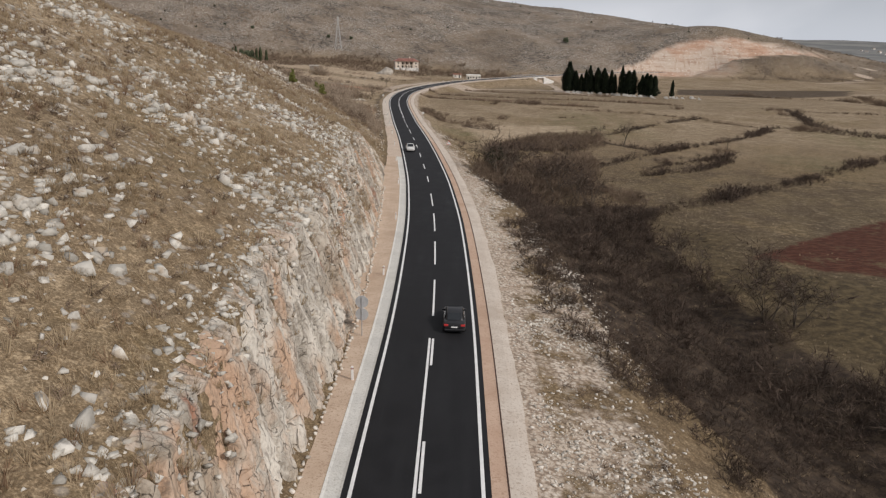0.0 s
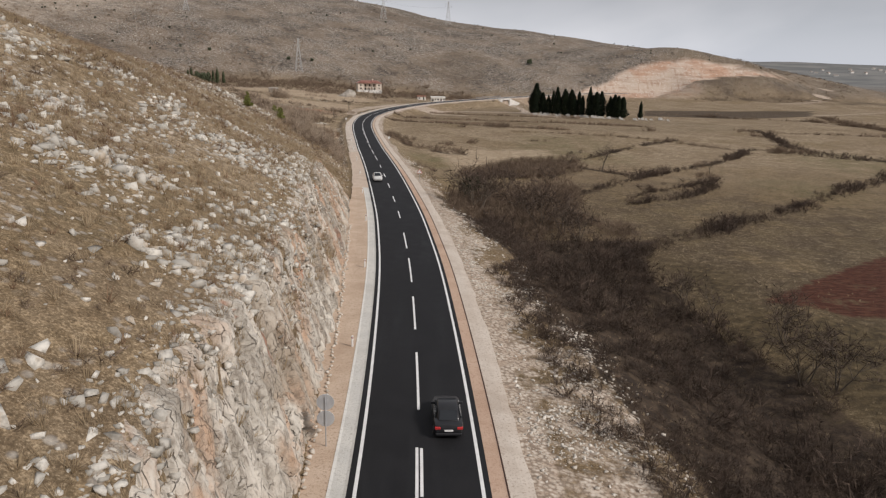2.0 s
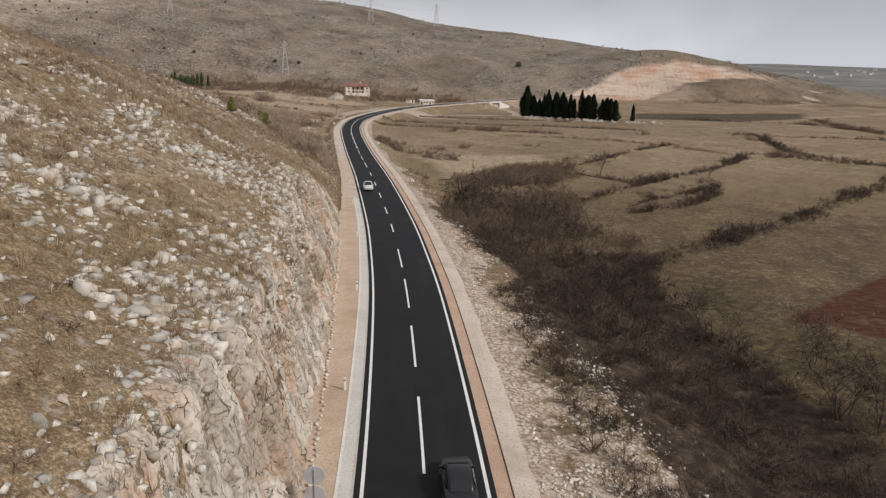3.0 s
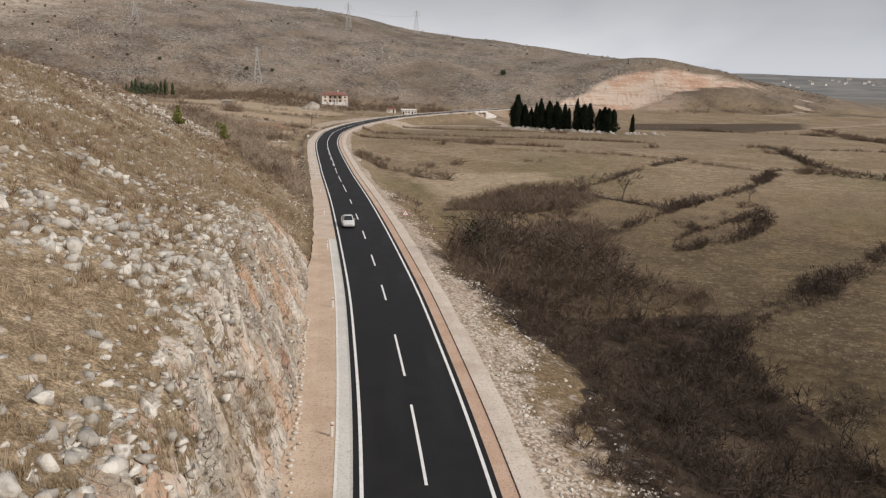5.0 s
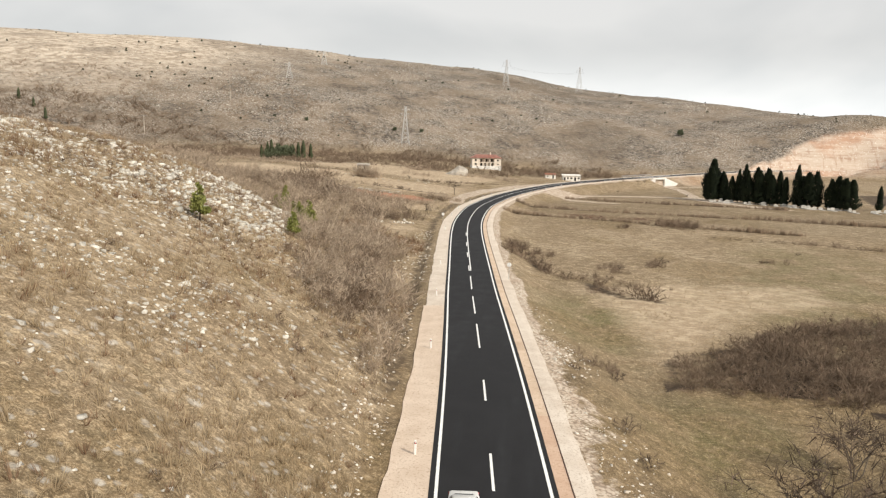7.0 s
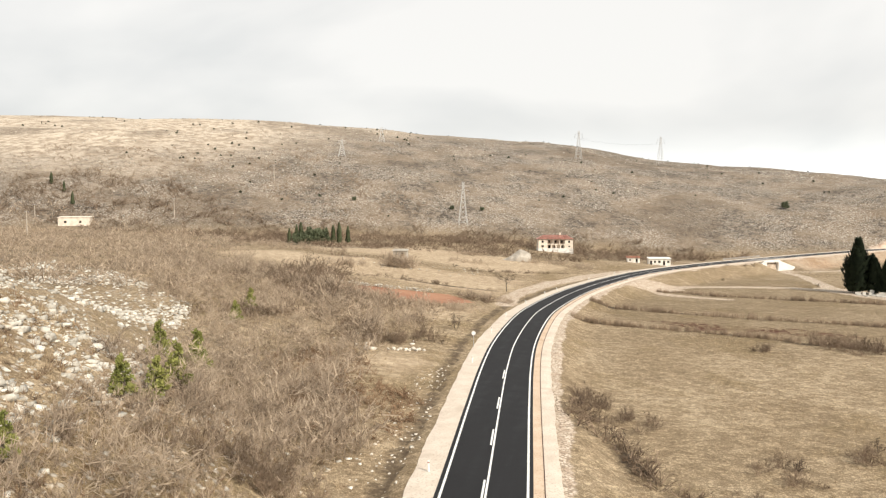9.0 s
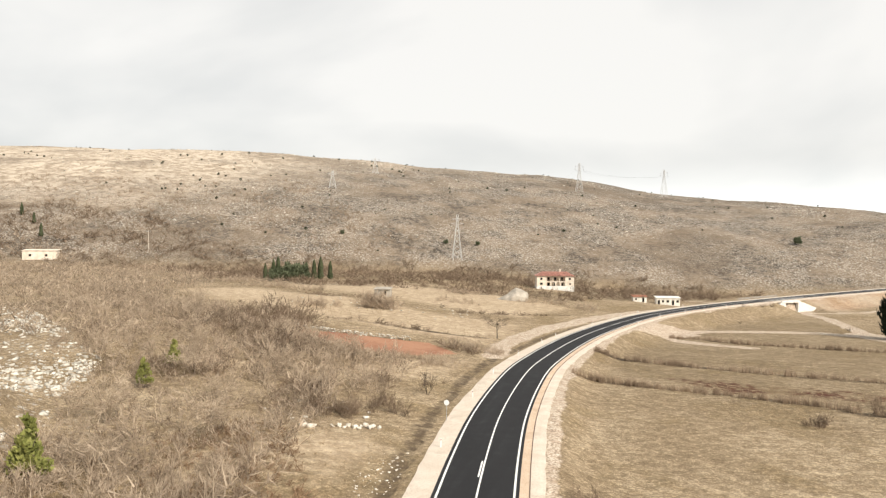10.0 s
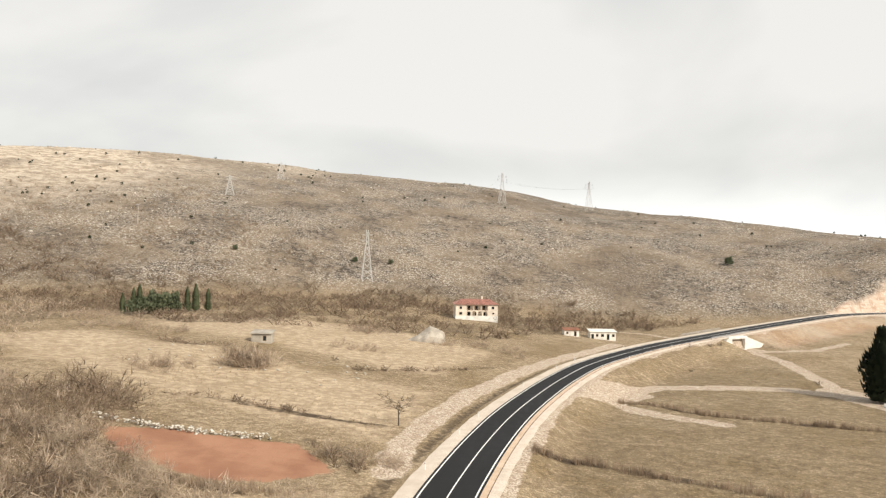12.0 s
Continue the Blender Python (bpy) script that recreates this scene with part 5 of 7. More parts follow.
stuff(scatter("slope_stones", PEBBLES, p - np.outer(w, (0, 0, 0.08)), w, STONE, w * rng.uniform(0.8, 1.5, len(p))), "scattered pale grey limestone on the slope", "stones")
p = spread((-160, 186, -30, 350), 52000, lambda x, y, s, d, zr: (x < np.interp(y, [186, 225, 232, 268, 295, 331, 345], [-36, -40, -44, -67, -83, -130, -160])) * (0.15 + 0.75 * ramp(rough(x, y, 10, 135, 3), -0.2, 0.3)))
w = 0.3 + 1.1 * rng.uniform(0, 1, len(p)) ** 2.4
stuff(scatter("spur_stones", PEBBLES, p, w, STONE), "pale grey limestone on the far side of the spur", "stones")
p = spread((-8, 15, 26, 210), 130000, lambda x, y, s, d, zr: ramp(d, 6.0, 7.4) * (1 - ramp(d + 3 * rough(x, y, 9, 95, 3) - np.interp(y, *BANK_EDGE), -2.0, 4.0)) * (0.15 + 0.85 * ramp(rough(x, y, 6, 123, 3), -0.2, 0.3)) * (1 - 0.6 * ramp(y, 95, 125)) * (1 - ramp(y, 190, 212)))
w = 0.09 + 0.34 * rng.uniform(0, 1, len(p)) ** 4
stuff(scatter("bank_stones", PEBBLES, p, w, PALE_STONE), "pale broken stone tipped on the road bank", "stones")
p = spread((-34, 92, -6, 275), 26000, lambda x, y, s, d, zr: ramp(-d, 6.9, 7.6) * (1 - ramp(-d, 10 + 5 * (1 - ramp(y, 125, 145)), 12 + 6 * (1 - ramp(y, 125, 145)))) * (0.3 + 0.5 * ramp(rough(x, y, 5, 131, 3), -0.2, 0.3)) * (1 - 0.6 * ramp(y, 170, 200)))
w = 0.12 + 0.38 * rng.uniform(0, 1, len(p)) ** 2.5
stuff(scatter("ditch_stones", PEBBLES, p, w, PALE_STONE), "broken stone along the roadside ditch", "stones")
p = spread((-660, 430, 480, 960), 32000, lambda x, y, s, d, zr: ramp(natural(x, y, d, zr), -1, 10) * ramp(y + 0.35 * np.minimum(x + 100, 0) * -1, 540, 600) * (0.06 + 0.94 * ramp(rough(x, y, 60, 127, 5), -0.05, 0.45)) * (1 - quarry_mask(x, y)))
w = 0.45 + 1.5 * rng.uniform(0, 1, len(p)) ** 3
stuff(scatter("ridge_stones", PEBBLES, p, w, RIDGE_STONE, w * 0.9), "pale limestone outcrops on the ridge", "stones")
p = spread((-420, 490, 480, 900), 8000, lambda x, y, s, d, zr: ramp(natural(x, y, d, zr), -1, 8) * ramp(y, 500, 580) * (1 - 0.8 * ramp(natural(x, y, d, zr), 12, 60)) * (0.15 + 0.85 * ramp(rough(x, y, 60, 129, 4), 0.0, 0.5)) * (1 - quarry_mask(x, y)) * (np.abs(d) > 12))
w = rng.uniform(0.8, 2.3, len(p))
stuff(scatter("ridge_shrubs", BUSH_TINY, p, w, TWIG_MID, w * 0.7), "low brown shrubs on the ridge", "shrub")

# loose stones and tufts along the lip of the cutting
i = rng.integers(0, len(fs), 3800)
off = lip[i] + rng.normal(0.5, 1.1, len(i))
p = np.stack([fp[i, 0] - fr[i, 0] * off, fp[i, 1] - fr[i, 1] * off], 1)
lip_z = np.minimum(fp[i, 2] + steep[i] * np.maximum(off - wide_foot[i], 0), natural(p[:, 0], p[:, 1], -off, fp[i, 2]))
who = (lip - wide_foot)[i] > 0.8
p, off = np.c_[p, lip_z - 0.03][who], off[who]
half = len(p) * 2 // 3
w = 0.2 + 0.55 * rng.uniform(0, 1, half) ** 2.5
stuff(scatter("lip_stones", PEBBLES, p[:half], w, STONE), "loose pale stones along the lip of the cutting", "stones")
w = rng.uniform(0.3, 0.6, len(p) - half)
stuff(scatter("lip_grass", TUFTS, p[half:], w, STRAW, w * 0.8), "dry grass hanging over the lip of the cutting", "grass")

# low brown scrub among the tipped stone of the bank
p = spread((6, 12, 28, 150), 5200, lambda x, y, s, d, zr: ramp(d, 8, 10) * (1 - ramp(d, 16, 20)) * ramp(rough(x, y, 5, 133, 3), -0.1, 0.4) * 0.6)
w = rng.uniform(0.4, 1.1, len(p))
stuff(scatter("bank_scrub", BUSH_SMALL, p, w, TWIG_BROWN, w * 0.6), "low brown scrub among tipped stone on the road bank", "shrub")

# single boulders on the slope
BLOCKS = [tri_mesh("boulder", *c, STONE) for c in CHUNKS]
PALE_BLOCKS = [tri_mesh("stone", *c, PALE_STONE) for c in CHUNKS]
p = spread((-44, 14, -9, 97), 2800, lambda x, y, s, d, zr: (d < -10) * (ground(x, y) > natural(x, y, d, zr) - 0.3) * stony(x, y, d, zr))[:290]
for x, y, z in p:
    size = 0.6 + 0.95 * rng.uniform(0, 1) ** 2
    ob = new("boulder", BLOCKS[rng.integers(0, len(BLOCKS))])
    ob.matrix_world = pose(x, y, z + 0.02 * size, rng.uniform(-15, 15), rng.uniform(-15, 15), rng.uniform(0, 360)) @ Matrix.Diagonal((size, size, size * rng.uniform(0.7, 1.1), 1))
    tagged(ob, "weathered pale limestone boulder on dry grass", "boulder", "boulders on the slope")
# the pale stones of a fallen field wall
for k in range(26):
    t = rng.uniform(0, 1)
    x, y = -42.5 + 8.5 * t + rng.normal(0, 0.25), 277.5 + 3.5 * t + rng.normal(0, 0.35)
    size = rng.uniform(0.45, 0.95)
    ob = new("stone", PALE_BLOCKS[rng.integers(0, len(BLOCKS))])
    ob.matrix_world = pose(x, y, ground_at(x, y) + 0.2 * size, 0, 0, rng.uniform(0, 360)) @ Matrix.Diagonal((size, size, size, 1))
    tagged(ob, "pale stone from a fallen field wall", "stone", "stones of the fallen wall")
# a row of small pale stones along the foot of the cutting
foot = tagged(new("stone_row"), "row of small pale stones below the cutting", "stone edging")
for s in np.arange(run_at(26), run_at(112), 0.62):
    c, r = line_at(s)
    wide = float(cut_foot(c[1])) + rng.normal(0, 0.09) - 0.3
    size = rng.uniform(0.24, 0.42)
    ob = new("stone", PALE_BLOCKS[rng.integers(0, len(BLOCKS))])
    ob.matrix_world = pose(c[0] - r[0] * wide, c[1] - r[1] * wide, c[2] + 0.08, 0, 0, rng.uniform(0, 360)) @ Matrix.Diagonal((size, size, size, 1))
    ob.parent = foot


# ---- builders for things ----
def part(name, bm, material, parent=None, label=""):
    """Links a bmesh as one mesh object under a thing or under a part."""
    me = bpy.data.meshes.new(name)
    bmesh.ops.recalc_face_normals(bm, faces=bm.faces)
    bm.to_mesh(me)
    bm.free()
    me.materials.append(material)
    ob = new(name, me)
    ob.parent = parent
    if label:
        ob["label"] = label
    return ob


def thing(name, m, label, category, group=""):
    ob = new(name)
    ob.matrix_world = m
    return tagged(ob, label, category, group)


def block(x0, y0, z0, x1, y1, z1, bevel=0.0, bm=None):
    """A box between two corners, with its edges taken off."""
    bm = bm or bmesh.new()
    made = bmesh.ops.create_cube(bm, size=1.0, matrix=Matrix.Translation(((x0 + x1) / 2, (y0 + y1) / 2, (z0 + z1) / 2)) @ Matrix.Diagonal((x1 - x0, y1 - y0, z1 - z0, 1)))
    if bevel:
        edges = {e for v in made["verts"] for e in v.link_edges}
        bmesh.ops.bevel(bm, geom=list(edges), offset=bevel, segments=1, affect="EDGES")
    return bm


def rod(a, b, r0, r1, sides=8, bm=None):
    """A tapering round bar from a to b."""
    bm = bm or bmesh.new()
    a, b = Vector(a), Vector(b)
    turn = (b - a).to_track_quat("Z", "Y").to_matrix().to_4x4()
    bmesh.ops.create_cone(bm, cap_ends=True, segments=sides, radius1=r0, radius2=r1, depth=(b - a).length, matrix=Matrix.Translation((a + b) / 2) @ turn)
    return bm


def prism(outline, x0, x1, axis="x"):
    """An outline pushed from x0 to x1; the outline's pairs are (y, z), or (x, z) for axis y."""
    bm = bmesh.new()
    ends = []
    for k in (x0, x1):
        ends.append([bm.verts.new((k, a, b) if axis == "x" else (a, k, b)) for a, b in outline])
    bm.faces.new(ends[0])
    bm.faces.new(ends[1][::-1])
    n = len(outline)
    for i in range(n):
        bm.faces.new((ends[0][i], ends[1][i], ends[1][(i + 1) % n], ends[0][(i + 1) % n]))
    return bm


WALL_CREAM = plain("cream_render", (0.76, 0.67, 0.57), 0.85, vary=0.1, size=2.0)
WALL_WHITE = plain("white_render", (0.78, 0.75, 0.69), 0.85, vary=0.1, size=2.0)
ROOF_RED = plain("red_roof_tiles", (0.53, 0.285, 0.235), 0.8, vary=0.2, size=4.0)
ROOF_DULL = plain("dull_roof_tiles", (0.42, 0.33, 0.28), 0.85, vary=0.15)
RUST = plain("rusty_sheet", (0.30, 0.13, 0.08), 0.75, vary=0.25, size=3.0)
PASSAGE_SHADE = plain("passage_shade", (0.03, 0.028, 0.026), 0.9)
GLASS = plain("window_glass", (0.02, 0.023, 0.026), 0.12, vary=0.05, spec=0.5)
WOOD = plain("weathered_wood", (0.20, 0.14, 0.09), 0.8, vary=0.2)
STEEL = plain("galvanised_steel", (0.48, 0.49, 0.50), 0.55, 0.4, vary=0.08)
PYLON = plain("pale_zinc_steel", (0.56, 0.56, 0.55), 0.6, vary=0.06)
POLE = plain("pole_concrete", (0.50, 0.44, 0.37), 0.85, vary=0.12)
SIGN_BACK = plain("sign_back", (0.52, 0.53, 0.54), 0.5, 0.3, vary=0.06)
SIGN_WHITE = plain("sign_white", (0.80, 0.80, 0.78), 0.5, vary=0.04)
SIGN_RED = plain("sign_red", (0.55, 0.04, 0.04), 0.5, vary=0.05)
BLACK = plain("black_plastic", (0.022, 0.022, 0.024), 0.55, vary=0.1)
POST_WHITE = plain("post_plastic", (0.80, 0.79, 0.76), 0.55, vary=0.05)
CAST = plain("cast_concrete", (0.74, 0.72, 0.68), 0.88, vary=0.1, size=2.0)
SHEET = plain("grey_sheeting", (0.43, 0.39, 0.335), 0.8, vary=0.18, size=1.5)
MARBLE = plain("pale_grave_stone", (0.50, 0.48, 0.44), 0.6, vary=0.12)
BARK = leaf_material("grey_bark", (0.10, 0.08, 0.062), (0.20, 0.165, 0.13))
BARK_PALE = leaf_material("pale_bark", (0.26, 0.205, 0.155), (0.46, 0.38, 0.30))
CYPRESS = leaf_material("cypress_leaf", (0.008, 0.013, 0.008), (0.026, 0.036, 0.018))
PINE = leaf_material("pine_leaf", (0.13, 0.15, 0.04), (0.32, 0.32, 0.11))
EVERGREEN = leaf_material("dark_evergreen_leaf", (0.014, 0.022, 0.012), (0.045, 0.06, 0.028))
OLIVE = leaf_material("grey_green_leaf", (0.07, 0.085, 0.05), (0.16, 0.18, 0.11))


# ---- cars ----
def car_paint(name, colour):
    m = Nodes(name, 0.45, 0.0, 0.3)
    m.bsdf.inputs["Coat Weight"].default_value, m.bsdf.inputs["Coat Roughness"].default_value = 0.25, 0.15
    dust = m.band(m.noise(3.0, 3, m.local()), 0.4, 0.75)
    return m.done(m.mix(dust, colour, tuple(c * 0.85 + 0.006 for c in colour)))


def loft(rings):
    bm = bmesh.new()
    rows = [[bm.verts.new(p) for p in ring] for ring in rings]
    n = len(rings[0])
    for a, b in zip(rows, rows[1:]):
        for i in range(n):
            bm.faces.new((a[i], a[(i + 1) % n], b[(i + 1) % n], b[i]))
    bm.faces.new(rows[0][::-1])
    bm.faces.new(rows[-1])
    return bm


def car_ring(y, half, low, high, tuck):
    """A rounded cross section of a car's body."""
    return [(-half * 0.86, y, low), (half * 0.86, y, low), (half, y, low + 0.18), (half * 1.0, y, low + (high - low) * 0.55), (half * tuck, y, high - 0.05), (half * tuck * 0.85, y, high),
            (-half * tuck * 0.85, y, high), (-half * tuck, y, high - 0.05), (-half, y, low + (high - low) * 0.55), (-half, y, low + 0.18)]


def sedan(m, paint, label):
    """A saloon car, 4.6 m long, that faces +y."""
    car = thing("car", m, label, "car")
    rows = [(-2.28, 0.72, 0.34, 0.78, 0.9), (-2.2, 0.84, 0.24, 0.98, 0.93), (-1.6, 0.89, 0.2, 1.0, 0.94), (-0.6, 0.9, 0.19, 0.95, 0.95), (0.7, 0.9, 0.19, 0.93, 0.95), (1.5, 0.88, 0.2, 0.86, 0.93), (2.1, 0.8, 0.24, 0.72, 0.9), (2.3, 0.64, 0.34, 0.6, 0.88)]
    body = part("body", loft([car_ring(*r) for r in rows]), paint, car)
    body.data.shade_smooth()
    bv = body.modifiers.new("soft", "BEVEL")
    bv.width, bv.segments, bv.limit_method = 0.03, 2, "ANGLE"

    def cabin_ring(y, half, low, high, top):
        return [(-half, y, low), (half, y, low), (half * top, y, high - 0.05), (half * top * 0.88, y, high), (-half * top * 0.88, y, high), (-half * top, y, high - 0.05)]

    cabin = part("cabin", loft([cabin_ring(-1.72, 0.7, 0.94, 1.0, 0.9), cabin_ring(-1.05, 0.78, 0.93, 1.36, 0.8), (cabin_ring(-0.3, 0.8, 0.92, 1.44, 0.78)), cabin_ring(0.25, 0.8, 0.9, 1.42, 0.78), cabin_ring(1.15, 0.74, 0.86, 0.94, 0.9)]), paint, car)
    cabin.data.shade_smooth()
    bm = bmesh.new()
    q = [bm.verts.new(p) for p in ((-0.56, -1.70, 1.025), (0.56, -1.70, 1.025), (0.5, -1.11, 1.375), (-0.5, -1.11, 1.375))]
    bm.faces.new(q)
    part("rear_window", thick(bm, (0, -0.012, 0.018)), GLASS, car, "dark tinted rear window")
    bm = bmesh.new()
    q = [bm.verts.new(p) for p in ((0.6, 1.12, 0.965), (-0.6, 1.12, 0.965), (-0.52, 0.33, 1.415), (0.52, 0.33, 1.415))]
    bm.faces.new(q)
    part("windscreen", thick(bm, (0, 0.012, 0.018)), GLASS, car, "dark windscreen")
    for side in (-1, 1):
        for y0, y1 in ((-1.15, -0.35), (-0.28, 0.72)):
            bm = bmesh.new()
            low, high = 0.815, 0.665
            pts = [(side * low, y0 - 0.1, 0.96), (side * low, y1 + 0.12, 0.95), (side * high, min(y1, 0.28), 1.35), (side * high, max(y0, -1.0), 1.33)]
            bm.faces.new([bm.verts.new(p) for p in pts])
            part("side_window", thick(bm, (side * 0.015, 0, 0.008)), GLASS, car)
        part("mirror", block(side * 0.9 - 0.1, 0.55, 0.93, side * 0.9 + 0.1, 0.7, 1.07, 0.03), paint, car)
        part("tail_light", block(side * 0.66 - 0.17, -2.29, 0.72, side * 0.66 + 0.17, -2.13, 0.88, 0.02), SIGN_RED, car, "red tail light")
        part("headlight", block(side * 0.56 - 0.16, 2.05, 0.5, side * 0.56 + 0.16, 2.26, 0.6, 0.03), SIGN_WHITE, car, "clear headlight")
        for y in (-1.38, 1.38):
            wheel = part("wheel", rod((side * 0.66, y, 0.32), (side * 0.9, y, 0.32), 0.2, 0.2, 16), STEEL, car, "alloy wheel")
            bm = bmesh.new()
            for k in range(24):
                a = 2 * math.pi * k / 24
                for r, x in ((0.2, 0.67), (0.31, 0.66), (0.325, 0.7), (0.325, 0.86), (0.31, 0.9), (0.2, 0.89)):
                    bm.verts.new((side * x, y + r * math.cos(a), 0.325 + r * math.sin(a)))
            bm.verts.ensure_lookup_table()
            for k in range(24):
                for j in range(6):
                    bm.faces.new([bm.verts[i] for i in (k * 6 + j, k * 6 + (j + 1) % 6, (k + 1) % 24 * 6 + (j + 1) % 6, (k + 1) % 24 * 6 + j)])
            part("tyre", bm, BLACK, wheel, "black rubber tyre")
    part("number_plate", block(-0.26, -2.31, 0.6, 0.26, -2.27, 0.71, 0.005), SIGN_WHITE, car, "plain white plate")
    part("bumper", block(-0.8, -2.33, 0.3, 0.8, -2.15, 0.5, 0.06), paint, car)
    part("underbody", block(-0.72, -2.0, 0.15, 0.72, 2.0, 0.3, 0.04), BLACK, car)
    return car


def thick(bm, off):
    """Gives an open face a thickness."""
    made = bmesh.ops.extrude_face_region(bm, geom=list(bm.faces))
    bmesh.ops.translate(bm, vec=off, verts=[g for g in made["geom"] if isinstance(g, bmesh.types.BMVert)])
    return bm


def on_road(y, d, facing=0.0):
    s = run_at(y)
    p, r = line_at(s)
    turn = math.degrees(math.atan2(r[1], r[0]))
    return pose(p[0] + r[0] * d, p[1] + r[1] * d, p[2] + 0.045, 0, 0, turn + facing)


sedan(on_road(54.5, 1.75), car_paint("black_car_paint", (0.016, 0.016, 0.018)), "dark saloon car driving on the asphalt road")
sedan(on_road(151.5, -1.75, 180), car_paint("silver_car_paint", (0.62, 0.62, 0.60)), "silver saloon car on the oncoming lane")


# ---- posts and signs ----
def delineator(m):
    post = thing("marker_post", m, "white plastic marker post on the gravel verge", "marker post", "marker posts along the road")
    part("shaft", block(-0.085, -0.06, -0.2, 0.085, 0.06, 0.98, 0.03), POST_WHITE, post)
    part("band", block(-0.088, -0.063, 0.74, 0.088, 0.063, 0.86, 0.03), BLACK, post, "black band")
    part("reflector", block(-0.03, -0.072, 0.76, 0.03, -0.06, 0.84, 0.004), SIGN_RED, post, "red reflector")
    return post


first_post = delineator(on_road(43.7, -5.05))
for y, d in [(20.5, -5.05), (67, -5.05), (90, -5.0), (114.4, -5.0), (137.5, -5.05), (160.5, -4.9), (185.5, -4.9), (211, -4.9), (236, -4.9), (278, -5.0), (302, -5.0), (320, -5.1), (340, -5.1), (359, -5.1), (371, -5.1), (402, -5.1),
             (427, -5.1), (440, -5.1), (470, -5.1), (410, 5.3), (432, 5.3), (452, 5.3), (480, 5.3)]:
    copy_thing(first_post, on_road(y, d) @ pose(0, 0, -0.08, 0, rng.uniform(-2, 2), rng.uniform(-6, 6)))


def disc(x, y, z, radius, depth, sides=28):
    return rod((x, y - depth / 2, z), (x, y + depth / 2, z), radius, radius, sides)


def round_sign(m, heights, label, back_first, radius=0.33):
    sign = thing("road_sign", m, label, "road sign")
    part("post", rod((0, 0, -0.4), (0, 0, max(heights) + 0.35), 0.035, 0.035, 10), STEEL, sign)
    for z in heights:
        plate = part("plate", disc(0, 0.05, z, radius, 0.02), SIGN_BACK if back_first else SIGN_WHITE, sign)
        part("rim", disc(0, 0.066, z, radius + 0.005, 0.012), SIGN_WHITE, plate, "pale rim")
    return sign


round_sign(on_road(51.5, -5.4), (2.75, 1.72), "two grey round road signs seen from behind on one post", True, 0.5)
round_sign(on_road(224.5, 5.9), (2.1,), "round road sign on a steel post beside the bend", False)
round_sign(on_road(289, -6.1) @ pose(0, 0, 0, 0, 0, 180), (2.1,), "round pale road sign on a steel post", False)

bend_sign = thing("warning_sign", on_road(151, 6.4), "white triangular bend warning sign with red border", "road sign")
part("post", rod((0, 0, -0.5), (0, 0, 2.1), 0.035, 0.035, 10), STEEL, bend_sign)
for name, k, y, mat in (("border", 0.58, -0.045, SIGN_RED), ("face", 0.47, -0.062, SIGN_WHITE)):
    corners = [(k * math.sin(a), 1.72 + k * math.cos(a)) for a in (0, 2 * math.pi / 3, 4 * math.pi / 3)]
    part(name, prism(corners, y - 0.008, y + 0.008, "y"), mat, bend_sign)
part("bend_arrow", prism([(-0.06, 1.56), (0.0, 1.56), (0.0, 1.68), (0.1, 1.78), (0.06, 1.82), (-0.06, 1.71)], -0.078, -0.071, "y"), BLACK, bend_sign, "black curved bar")


# ---- passage under the road ----
portal = thing("underpass", pose(*PASSAGE, -4.55, 0, 0, math.degrees(math.atan2(-0.8, 0.6))), "pale concrete underpass through the road bank with open mouth", "underpass")
part("pier", block(-1.9, -5.2, -5.2, 0, -3.4, -0.5, 0.04), CAST, portal)
part("pier", block(-1.9, 3.4, -5.2, 0, 4.2, -0.5, 0.04), CAST, portal)
part("lintel", block(-1.9, -3.4, -0.7, 0.004, 3.4, -0.5), CAST, portal)
part("parapet", block(-2.2, -5.4, -0.5, 0.08, 4.4, 0.12, 0.05), CAST, portal)
part("wing_wall", prism([(4.2, -5.2), (17.0, -5.2), (17.0, -4.2), (4.2, -0.1)], -1.8, -0.06), CAST, portal, "tall pale concrete wing wall")
part("wing_wall", prism([(-8.8, -5.2), (-5.2, -5.2), (-5.2, -0.2), (-8.8, -2.9)], -1.8, -0.06), CAST, portal, "short pale concrete wing wall")
for y in (-3.7, 3.4):
    part("side_wall", block(-9.0, y, -5.2, -1.9, y + 0.3, -0.5), CAST, portal)
part("slab", block(-9.0, -3.4, -0.7, -1.9, 3.4, -0.4), CAST, portal)
part("floor", block(-9.0, -3.4, -5.0, 1.2, 3.4, -4.4), CAST, portal)
# added wall closes the passage, near-black in place of the shade inside
part("shade_wall", block(-9.3, -3.7, -5.2, -9.0, 3.7, -0.4), PASSAGE_SHADE, portal, "near-black wall standing for the shade deep in the passage")
for side in (-1, 1):
    rail = thing("guard_rail", on_road(516, side * 5.5), "galvanised steel railing beside the road over the underpass", "guard rail")
    for k in np.arange(-16, 16.1, 2.0):
        part("post", block(-0.04, k - 0.04, -0.4, 0.04, k + 0.04, 0.95, 0.01), STEEL, rail)
    for z in (0.45, 0.85):
        part("beam", block(-0.03, -16, z - 0.06, 0.03, 16, z + 0.06, 0.02), STEEL, rail)


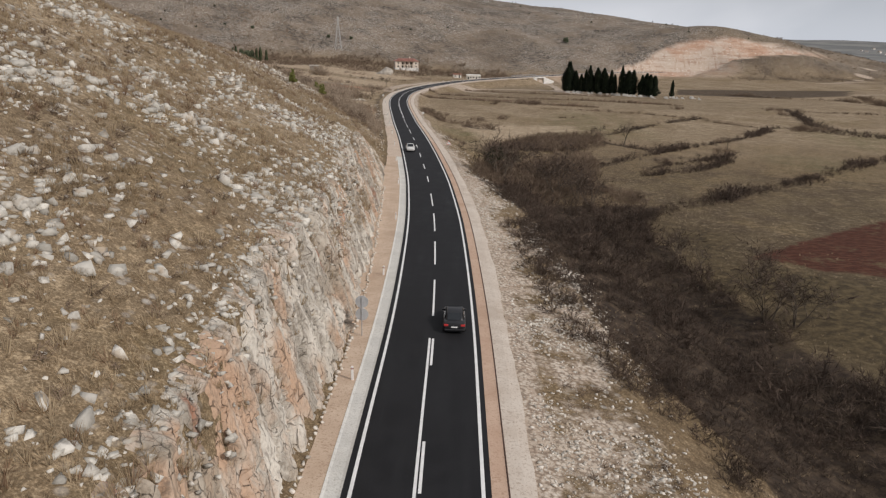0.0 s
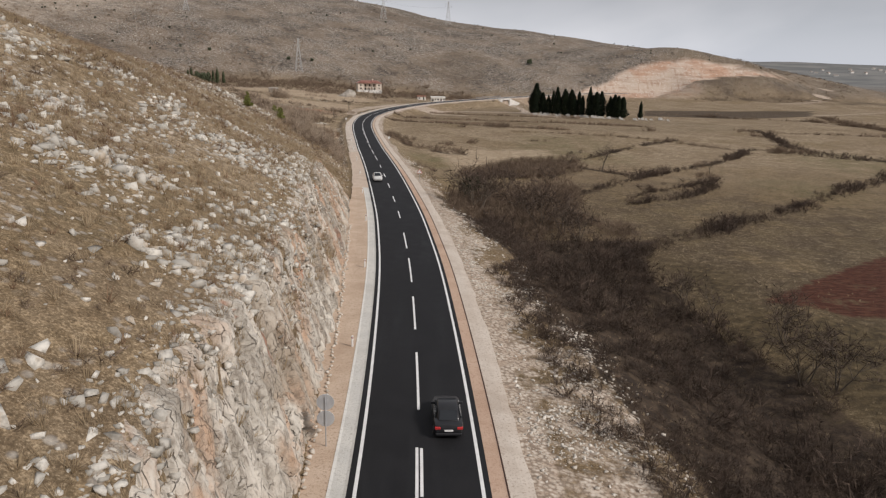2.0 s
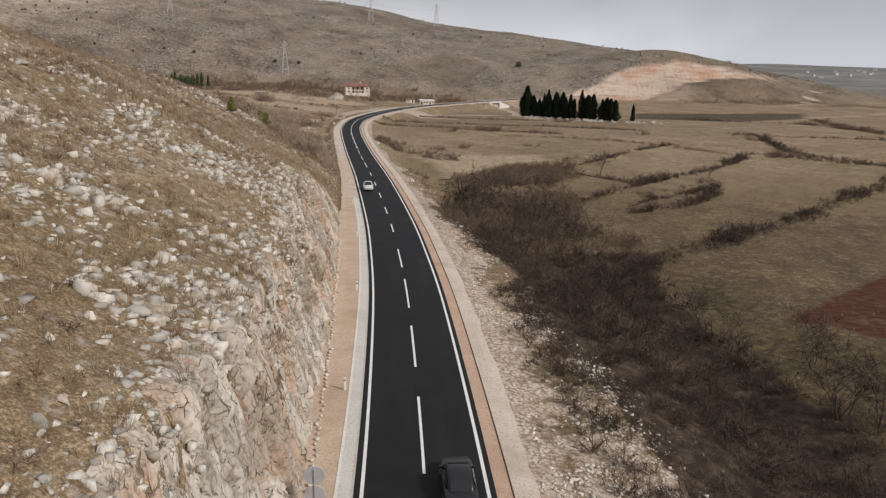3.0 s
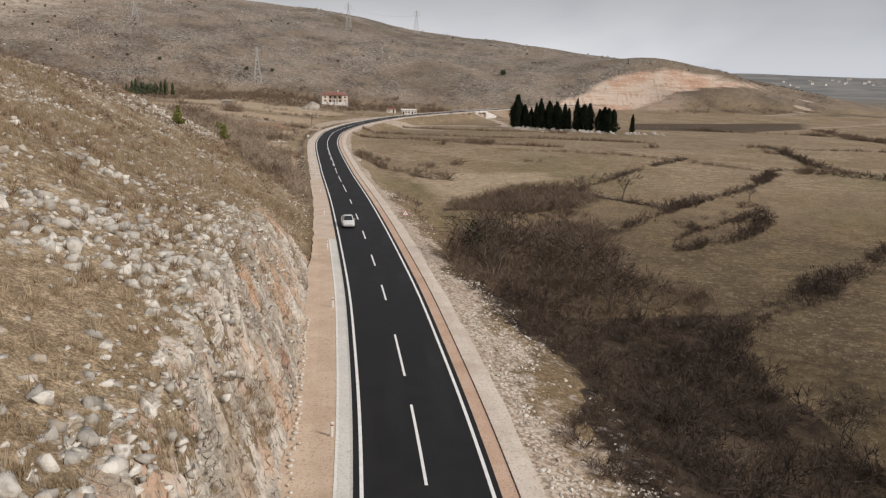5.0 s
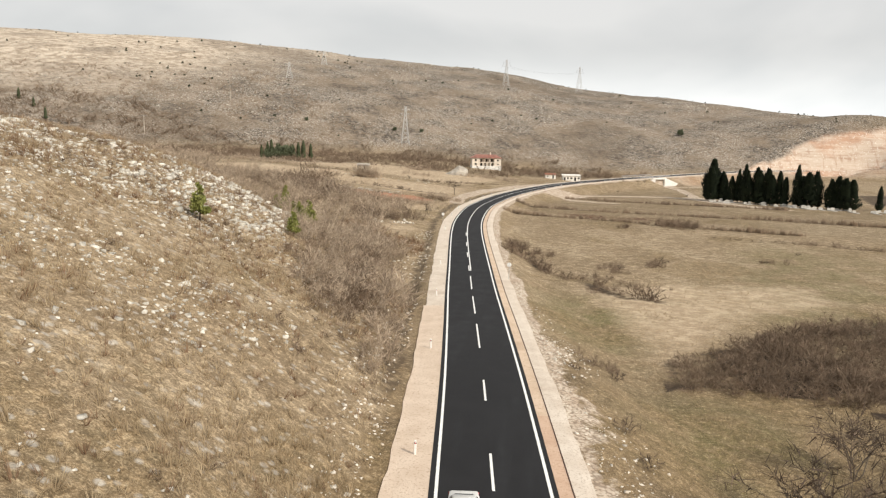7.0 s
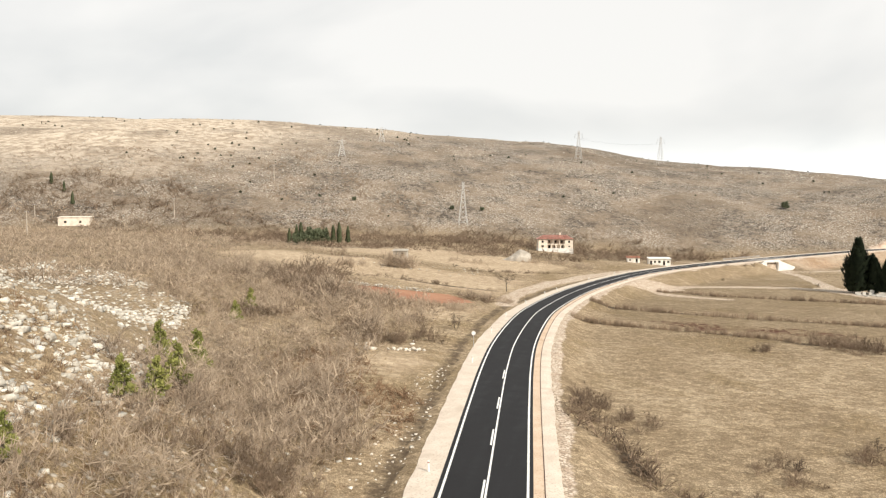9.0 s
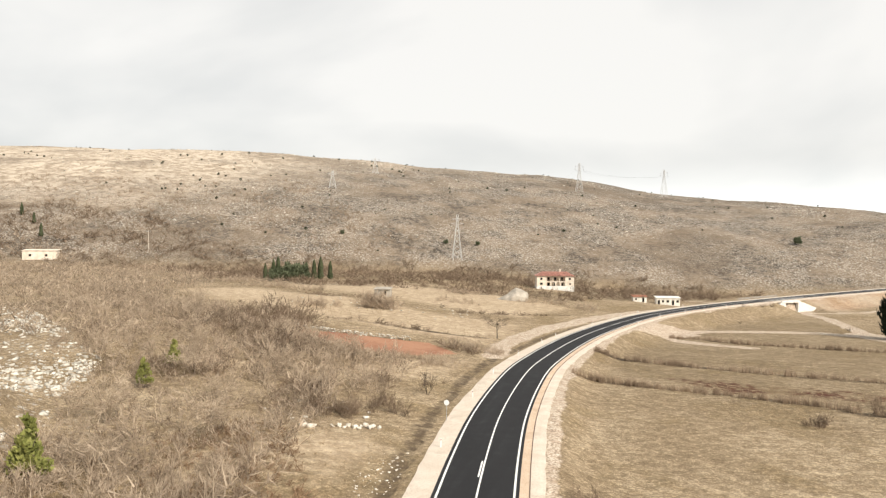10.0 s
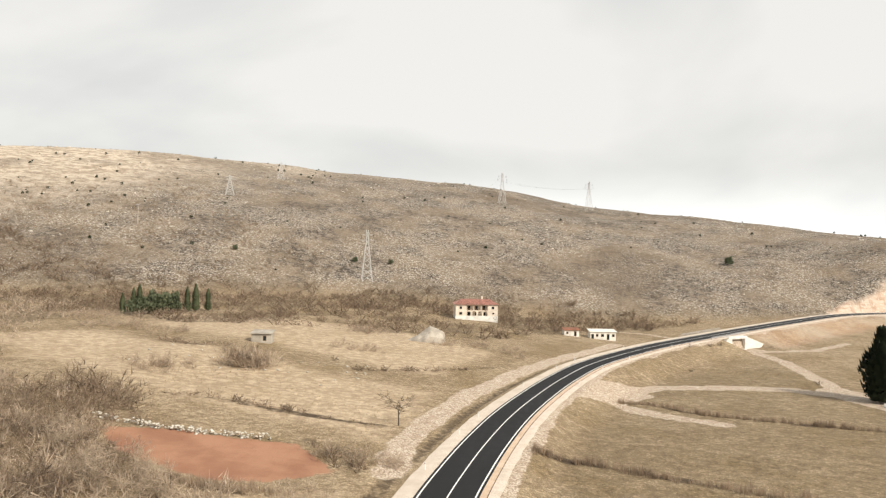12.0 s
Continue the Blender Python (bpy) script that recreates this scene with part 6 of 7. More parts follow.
# ---- houses ----
def house():
    x, y = -38.2, 533.5
    z = -1.7
    h = thing("house", pose(x, y, z, 0, 0, 12) @ Matrix.Diagonal((0.92, 0.92, 0.8, 1)), "two-storey cream house with red tiled roof and arcade", "house")
    W, D, H = 9.1, 5.0, 5.9
    body = bmesh.new()
    for b in ((-W, -D, 0, -4.6, D, H), (5.0, -D, 0, W, D, H), (-4.6, -D + 2.0, 0, 5.0, D, H)):
        block(*b, bm=body)
    part("wall", body, WALL_CREAM, h)
    part("floor_slab", block(-4.6, -D + 0.02, 2.75, 5.0, -D + 2.0, 3.0), WALL_CREAM, h)
    part("eave_beam", block(-4.6, -D + 0.02, 5.45, 5.0, -D + 0.4, H), WALL_CREAM, h)
    part("plinth", block(-W - 0.12, -D - 0.12, -3.0, W + 0.12, D + 0.12, 0.25), CAST, h)
    arch = bmesh.new()
    for k in range(5):
        c = -4.6 + 9.6 * k / 4
        block(c - 0.3, -D + 0.03, 0, c + 0.3, -D + 0.38, 2.75, bm=arch)
        if k < 4:
            m = c + 1.2
            for j in range(6):
                a0, a1 = math.pi * j / 6, math.pi * (j + 1) / 6
                xm = m - 0.9 * math.cos((a0 + a1) / 2)
                zt = 1.75 + 0.75 * math.sin((a0 + a1) / 2)
                block(xm - 0.16, -D + 0.03, zt, xm + 0.16, -D + 0.36, 2.75, bm=arch)
    part("arcade", arch, WALL_CREAM, h, "arched ground-floor arcade")
    for k in (-4.5, -1.4, 1.9, 4.9):
        part("pillar", block(k - 0.15, -D + 0.05, 3.0, k + 0.15, -D + 0.35, 5.45, 0.02), WALL_CREAM, h)
    for k in np.arange(-4.3, 4.9, 0.35):
        part("baluster", block(k - 0.03, -D + 0.12, 3.0, k + 0.03, -D + 0.18, 3.85), WOOD, h)
    part("handrail", block(-4.45, -D + 0.08, 3.85, 4.85, -D + 0.22, 3.93), WOOD, h)
    for x0, z0, w, t in ((-6.9, 3.7, 1.1, 1.3), (7.0, 3.7, 1.1, 1.3), (-6.9, 0.9, 1.3, 1.3), (7.2, 1.1, 0.9, 0.8)):
        win = part("window", block(x0 - w / 2, -D - 0.04, z0, x0 + w / 2, -D + 0.06, z0 + t, 0.02), WOOD, h)
        part("pane", block(x0 - w / 2 + 0.08, -D - 0.055, z0 + 0.08, x0 + w / 2 - 0.08, -D - 0.03, z0 + t - 0.08), GLASS, win)
        part("sill", block(x0 - w / 2 - 0.1, -D - 0.14, z0 - 0.1, x0 + w / 2 + 0.1, -D + 0.02, z0 - 0.02), CAST, win)
    for x0 in (-3.2, 0.1, 3.4):
        for z0 in (0.0, 3.0):
            door = part("door", block(x0 - 0.6, -D + 1.93, z0, x0 + 0.6, -D + 2.03, z0 + 2.15, 0.02), WOOD, h)
            part("pane", block(x0 - 0.5, -D + 1.9, z0 + 0.2, x0 + 0.5, -D + 1.95, z0 + 2.05), GLASS, door)
    roof = bmesh.new()
    e, r = (W + 0.6, D + 0.6), W - 3.0
    pts = [(-e[0], -e[1], H), (e[0], -e[1], H), (e[0], e[1], H), (-e[0], e[1], H), (-r, 0, H + 2.4), (r, 0, H + 2.4)]
    v = [roof.verts.new(p) for p in pts]
    for f in ((0, 1, 5, 4), (1, 2, 5), (2, 3, 4, 5), (3, 0, 4), (3, 2, 1, 0)):
        roof.faces.new([v[i] for i in f])
    top = part("roof", roof, ROOF_RED, h, "red tiled hipped roof")
    for k in range(16):
        t = (k + 0.5) / 16
        yy, zz = -e[1] * (1 - t), H + 2.4 * t
        half = e[0] + (r - e[0]) * t
        part("tile_course", block(-half, yy - 0.2, zz + 0.0, half, yy + 0.16, zz + 0.075), ROOF_RED, top)
    part("chimney", block(2.6, 0.6, H + 1.6, 3.3, 1.3, H + 3.8, 0.03), WALL_CREAM, h)
    return h


house()


def hut(x, y, turn, w, d, t, roof_mat, openings, label):
    z = ground_at(x, y - d / 2)
    h = thing("hut", pose(x, y, z, 0, 0, turn), label, "hut")
    part("wall", block(-w / 2, -d / 2, -1.0, w / 2, d / 2, t), {SHEET: SHEET, WALL_CREAM: WALL_CREAM}.get(roof_mat, WALL_WHITE), h)
    part("roof", prism([(-d / 2 - 0.4, t - 0.02), (d / 2 + 0.4, t + 0.5), (d / 2 + 0.4, t + 0.65), (-d / 2 - 0.4, t + 0.14)], -w / 2 - 0.35, w / 2 + 0.35), roof_mat, h)
    for k, (x0, z0, a, b) in enumerate(openings):
        o = part("door" if z0 < 0.3 else "window", block(x0 - a / 2, -d / 2 - 0.05, z0, x0 + a / 2, -d / 2 + 0.05, z0 + b, 0.015), WOOD, h)
        part("pane", block(x0 - a / 2 + 0.1, -d / 2 - 0.07, z0 + 0.1, x0 + a / 2 - 0.1, -d / 2 - 0.04, z0 + b - 0.1), GLASS, o)
    return h


hut(-0.8, 519.5, 8, 5.6, 3.6, 2.2, RUST, [(-1.6, 0.8, 0.8, 0.8), (1.4, 0.0, 0.9, 1.9)], "small white hut with a rusty lean-to roof")
hut(10.8, 521.5, 8, 9.6, 4.6, 2.9, WALL_WHITE, [(-3.9, 0.0, 1.0, 2.1), (-2.2, 1.1, 0.9, 1.0), (-0.2, 1.1, 1.1, 1.0), (1.9, 0.0, 1.0, 2.1), (3.8, 1.1, 1.0, 1.0)], "long white flat-roofed hut with doors and windows")
hut(-280, 489.5, 27, 15, 7, 4.2, WALL_CREAM, [(-4, 1.4, 1.2, 1.2), (3, 1.4, 1.2, 1.2)], "low white farm building among the scrub")

hut(-83, 423, 8, 5.0, 3.6, 2.3, SHEET, [(0.9, 0.5, 0.9, 1.3)], "small pale stone shed behind a bush")

# sheeted mound below the house
mz0 = ground_at(-46, 458)
mound = bmesh.new()
rows = []
for a, (half, t) in zip(np.linspace(-5.6, 5.6, 9), ((1.5, 0.5), (2.4, 1.3), (2.9, 2.0), (3.1, 2.9), (3.2, 3.7), (3.1, 4.4), (3.0, 4.0), (2.8, 3.5), (2.2, 2.8))):
    rows.append([mound.verts.new((a + 0.3 * math.sin(5 * a + k), y * half * (1 + 0.08 * math.sin(3 * a + 2 * k)), max(-0.4, t * hgt + 0.12 * math.sin(4 * a + 3 * k)))) for k, (y, hgt) in enumerate(((-1.0, -0.1), (-0.92, 0.35), (-0.6, 0.72), (-0.1, 1.0), (0.4, 0.8), (0.9, 0.35), (1.0, -0.1)))])
for a, b in zip(rows, rows[1:]):
    for i in range(6):
        mound.faces.new((a[i], a[i + 1], b[i + 1], b[i]))
mound.faces.new(rows[0][::-1])
mound.faces.new(rows[-1])
ob = part("covered_mound", mound, SHEET)
ob.matrix_world = pose(-46, 458, mz0, 0, 0, 6) @ Matrix.Diagonal((0.95, 0.95, 1.02, 1))
tagged(ob, "grey sheeting draped over a tall heap in the scrub", "mound")


def far_house(m):
    h = thing("far_house", m, "small pale house with a tiled roof far across the plain", "house", "houses of the far village")
    part("wall", block(-7, -5, -3, 7, 5, 6), WALL_WHITE, h)
    part("roof", prism([(-5.6, 6), (5.6, 6), (0, 8.6)], -7.5, 7.5), ROOF_DULL, h)
    return h


village = far_house(pose(1900, 2850, ground_at(1900, 2850)))
for k in range(26):
    x, y = rng.uniform(1500, 2300), rng.uniform(2600, 3100)
    copy_thing(village, pose(x, y, ground_at(x, y), 0, 0, rng.uniform(-40, 40)) @ Matrix.Diagonal((rng.uniform(0.6, 1.2), 1, rng.uniform(0.6, 1.1), 1)))


# ---- power line ----
def pylon(x, y, tall=25.0, turn=20):
    z = ground_at(x, y)
    p = thing("pylon", pose(x, y, z, 0, 0, turn), "grey steel lattice power pylon on the stony slope", "pylon", "pylons of the power line")
    half = lambda h: 2.6 - 2.1 * min(1, h / (tall * 0.8))
    levels = np.r_[np.linspace(0, tall * 0.8, 8), tall]
    for sx in (-1, 1):
        for sy in (-1, 1):
            leg = bmesh.new()
            for a, b in zip(levels, levels[1:]):
                rod((sx * half(a), sy * half(a), a - 0.3 * (a == 0)), (sx * half(b), sy * half(b), b), 0.13, 0.12, 5, bm=leg)
            part("leg", leg, PYLON, p)
    for a, b in zip(levels, levels[1:]):
        brace = bmesh.new()
        for s in (-1, 1):
            rod((-half(a), s * half(a), a), (half(b), s * half(b), b), 0.05, 0.05, 4, bm=brace)
            rod((half(a), s * half(a), a), (-half(b), s * half(b), b), 0.05, 0.05, 4, bm=brace)
            rod((s * half(a), -half(a), a), (s * half(b), half(b), b), 0.05, 0.05, 4, bm=brace)
            rod((s * half(a), half(a), a), (s * half(b), -half(b), b), 0.05, 0.05, 4, bm=brace)
        part("brace", brace, PYLON, p)
    for k, w in ((0.8, 3.6), (0.9, 3.0)):
        arm = bmesh.new()
        for s in (-1, 1):
            rod((0, 0, tall * k + 0.5), (s * w, 0, tall * k), 0.08, 0.05, 5, bm=arm)
            rod((0, 0, tall * k - 0.6), (s * w, 0, tall * k), 0.06, 0.04, 4, bm=arm)
        part("cross_arm", arm, PYLON, p)
        for s in (-1, 1):
            part("insulator", rod((s * w, 0, tall * k - 1.4), (s * w, 0, tall * k), 0.09, 0.09, 6), BLACK, p)
    return p


for x, y, tall in ((-96.8, 588, 25), (-43, 800, 24), (27, 860, 24), (-209, 677, 13), (-204, 753, 13)):
    pylon(x, y, tall)


def power_pole(x, y, tall=10.6):
    z = ground_at(x, y)
    p = thing("power_pole", pose(x, y, z, 0, 0, 25), "weathered concrete power pole", "power pole", "power poles on the hill")
    part("shaft", rod((0, 0, -0.5), (0, 0, tall), 0.26, 0.17, 10), POLE, p)
    part("cross_arm", block(-1.0, -0.08, tall - 0.6, 1.0, 0.08, tall - 0.44, 0.02), STEEL, p)
    for s in (-0.9, 0.0, 0.9):
        part("insulator", rod((s, 0, tall - 0.44), (s, 0, tall - 0.1), 0.07, 0.05, 6), BLACK, p)
    return (x, y, z + tall - 0.15)


tops = [power_pole(*q) for q in ((-222, 595), (-241, 517), (-262, 440))]
tops.append(power_pole(-302, 486, 7.5))


def cable(a, b, sag, label):
    c = bpy.data.curves.new("cable", "CURVE")
    c.dimensions, c.bevel_depth, c.bevel_resolution = "3D", 0.02, 0
    sp = c.splines.new("POLY")
    sp.points.add(16)
    for i in range(17):
        t = i / 16
        q = Vector(a).lerp(Vector(b), t)
        sp.points[i].co = (q.x, q.y, q.z - sag * 4 * t * (1 - t), 1)
    ob = new("cable", c)
    c.materials.append(BLACK)
    return tagged(ob, label, "cable", "power cables")


for off in (-0.9, 0.0, 0.9):
    for a, b in zip(tops[:2], tops[1:3]):
        cable((a[0] + off, a[1] + off * 0.3, a[2]), (b[0] + off, b[1] + off * 0.3, b[2]), 1.2, "thin dark power cable between concrete poles")
for off in (-3.4, 3.4):
    q = [(x + off * 0.94, y + off * 0.34, ground_at(x, y) + k) for x, y, k in ((-98, 588, 18.6), (-43, 800, 17.8), (27, 860, 17.8))]
    cable(q[0], q[1], 5, "thin dark cable between pylons")
    cable(q[1], q[2], 3, "thin dark cable between pylons")


# ---- trees ----
def limb(h, a, way, length, radius, depth, twigs, lift):
    """A crooked, tapering limb with side limbs; three-sided tubes in one heap, thin twigs in another."""
    pieces = 4 if depth else 3
    rings, at = [], a
    for i in range(pieces + 1):
        r = radius * (1 - 0.75 * i / pieces)
        u = np.cross(way, [0.3, 0.8, 0.2])
        u /= np.linalg.norm(u)
        w = np.cross(way, u)
        rings.append([at + r * (u * math.cos(k) + w * math.sin(k)) for k in (0, 2.1, 4.2)])
        if i < pieces:
            way = way + rng.normal(0, 0.17, 3) + np.array([0, 0, lift])
            way /= np.linalg.norm(way)
            at = at + way * length / pieces
            if depth and i > 0:
                for _ in range(2):
                    out = way * 0.6 + rng.normal(0, 0.62, 3)
                    out[2] = abs(out[2]) * 0.8 + 0.1
                    limb(h, at, out / np.linalg.norm(out), length * rng.uniform(0.45, 0.68), r * 0.6, depth - 1, twigs, lift)
    v = [p for ring in rings for p in ring]
    t = []
    for i in range(pieces):
        for k in range(3):
            p, q = i * 3 + k, i * 3 + (k + 1) % 3
            t += [(p, q, q + 3), (p, q + 3, p + 3)]
    h.add((v, t))
    if depth == 0:
        for _ in range(8):
            k = rng.uniform(0.2, 1.0)
            p = rings[0][0] + (at - rings[0][0]) * k
            c = p + (way * 0.5 + rng.normal(0, 0.5, 3)) * length * 0.75
            side = rng.normal(size=3) * 0.02
            twigs.add(([p - side, p + side, c], [(0, 1, 2)]))


def bare_tree_meshes(stems, height, radius, wood, twig):
    trunk, twigs = Heap(), Heap()
    for k in range(stems):
        turn = 2 * math.pi * k / stems + rng.uniform(-0.4, 0.4)
        lean = 0.38 if stems > 1 else 0.06
        way = np.array([math.cos(turn) * lean, math.sin(turn) * lean, 1.0])
        limb(trunk, np.array([math.cos(turn) * 0.12 * (stems > 1), math.sin(turn) * 0.12 * (stems > 1), -0.3]), way / np.linalg.norm(way), height * rng.uniform(0.6, 0.72), radius / stems**0.4, 2, twigs, 0.03)
    return tri_mesh("trunk", *trunk.done(), wood), tri_mesh("crown", *twigs.done(), twig)


def plant(meshes, x, y, size, label, category, name="tree", group="", sink=0.0):
    """A tree as a thing, with the trunk and the crown as its parts."""
    t = thing(name, pose(x, y, ground_at(x, y) - sink, 0, 0, rng.uniform(0, 360)) @ Matrix.Scale(size, 4), label, category, group)
    for me in meshes:
        ob = new(me.name.split(".")[0], me)
        ob.parent = t
    return t


DARK_TREES = [bare_tree_meshes(s, 6.0, 0.17, BARK, TWIG_DARK) for s in (1, 4, 3)]
PALE_TREES = [bare_tree_meshes(s, 5.0, 0.11, BARK_PALE, TWIG_WARM) for s in (4, 3, 5)]
for x, y, size, k in ((35, 101.5, 0.85, 1), (37, 96, 0.8, 0), (41.4, 87.3, 0.95, 1), (38.2, 77, 1.1, 1), (40.5, 75, 1.05, 2), (26.5, 126, 1.0, 2), (21, 147, 1.0, 1), (14, 161, 1.15, 2), (48.5, 201, 1.3, 0), (12.5, 146, 1.3, 1), (10.5, 135, 1.45, 1), (41.2, 208, 0.9, 0), (21.5, 135.5, 1.25, 2), (25, 132, 1.15, 1),
                      (20, 172, 0.9, 1), (30, 178, 0.8, 2), (77.5, 201, 0.7, 0), (-34.8, 361, 0.95, 0), (-34, 300, 0.5, 2)):
    plant(DARK_TREES[k], x, y, size, "leafless dark multi-stemmed tree" if k else "leafless dark branching tree", "tree", group="bare trees")
for x, y, size, k in ((-27, 188, 0.8, 0), (-25, 183, 0.7, 1), (-33, 214, 0.9, 2), (-44, 236, 1.0, 0), (-52, 256, 1.0, 1), (-60, 268, 1.1, 2), (-48, 268, 0.9, 0), (-66, 292, 1.0, 1), (-57, 300, 0.9, 2), (-74, 306, 1.0, 0), (-83, 318, 1.1, 1),
                      (-62, 318, 1.0, 2), (-52, 318, 0.9, 0), (-90, 334, 1.1, 1), (-70, 328, 0.9, 2), (-40, 306, 0.7, 1), (-56, 282, 0.8, 1), (-100, 345, 1.1, 0)):
    plant(PALE_TREES[k], x, y, size, "leafless pale grey tree in the scrub", "tree", group="pale bare trees")


def cypress_meshes(seed):
    """A narrow flame of many short upright sprays, about 1 m high and 0.24 m wide."""
    h = Heap()
    g = np.random.default_rng(seed)
    for _ in range(900):
        z = g.uniform(0.04, 1.0)
        w = 0.165 * min(1.0, (z / 0.16) ** 0.6) * (1 - max(0, z - 0.28) / 0.74) ** 0.75 * (1 + 0.22 * math.sin(9 * z + seed))
        a = g.uniform(0, 2 * math.pi)
        r = w * g.uniform(0.55, 1.05)
        p = np.array([r * math.cos(a), r * math.sin(a), z])
        up = np.array([math.cos(a) * 0.25, math.sin(a) * 0.25, 1.0]) * 0.07 * g.uniform(0.6, 1.4)
        side = np.array([-math.sin(a), math.cos(a), 0]) * 0.026
        h.add(([p - side, p + side, p + up], [(0, 1, 2)]))
    trunk = Heap()
    for k in range(5):
        a0, a1 = 2 * math.pi * k / 5, 2 * math.pi * (k + 1) / 5
        q = [np.array([0.016 * math.cos(a), 0.016 * math.sin(a), -0.03]) for a in (a0, a1)]
        trunk.add((q + [np.array([0, 0, 0.9])], [(0, 1, 2)]))
    return tri_mesh("trunk", *trunk.done(), BARK), tri_mesh("crown", *h.done(), CYPRESS)


CYPRESSES = [cypress_meshes(k) for k in range(4)]
for t, off, tall, wide in ((0.0, 0, 16, 1.5), (0.01, -2.5, 13, 1.4), (0.07, 1, 11.5, 1.1), (0.1, -1, 10.5, 1.2), (0.15, 0, 10, 1.15), (0.19, 1.5, 12.5, 0.8), (0.25, 0, 14.5, 0.9), (0.28, -1.5, 12, 1.2), (0.33, 1, 13.5, 1.2), (0.36, -1, 12.5, 1.3), (0.41, 0.5, 13.5, 1.2),
                           (0.45, -1, 11, 1.3), (0.49, 1, 12.5, 0.9), (0.54, 0, 10.5, 1.0), (0.62, 0, 15, 0.75), (0.65, 1, 11, 1.3), (0.70, -1, 12.5, 1.5), (0.74, 0.5, 13, 1.2), (0.84, 0, 10.5, 1.3), (0.88, 1, 11.5, 1.4), (0.93, -0.5, 11, 1.5), (0.97, 0.5, 10.5, 1.4)):
    x, y = 64 + 41 * t + off * 0.6, 420 - 35 * t + off * 0.8
    c = plant(CYPRESSES[rng.integers(0, 4)], x, y, tall, "tall dark cypress in the graveyard row", "cypress", "cypress", "cypress row")
    c.matrix_world = c.matrix_world @ Matrix.Diagonal((wide * 1.2, wide * 1.2, 1, 1))
plant(CYPRESSES[1], 114, 388, 8.5, "single narrow dark cypress beside the graveyard", "cypress", "cypress", "cypress row")
CYPRESS_PALE = leaf_material("dull_green_leaf", (0.045, 0.06, 0.03), (0.13, 0.15, 0.085))
PALE_CYPRESSES = [(t, tri_mesh_copy(c, CYPRESS_PALE)) for t, c in CYPRESSES[:3]]
for x, y, tall in ((-144, 458, 6.5), (-142, 461, 8), (-140, 461, 9), (-138, 465, 6.5), (-133, 472, 7), (-131, 475, 8), (-129, 477, 9), (-126, 480, 7.5), (-316, 522, 6), (-298, 508, 7), (-332, 530, 7)):
    plant(PALE_CYPRESSES[rng.integers(0, 3)], x, y, tall, "dull green cypress at the foot of the ridge", "cypress", "cypress", "far cypresses")


def leafy(name, seed, leaf, count, size, wide, high, wood=BARK):
    crown = Heap()
    for k in range(7):
        a = rng.uniform(0, 2 * math.pi)
        v, t = leaf_clump(count // 7, size, wide * rng.uniform(0.4, 0.62), high * rng.uniform(0.25, 0.4))
        v = v + np.array([math.cos(a) * wide * 0.45, math.sin(a) * wide * 0.45, high * rng.uniform(0.1, 0.7)])
        crown.add((v, t))
    trunk, twigs = Heap(), Heap()
    limb(trunk, np.array([0, 0, -0.2]), np.array([0.05, 0, 1.0]), high * 0.9, 0.09, 1, twigs, 0.02)
    return tri_mesh("trunk", *trunk.done(), wood), tri_mesh("crown", *crown.done(), leaf)


def pine_meshes():
    """A young pine: a bare foot, then tiers of upright needle sprays that narrow to the top."""
    crown, trunk, twigs = Heap(), Heap(), Heap()
    for k in range(13):
        t = k / 12
        reach_ = 0.95 * (1 - t) ** 0.8 + 0.12
        for j in range(max(1, int(5 * (1 - t)))):
            a = rng.uniform(0, 2 * math.pi)
            v, f = leaf_clump(34, 0.24, 0.34 * reach_ + 0.1, 0.26)
            crown.add((v + np.array([math.cos(a) * reach_ * 0.6, math.sin(a) * reach_ * 0.6, 0.55 + 2.5 * t]), f))
    limb(trunk, np.array([0, 0, -0.2]), np.array([0.03, 0, 1.0]), 2.9, 0.09, 1, twigs, 0.02)
    return tri_mesh("trunk", *trunk.done(), BARK), tri_mesh("crown", *crown.done(), PINE)


pine = pine_meshes()
for x, y, size in ((-41.5, 190, 1.15), (-36.7, 206, 0.95), (-38, 210, 0.8), (-41.7, 228, 1.1), (-44, 234, 1.3), (-52.5, 250, 1.6), (-54.5, 246, 1.3), (-42.5, 225, 1.0), (-67, 283, 1.1), (-71, 295, 1.2)):
    plant(pine, x, y, size, "small bright green pine on the dry slope", "pine", "pine", "young pines")
ivy = leafy("evergreen", 2, EVERGREEN, 800, 0.2, 1.3, 2.9)
plant(ivy, 9.6, 143, 1.6, "dense dark evergreen shrub among bare trees", "shrub", "evergreen_shrub")
olive = leafy("olive", 3, OLIVE, 900, 0.32, 1.5, 2.2)
for x, y, size in ((-138, 462, 1.5), (-136, 466, 1.8), (-134, 469, 1.7), (-141, 459, 1.2), (97, 684, 1.9), (-108, 607, 1.1), (-165, 588, 1.0), (-90, 612, 1.0)):
    plant(olive, x, y, size * (1.5 if y < 500 else 1.0), "grey-green evergreen bush on the stony ground", "bush", "evergreen_bush", "evergreen bushes")
clumps = [leaf_clump(40, 0.35, 0.5, 0.4) for _ in range(3)]
p = spread((-520, 560, 430, 1000), 2600, lambda x, y, s, d, zr: ramp(natural(x, y, d, zr), 6, 25) * (0.06 + 0.5 * ramp(rough(x, y, 70, 137, 4), 0.15, 0.5)) * (1 - quarry_mask(x, y)))
w = rng.uniform(0.7, 1.9, len(p))
stuff(scatter("ridge_bushes", clumps, p, w, EVERGREEN, w), "small dark evergreen bushes dotted over the ridge", "bush")
single = [tri_mesh("bush", *b, TWIG_DARK) for b in BUSH_FINE[:4]]
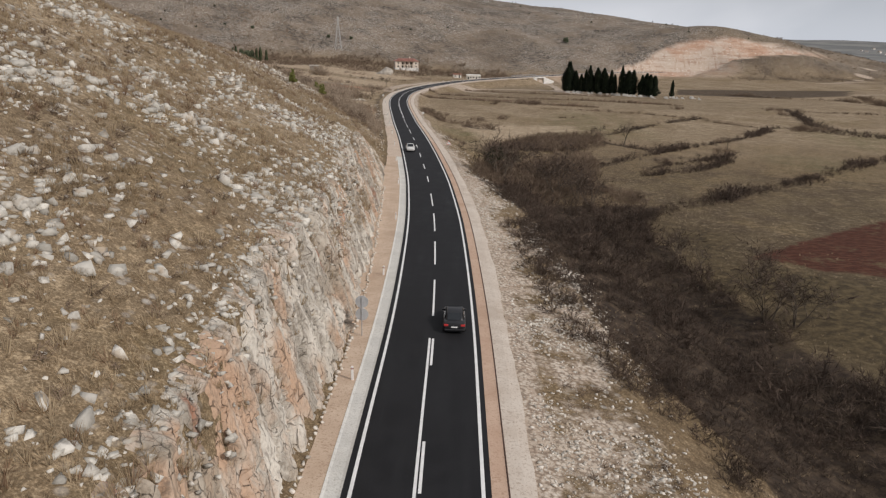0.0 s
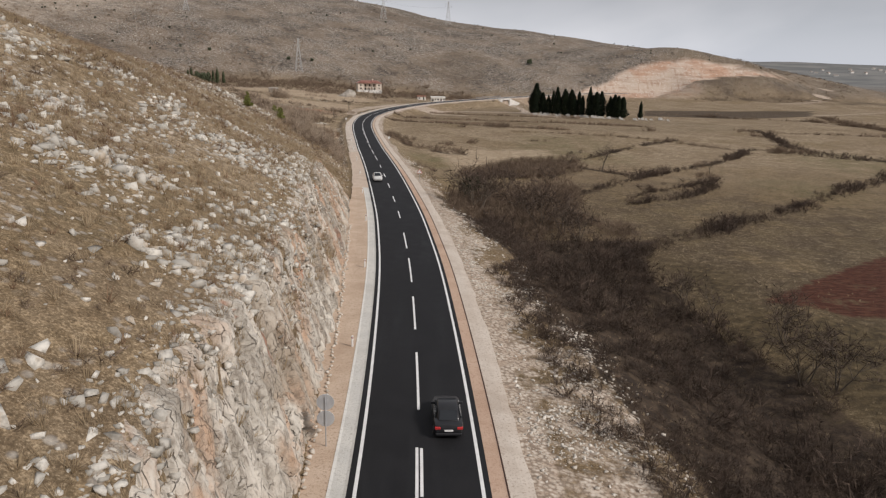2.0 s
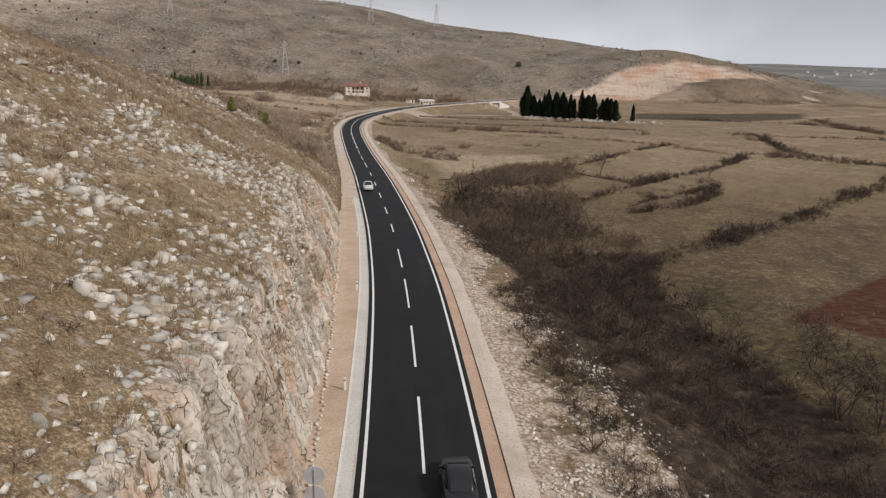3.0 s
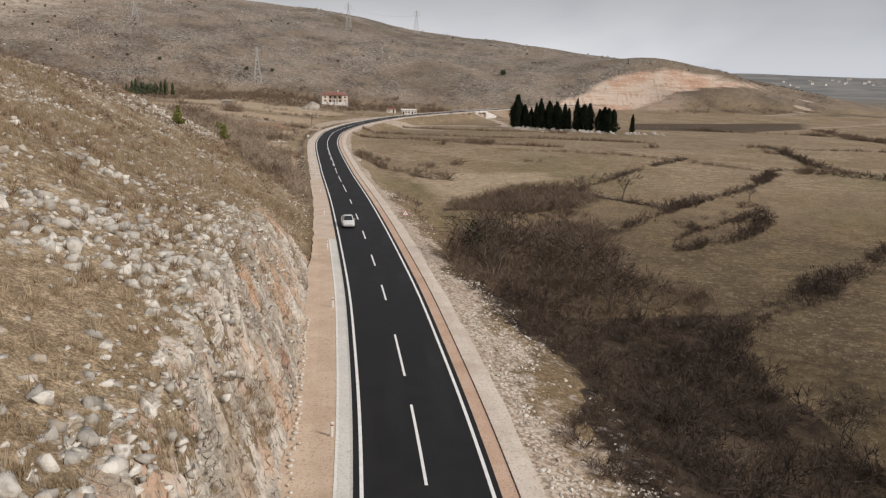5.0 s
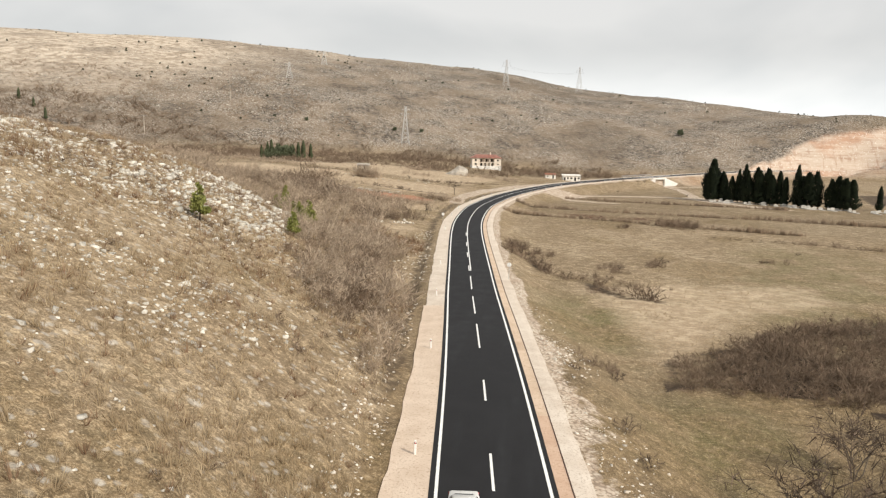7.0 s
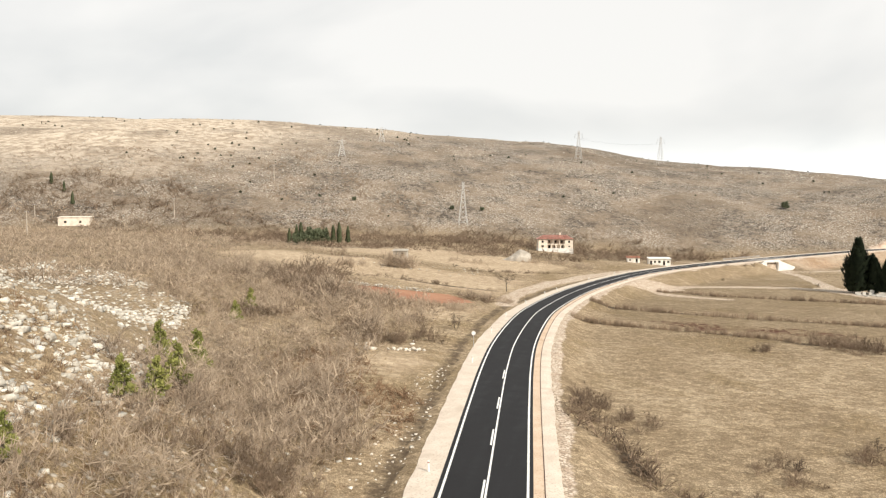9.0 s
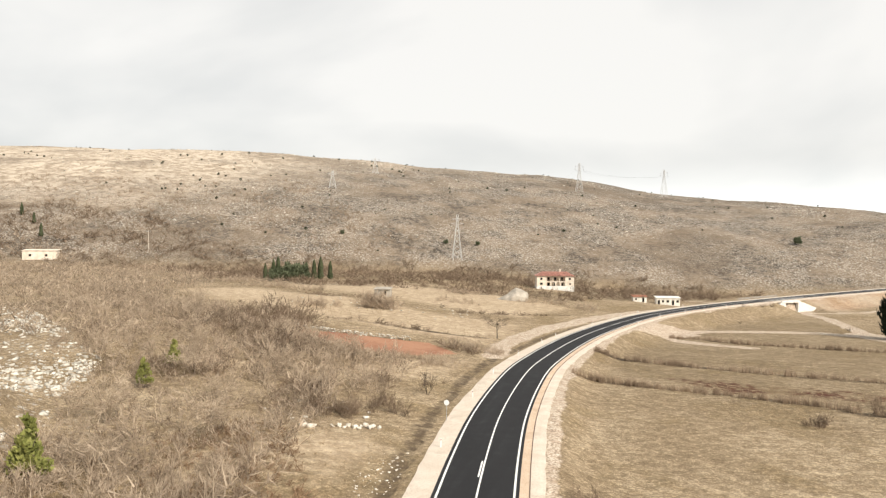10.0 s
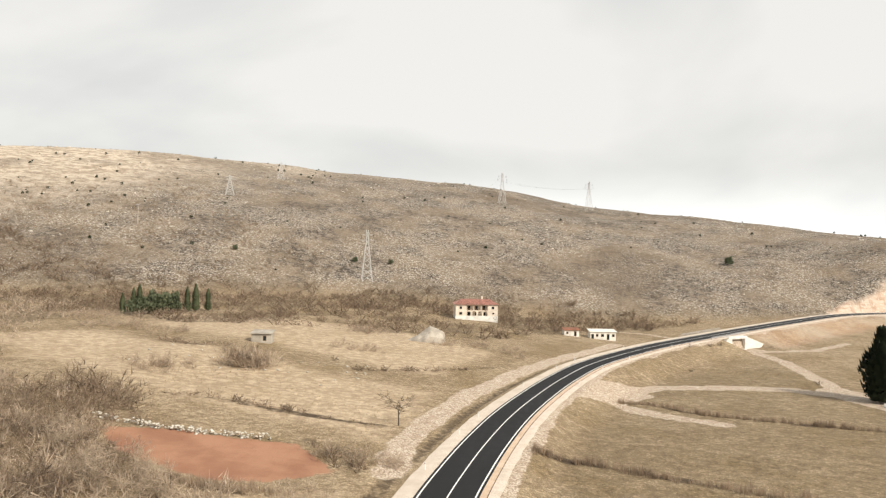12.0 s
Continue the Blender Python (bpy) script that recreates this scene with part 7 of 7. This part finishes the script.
for x, y, size in ((52, 178.6, 2.0), (59, 182.6, 1.8), (65, 187, 2.2), (73, 195, 2.3), (10, 249, 2.2), (19, 257, 2.6), (39, 262, 1.6), (48.6, 272, 1.3), (-0.6, 184, 2.0), (3.5, 187, 2.3), (2.5, 170, 2.6), (3.4, 164, 2.4), (22, 470, 2.4), (30, 455, 2.0), (43, 490, 2.6), (47, 494, 3.0),
                      (35, 482, 2.2), (58, 440, 2.4), (130, 262, 4.5), (134, 266, 4.0), (127, 258, 3.6), (-8.5, 258, 2.8), (-6.5, 254, 2.6), (-10.5, 262, 2.4), (-60, 410, 2.4), (-20, 500, 3.2)):
    ob = new("bush", single[rng.integers(0, 4)])
    ob.matrix_world = pose(x, y, ground_at(x, y), 0, 0, rng.uniform(0, 360)) @ Matrix.Diagonal((size * 0.8, size * 0.8, size * 0.75, 1))
    tagged(ob, "leafless brown bush standing alone in dry grass", "bush", "single bushes")


# ---- graveyard ----
def grave(m, tall, wide):
    g = thing("grave", m, "pale stone grave with upright headstone", "grave", "graves in the graveyard")
    part("headstone", prism([(-wide / 2, -0.2), (wide / 2, -0.2), (wide / 2, tall * 0.85), (0, tall), (-wide / 2, tall * 0.85)], -0.08, 0.08, "y"), MARBLE, g)
    part("slab", block(-wide / 2, -2.0, -0.3, wide / 2, -0.1, 0.3, 0.04), MARBLE, g)
    return g


grave0 = grave(pose(66, 413, ground_at(66, 413)), 1.6, 1.1)
for k in range(46):
    t = rng.uniform(0, 1.55)
    x, y = 63 + 41 * t + rng.normal(0, 1.5), 414 - 33 * min(t, 1.05) + rng.normal(0, 2.2)
    copy_thing(grave0, pose(x, y, ground_at(x, y), 0, 0, rng.normal(10, 8)) @ Matrix.Diagonal((rng.uniform(0.8, 1.6), 1, rng.uniform(0.4, 0.9), 1)))

# ---- dry-stone wall above the red plot, and heaps in the meadow ----
wall = tagged(new("stone_wall"), "low dry-stone wall of pale limestone above a red plot", "stone wall")
for k in range(210):
    t = rng.uniform(0, 1)
    x, y = float(np.interp(t, [0, 0.4, 0.7, 1], [-77, -66, -58, -50])), float(np.interp(t, [0, 0.4, 0.7, 1], [344, 342.8, 343.6, 345.3])) + rng.normal(0, 0.28)
    size = rng.uniform(0.3, 0.6)
    ob = new("stone", BLOCKS[k % len(BLOCKS)])
    ob.matrix_world = pose(x, y, ground_at(x, y) + rng.choice([0.12, 0.4, 0.65]), 0, 0, rng.uniform(0, 360)) @ Matrix.Diagonal((size, size, size * 0.8, 1))
    ob.parent = wall
for k in range(60):
    x, y = rng.uniform(-100, -48), rng.uniform(382, 408)
    if k < 14:
        x, y = rng.uniform(-50, -36), rng.uniform(279, 288)
    size = rng.uniform(0.35, 0.85)
    ob = new("boulder", BLOCKS[k % len(BLOCKS)])
    ob.matrix_world = pose(x, y, ground_at(x, y) + 0.1, 0, 0, rng.uniform(0, 360)) @ Matrix.Diagonal((size, size, size * 0.7, 1))
    tagged(ob, "pale stone lying in the dry meadow", "boulder", "stones in the meadow")
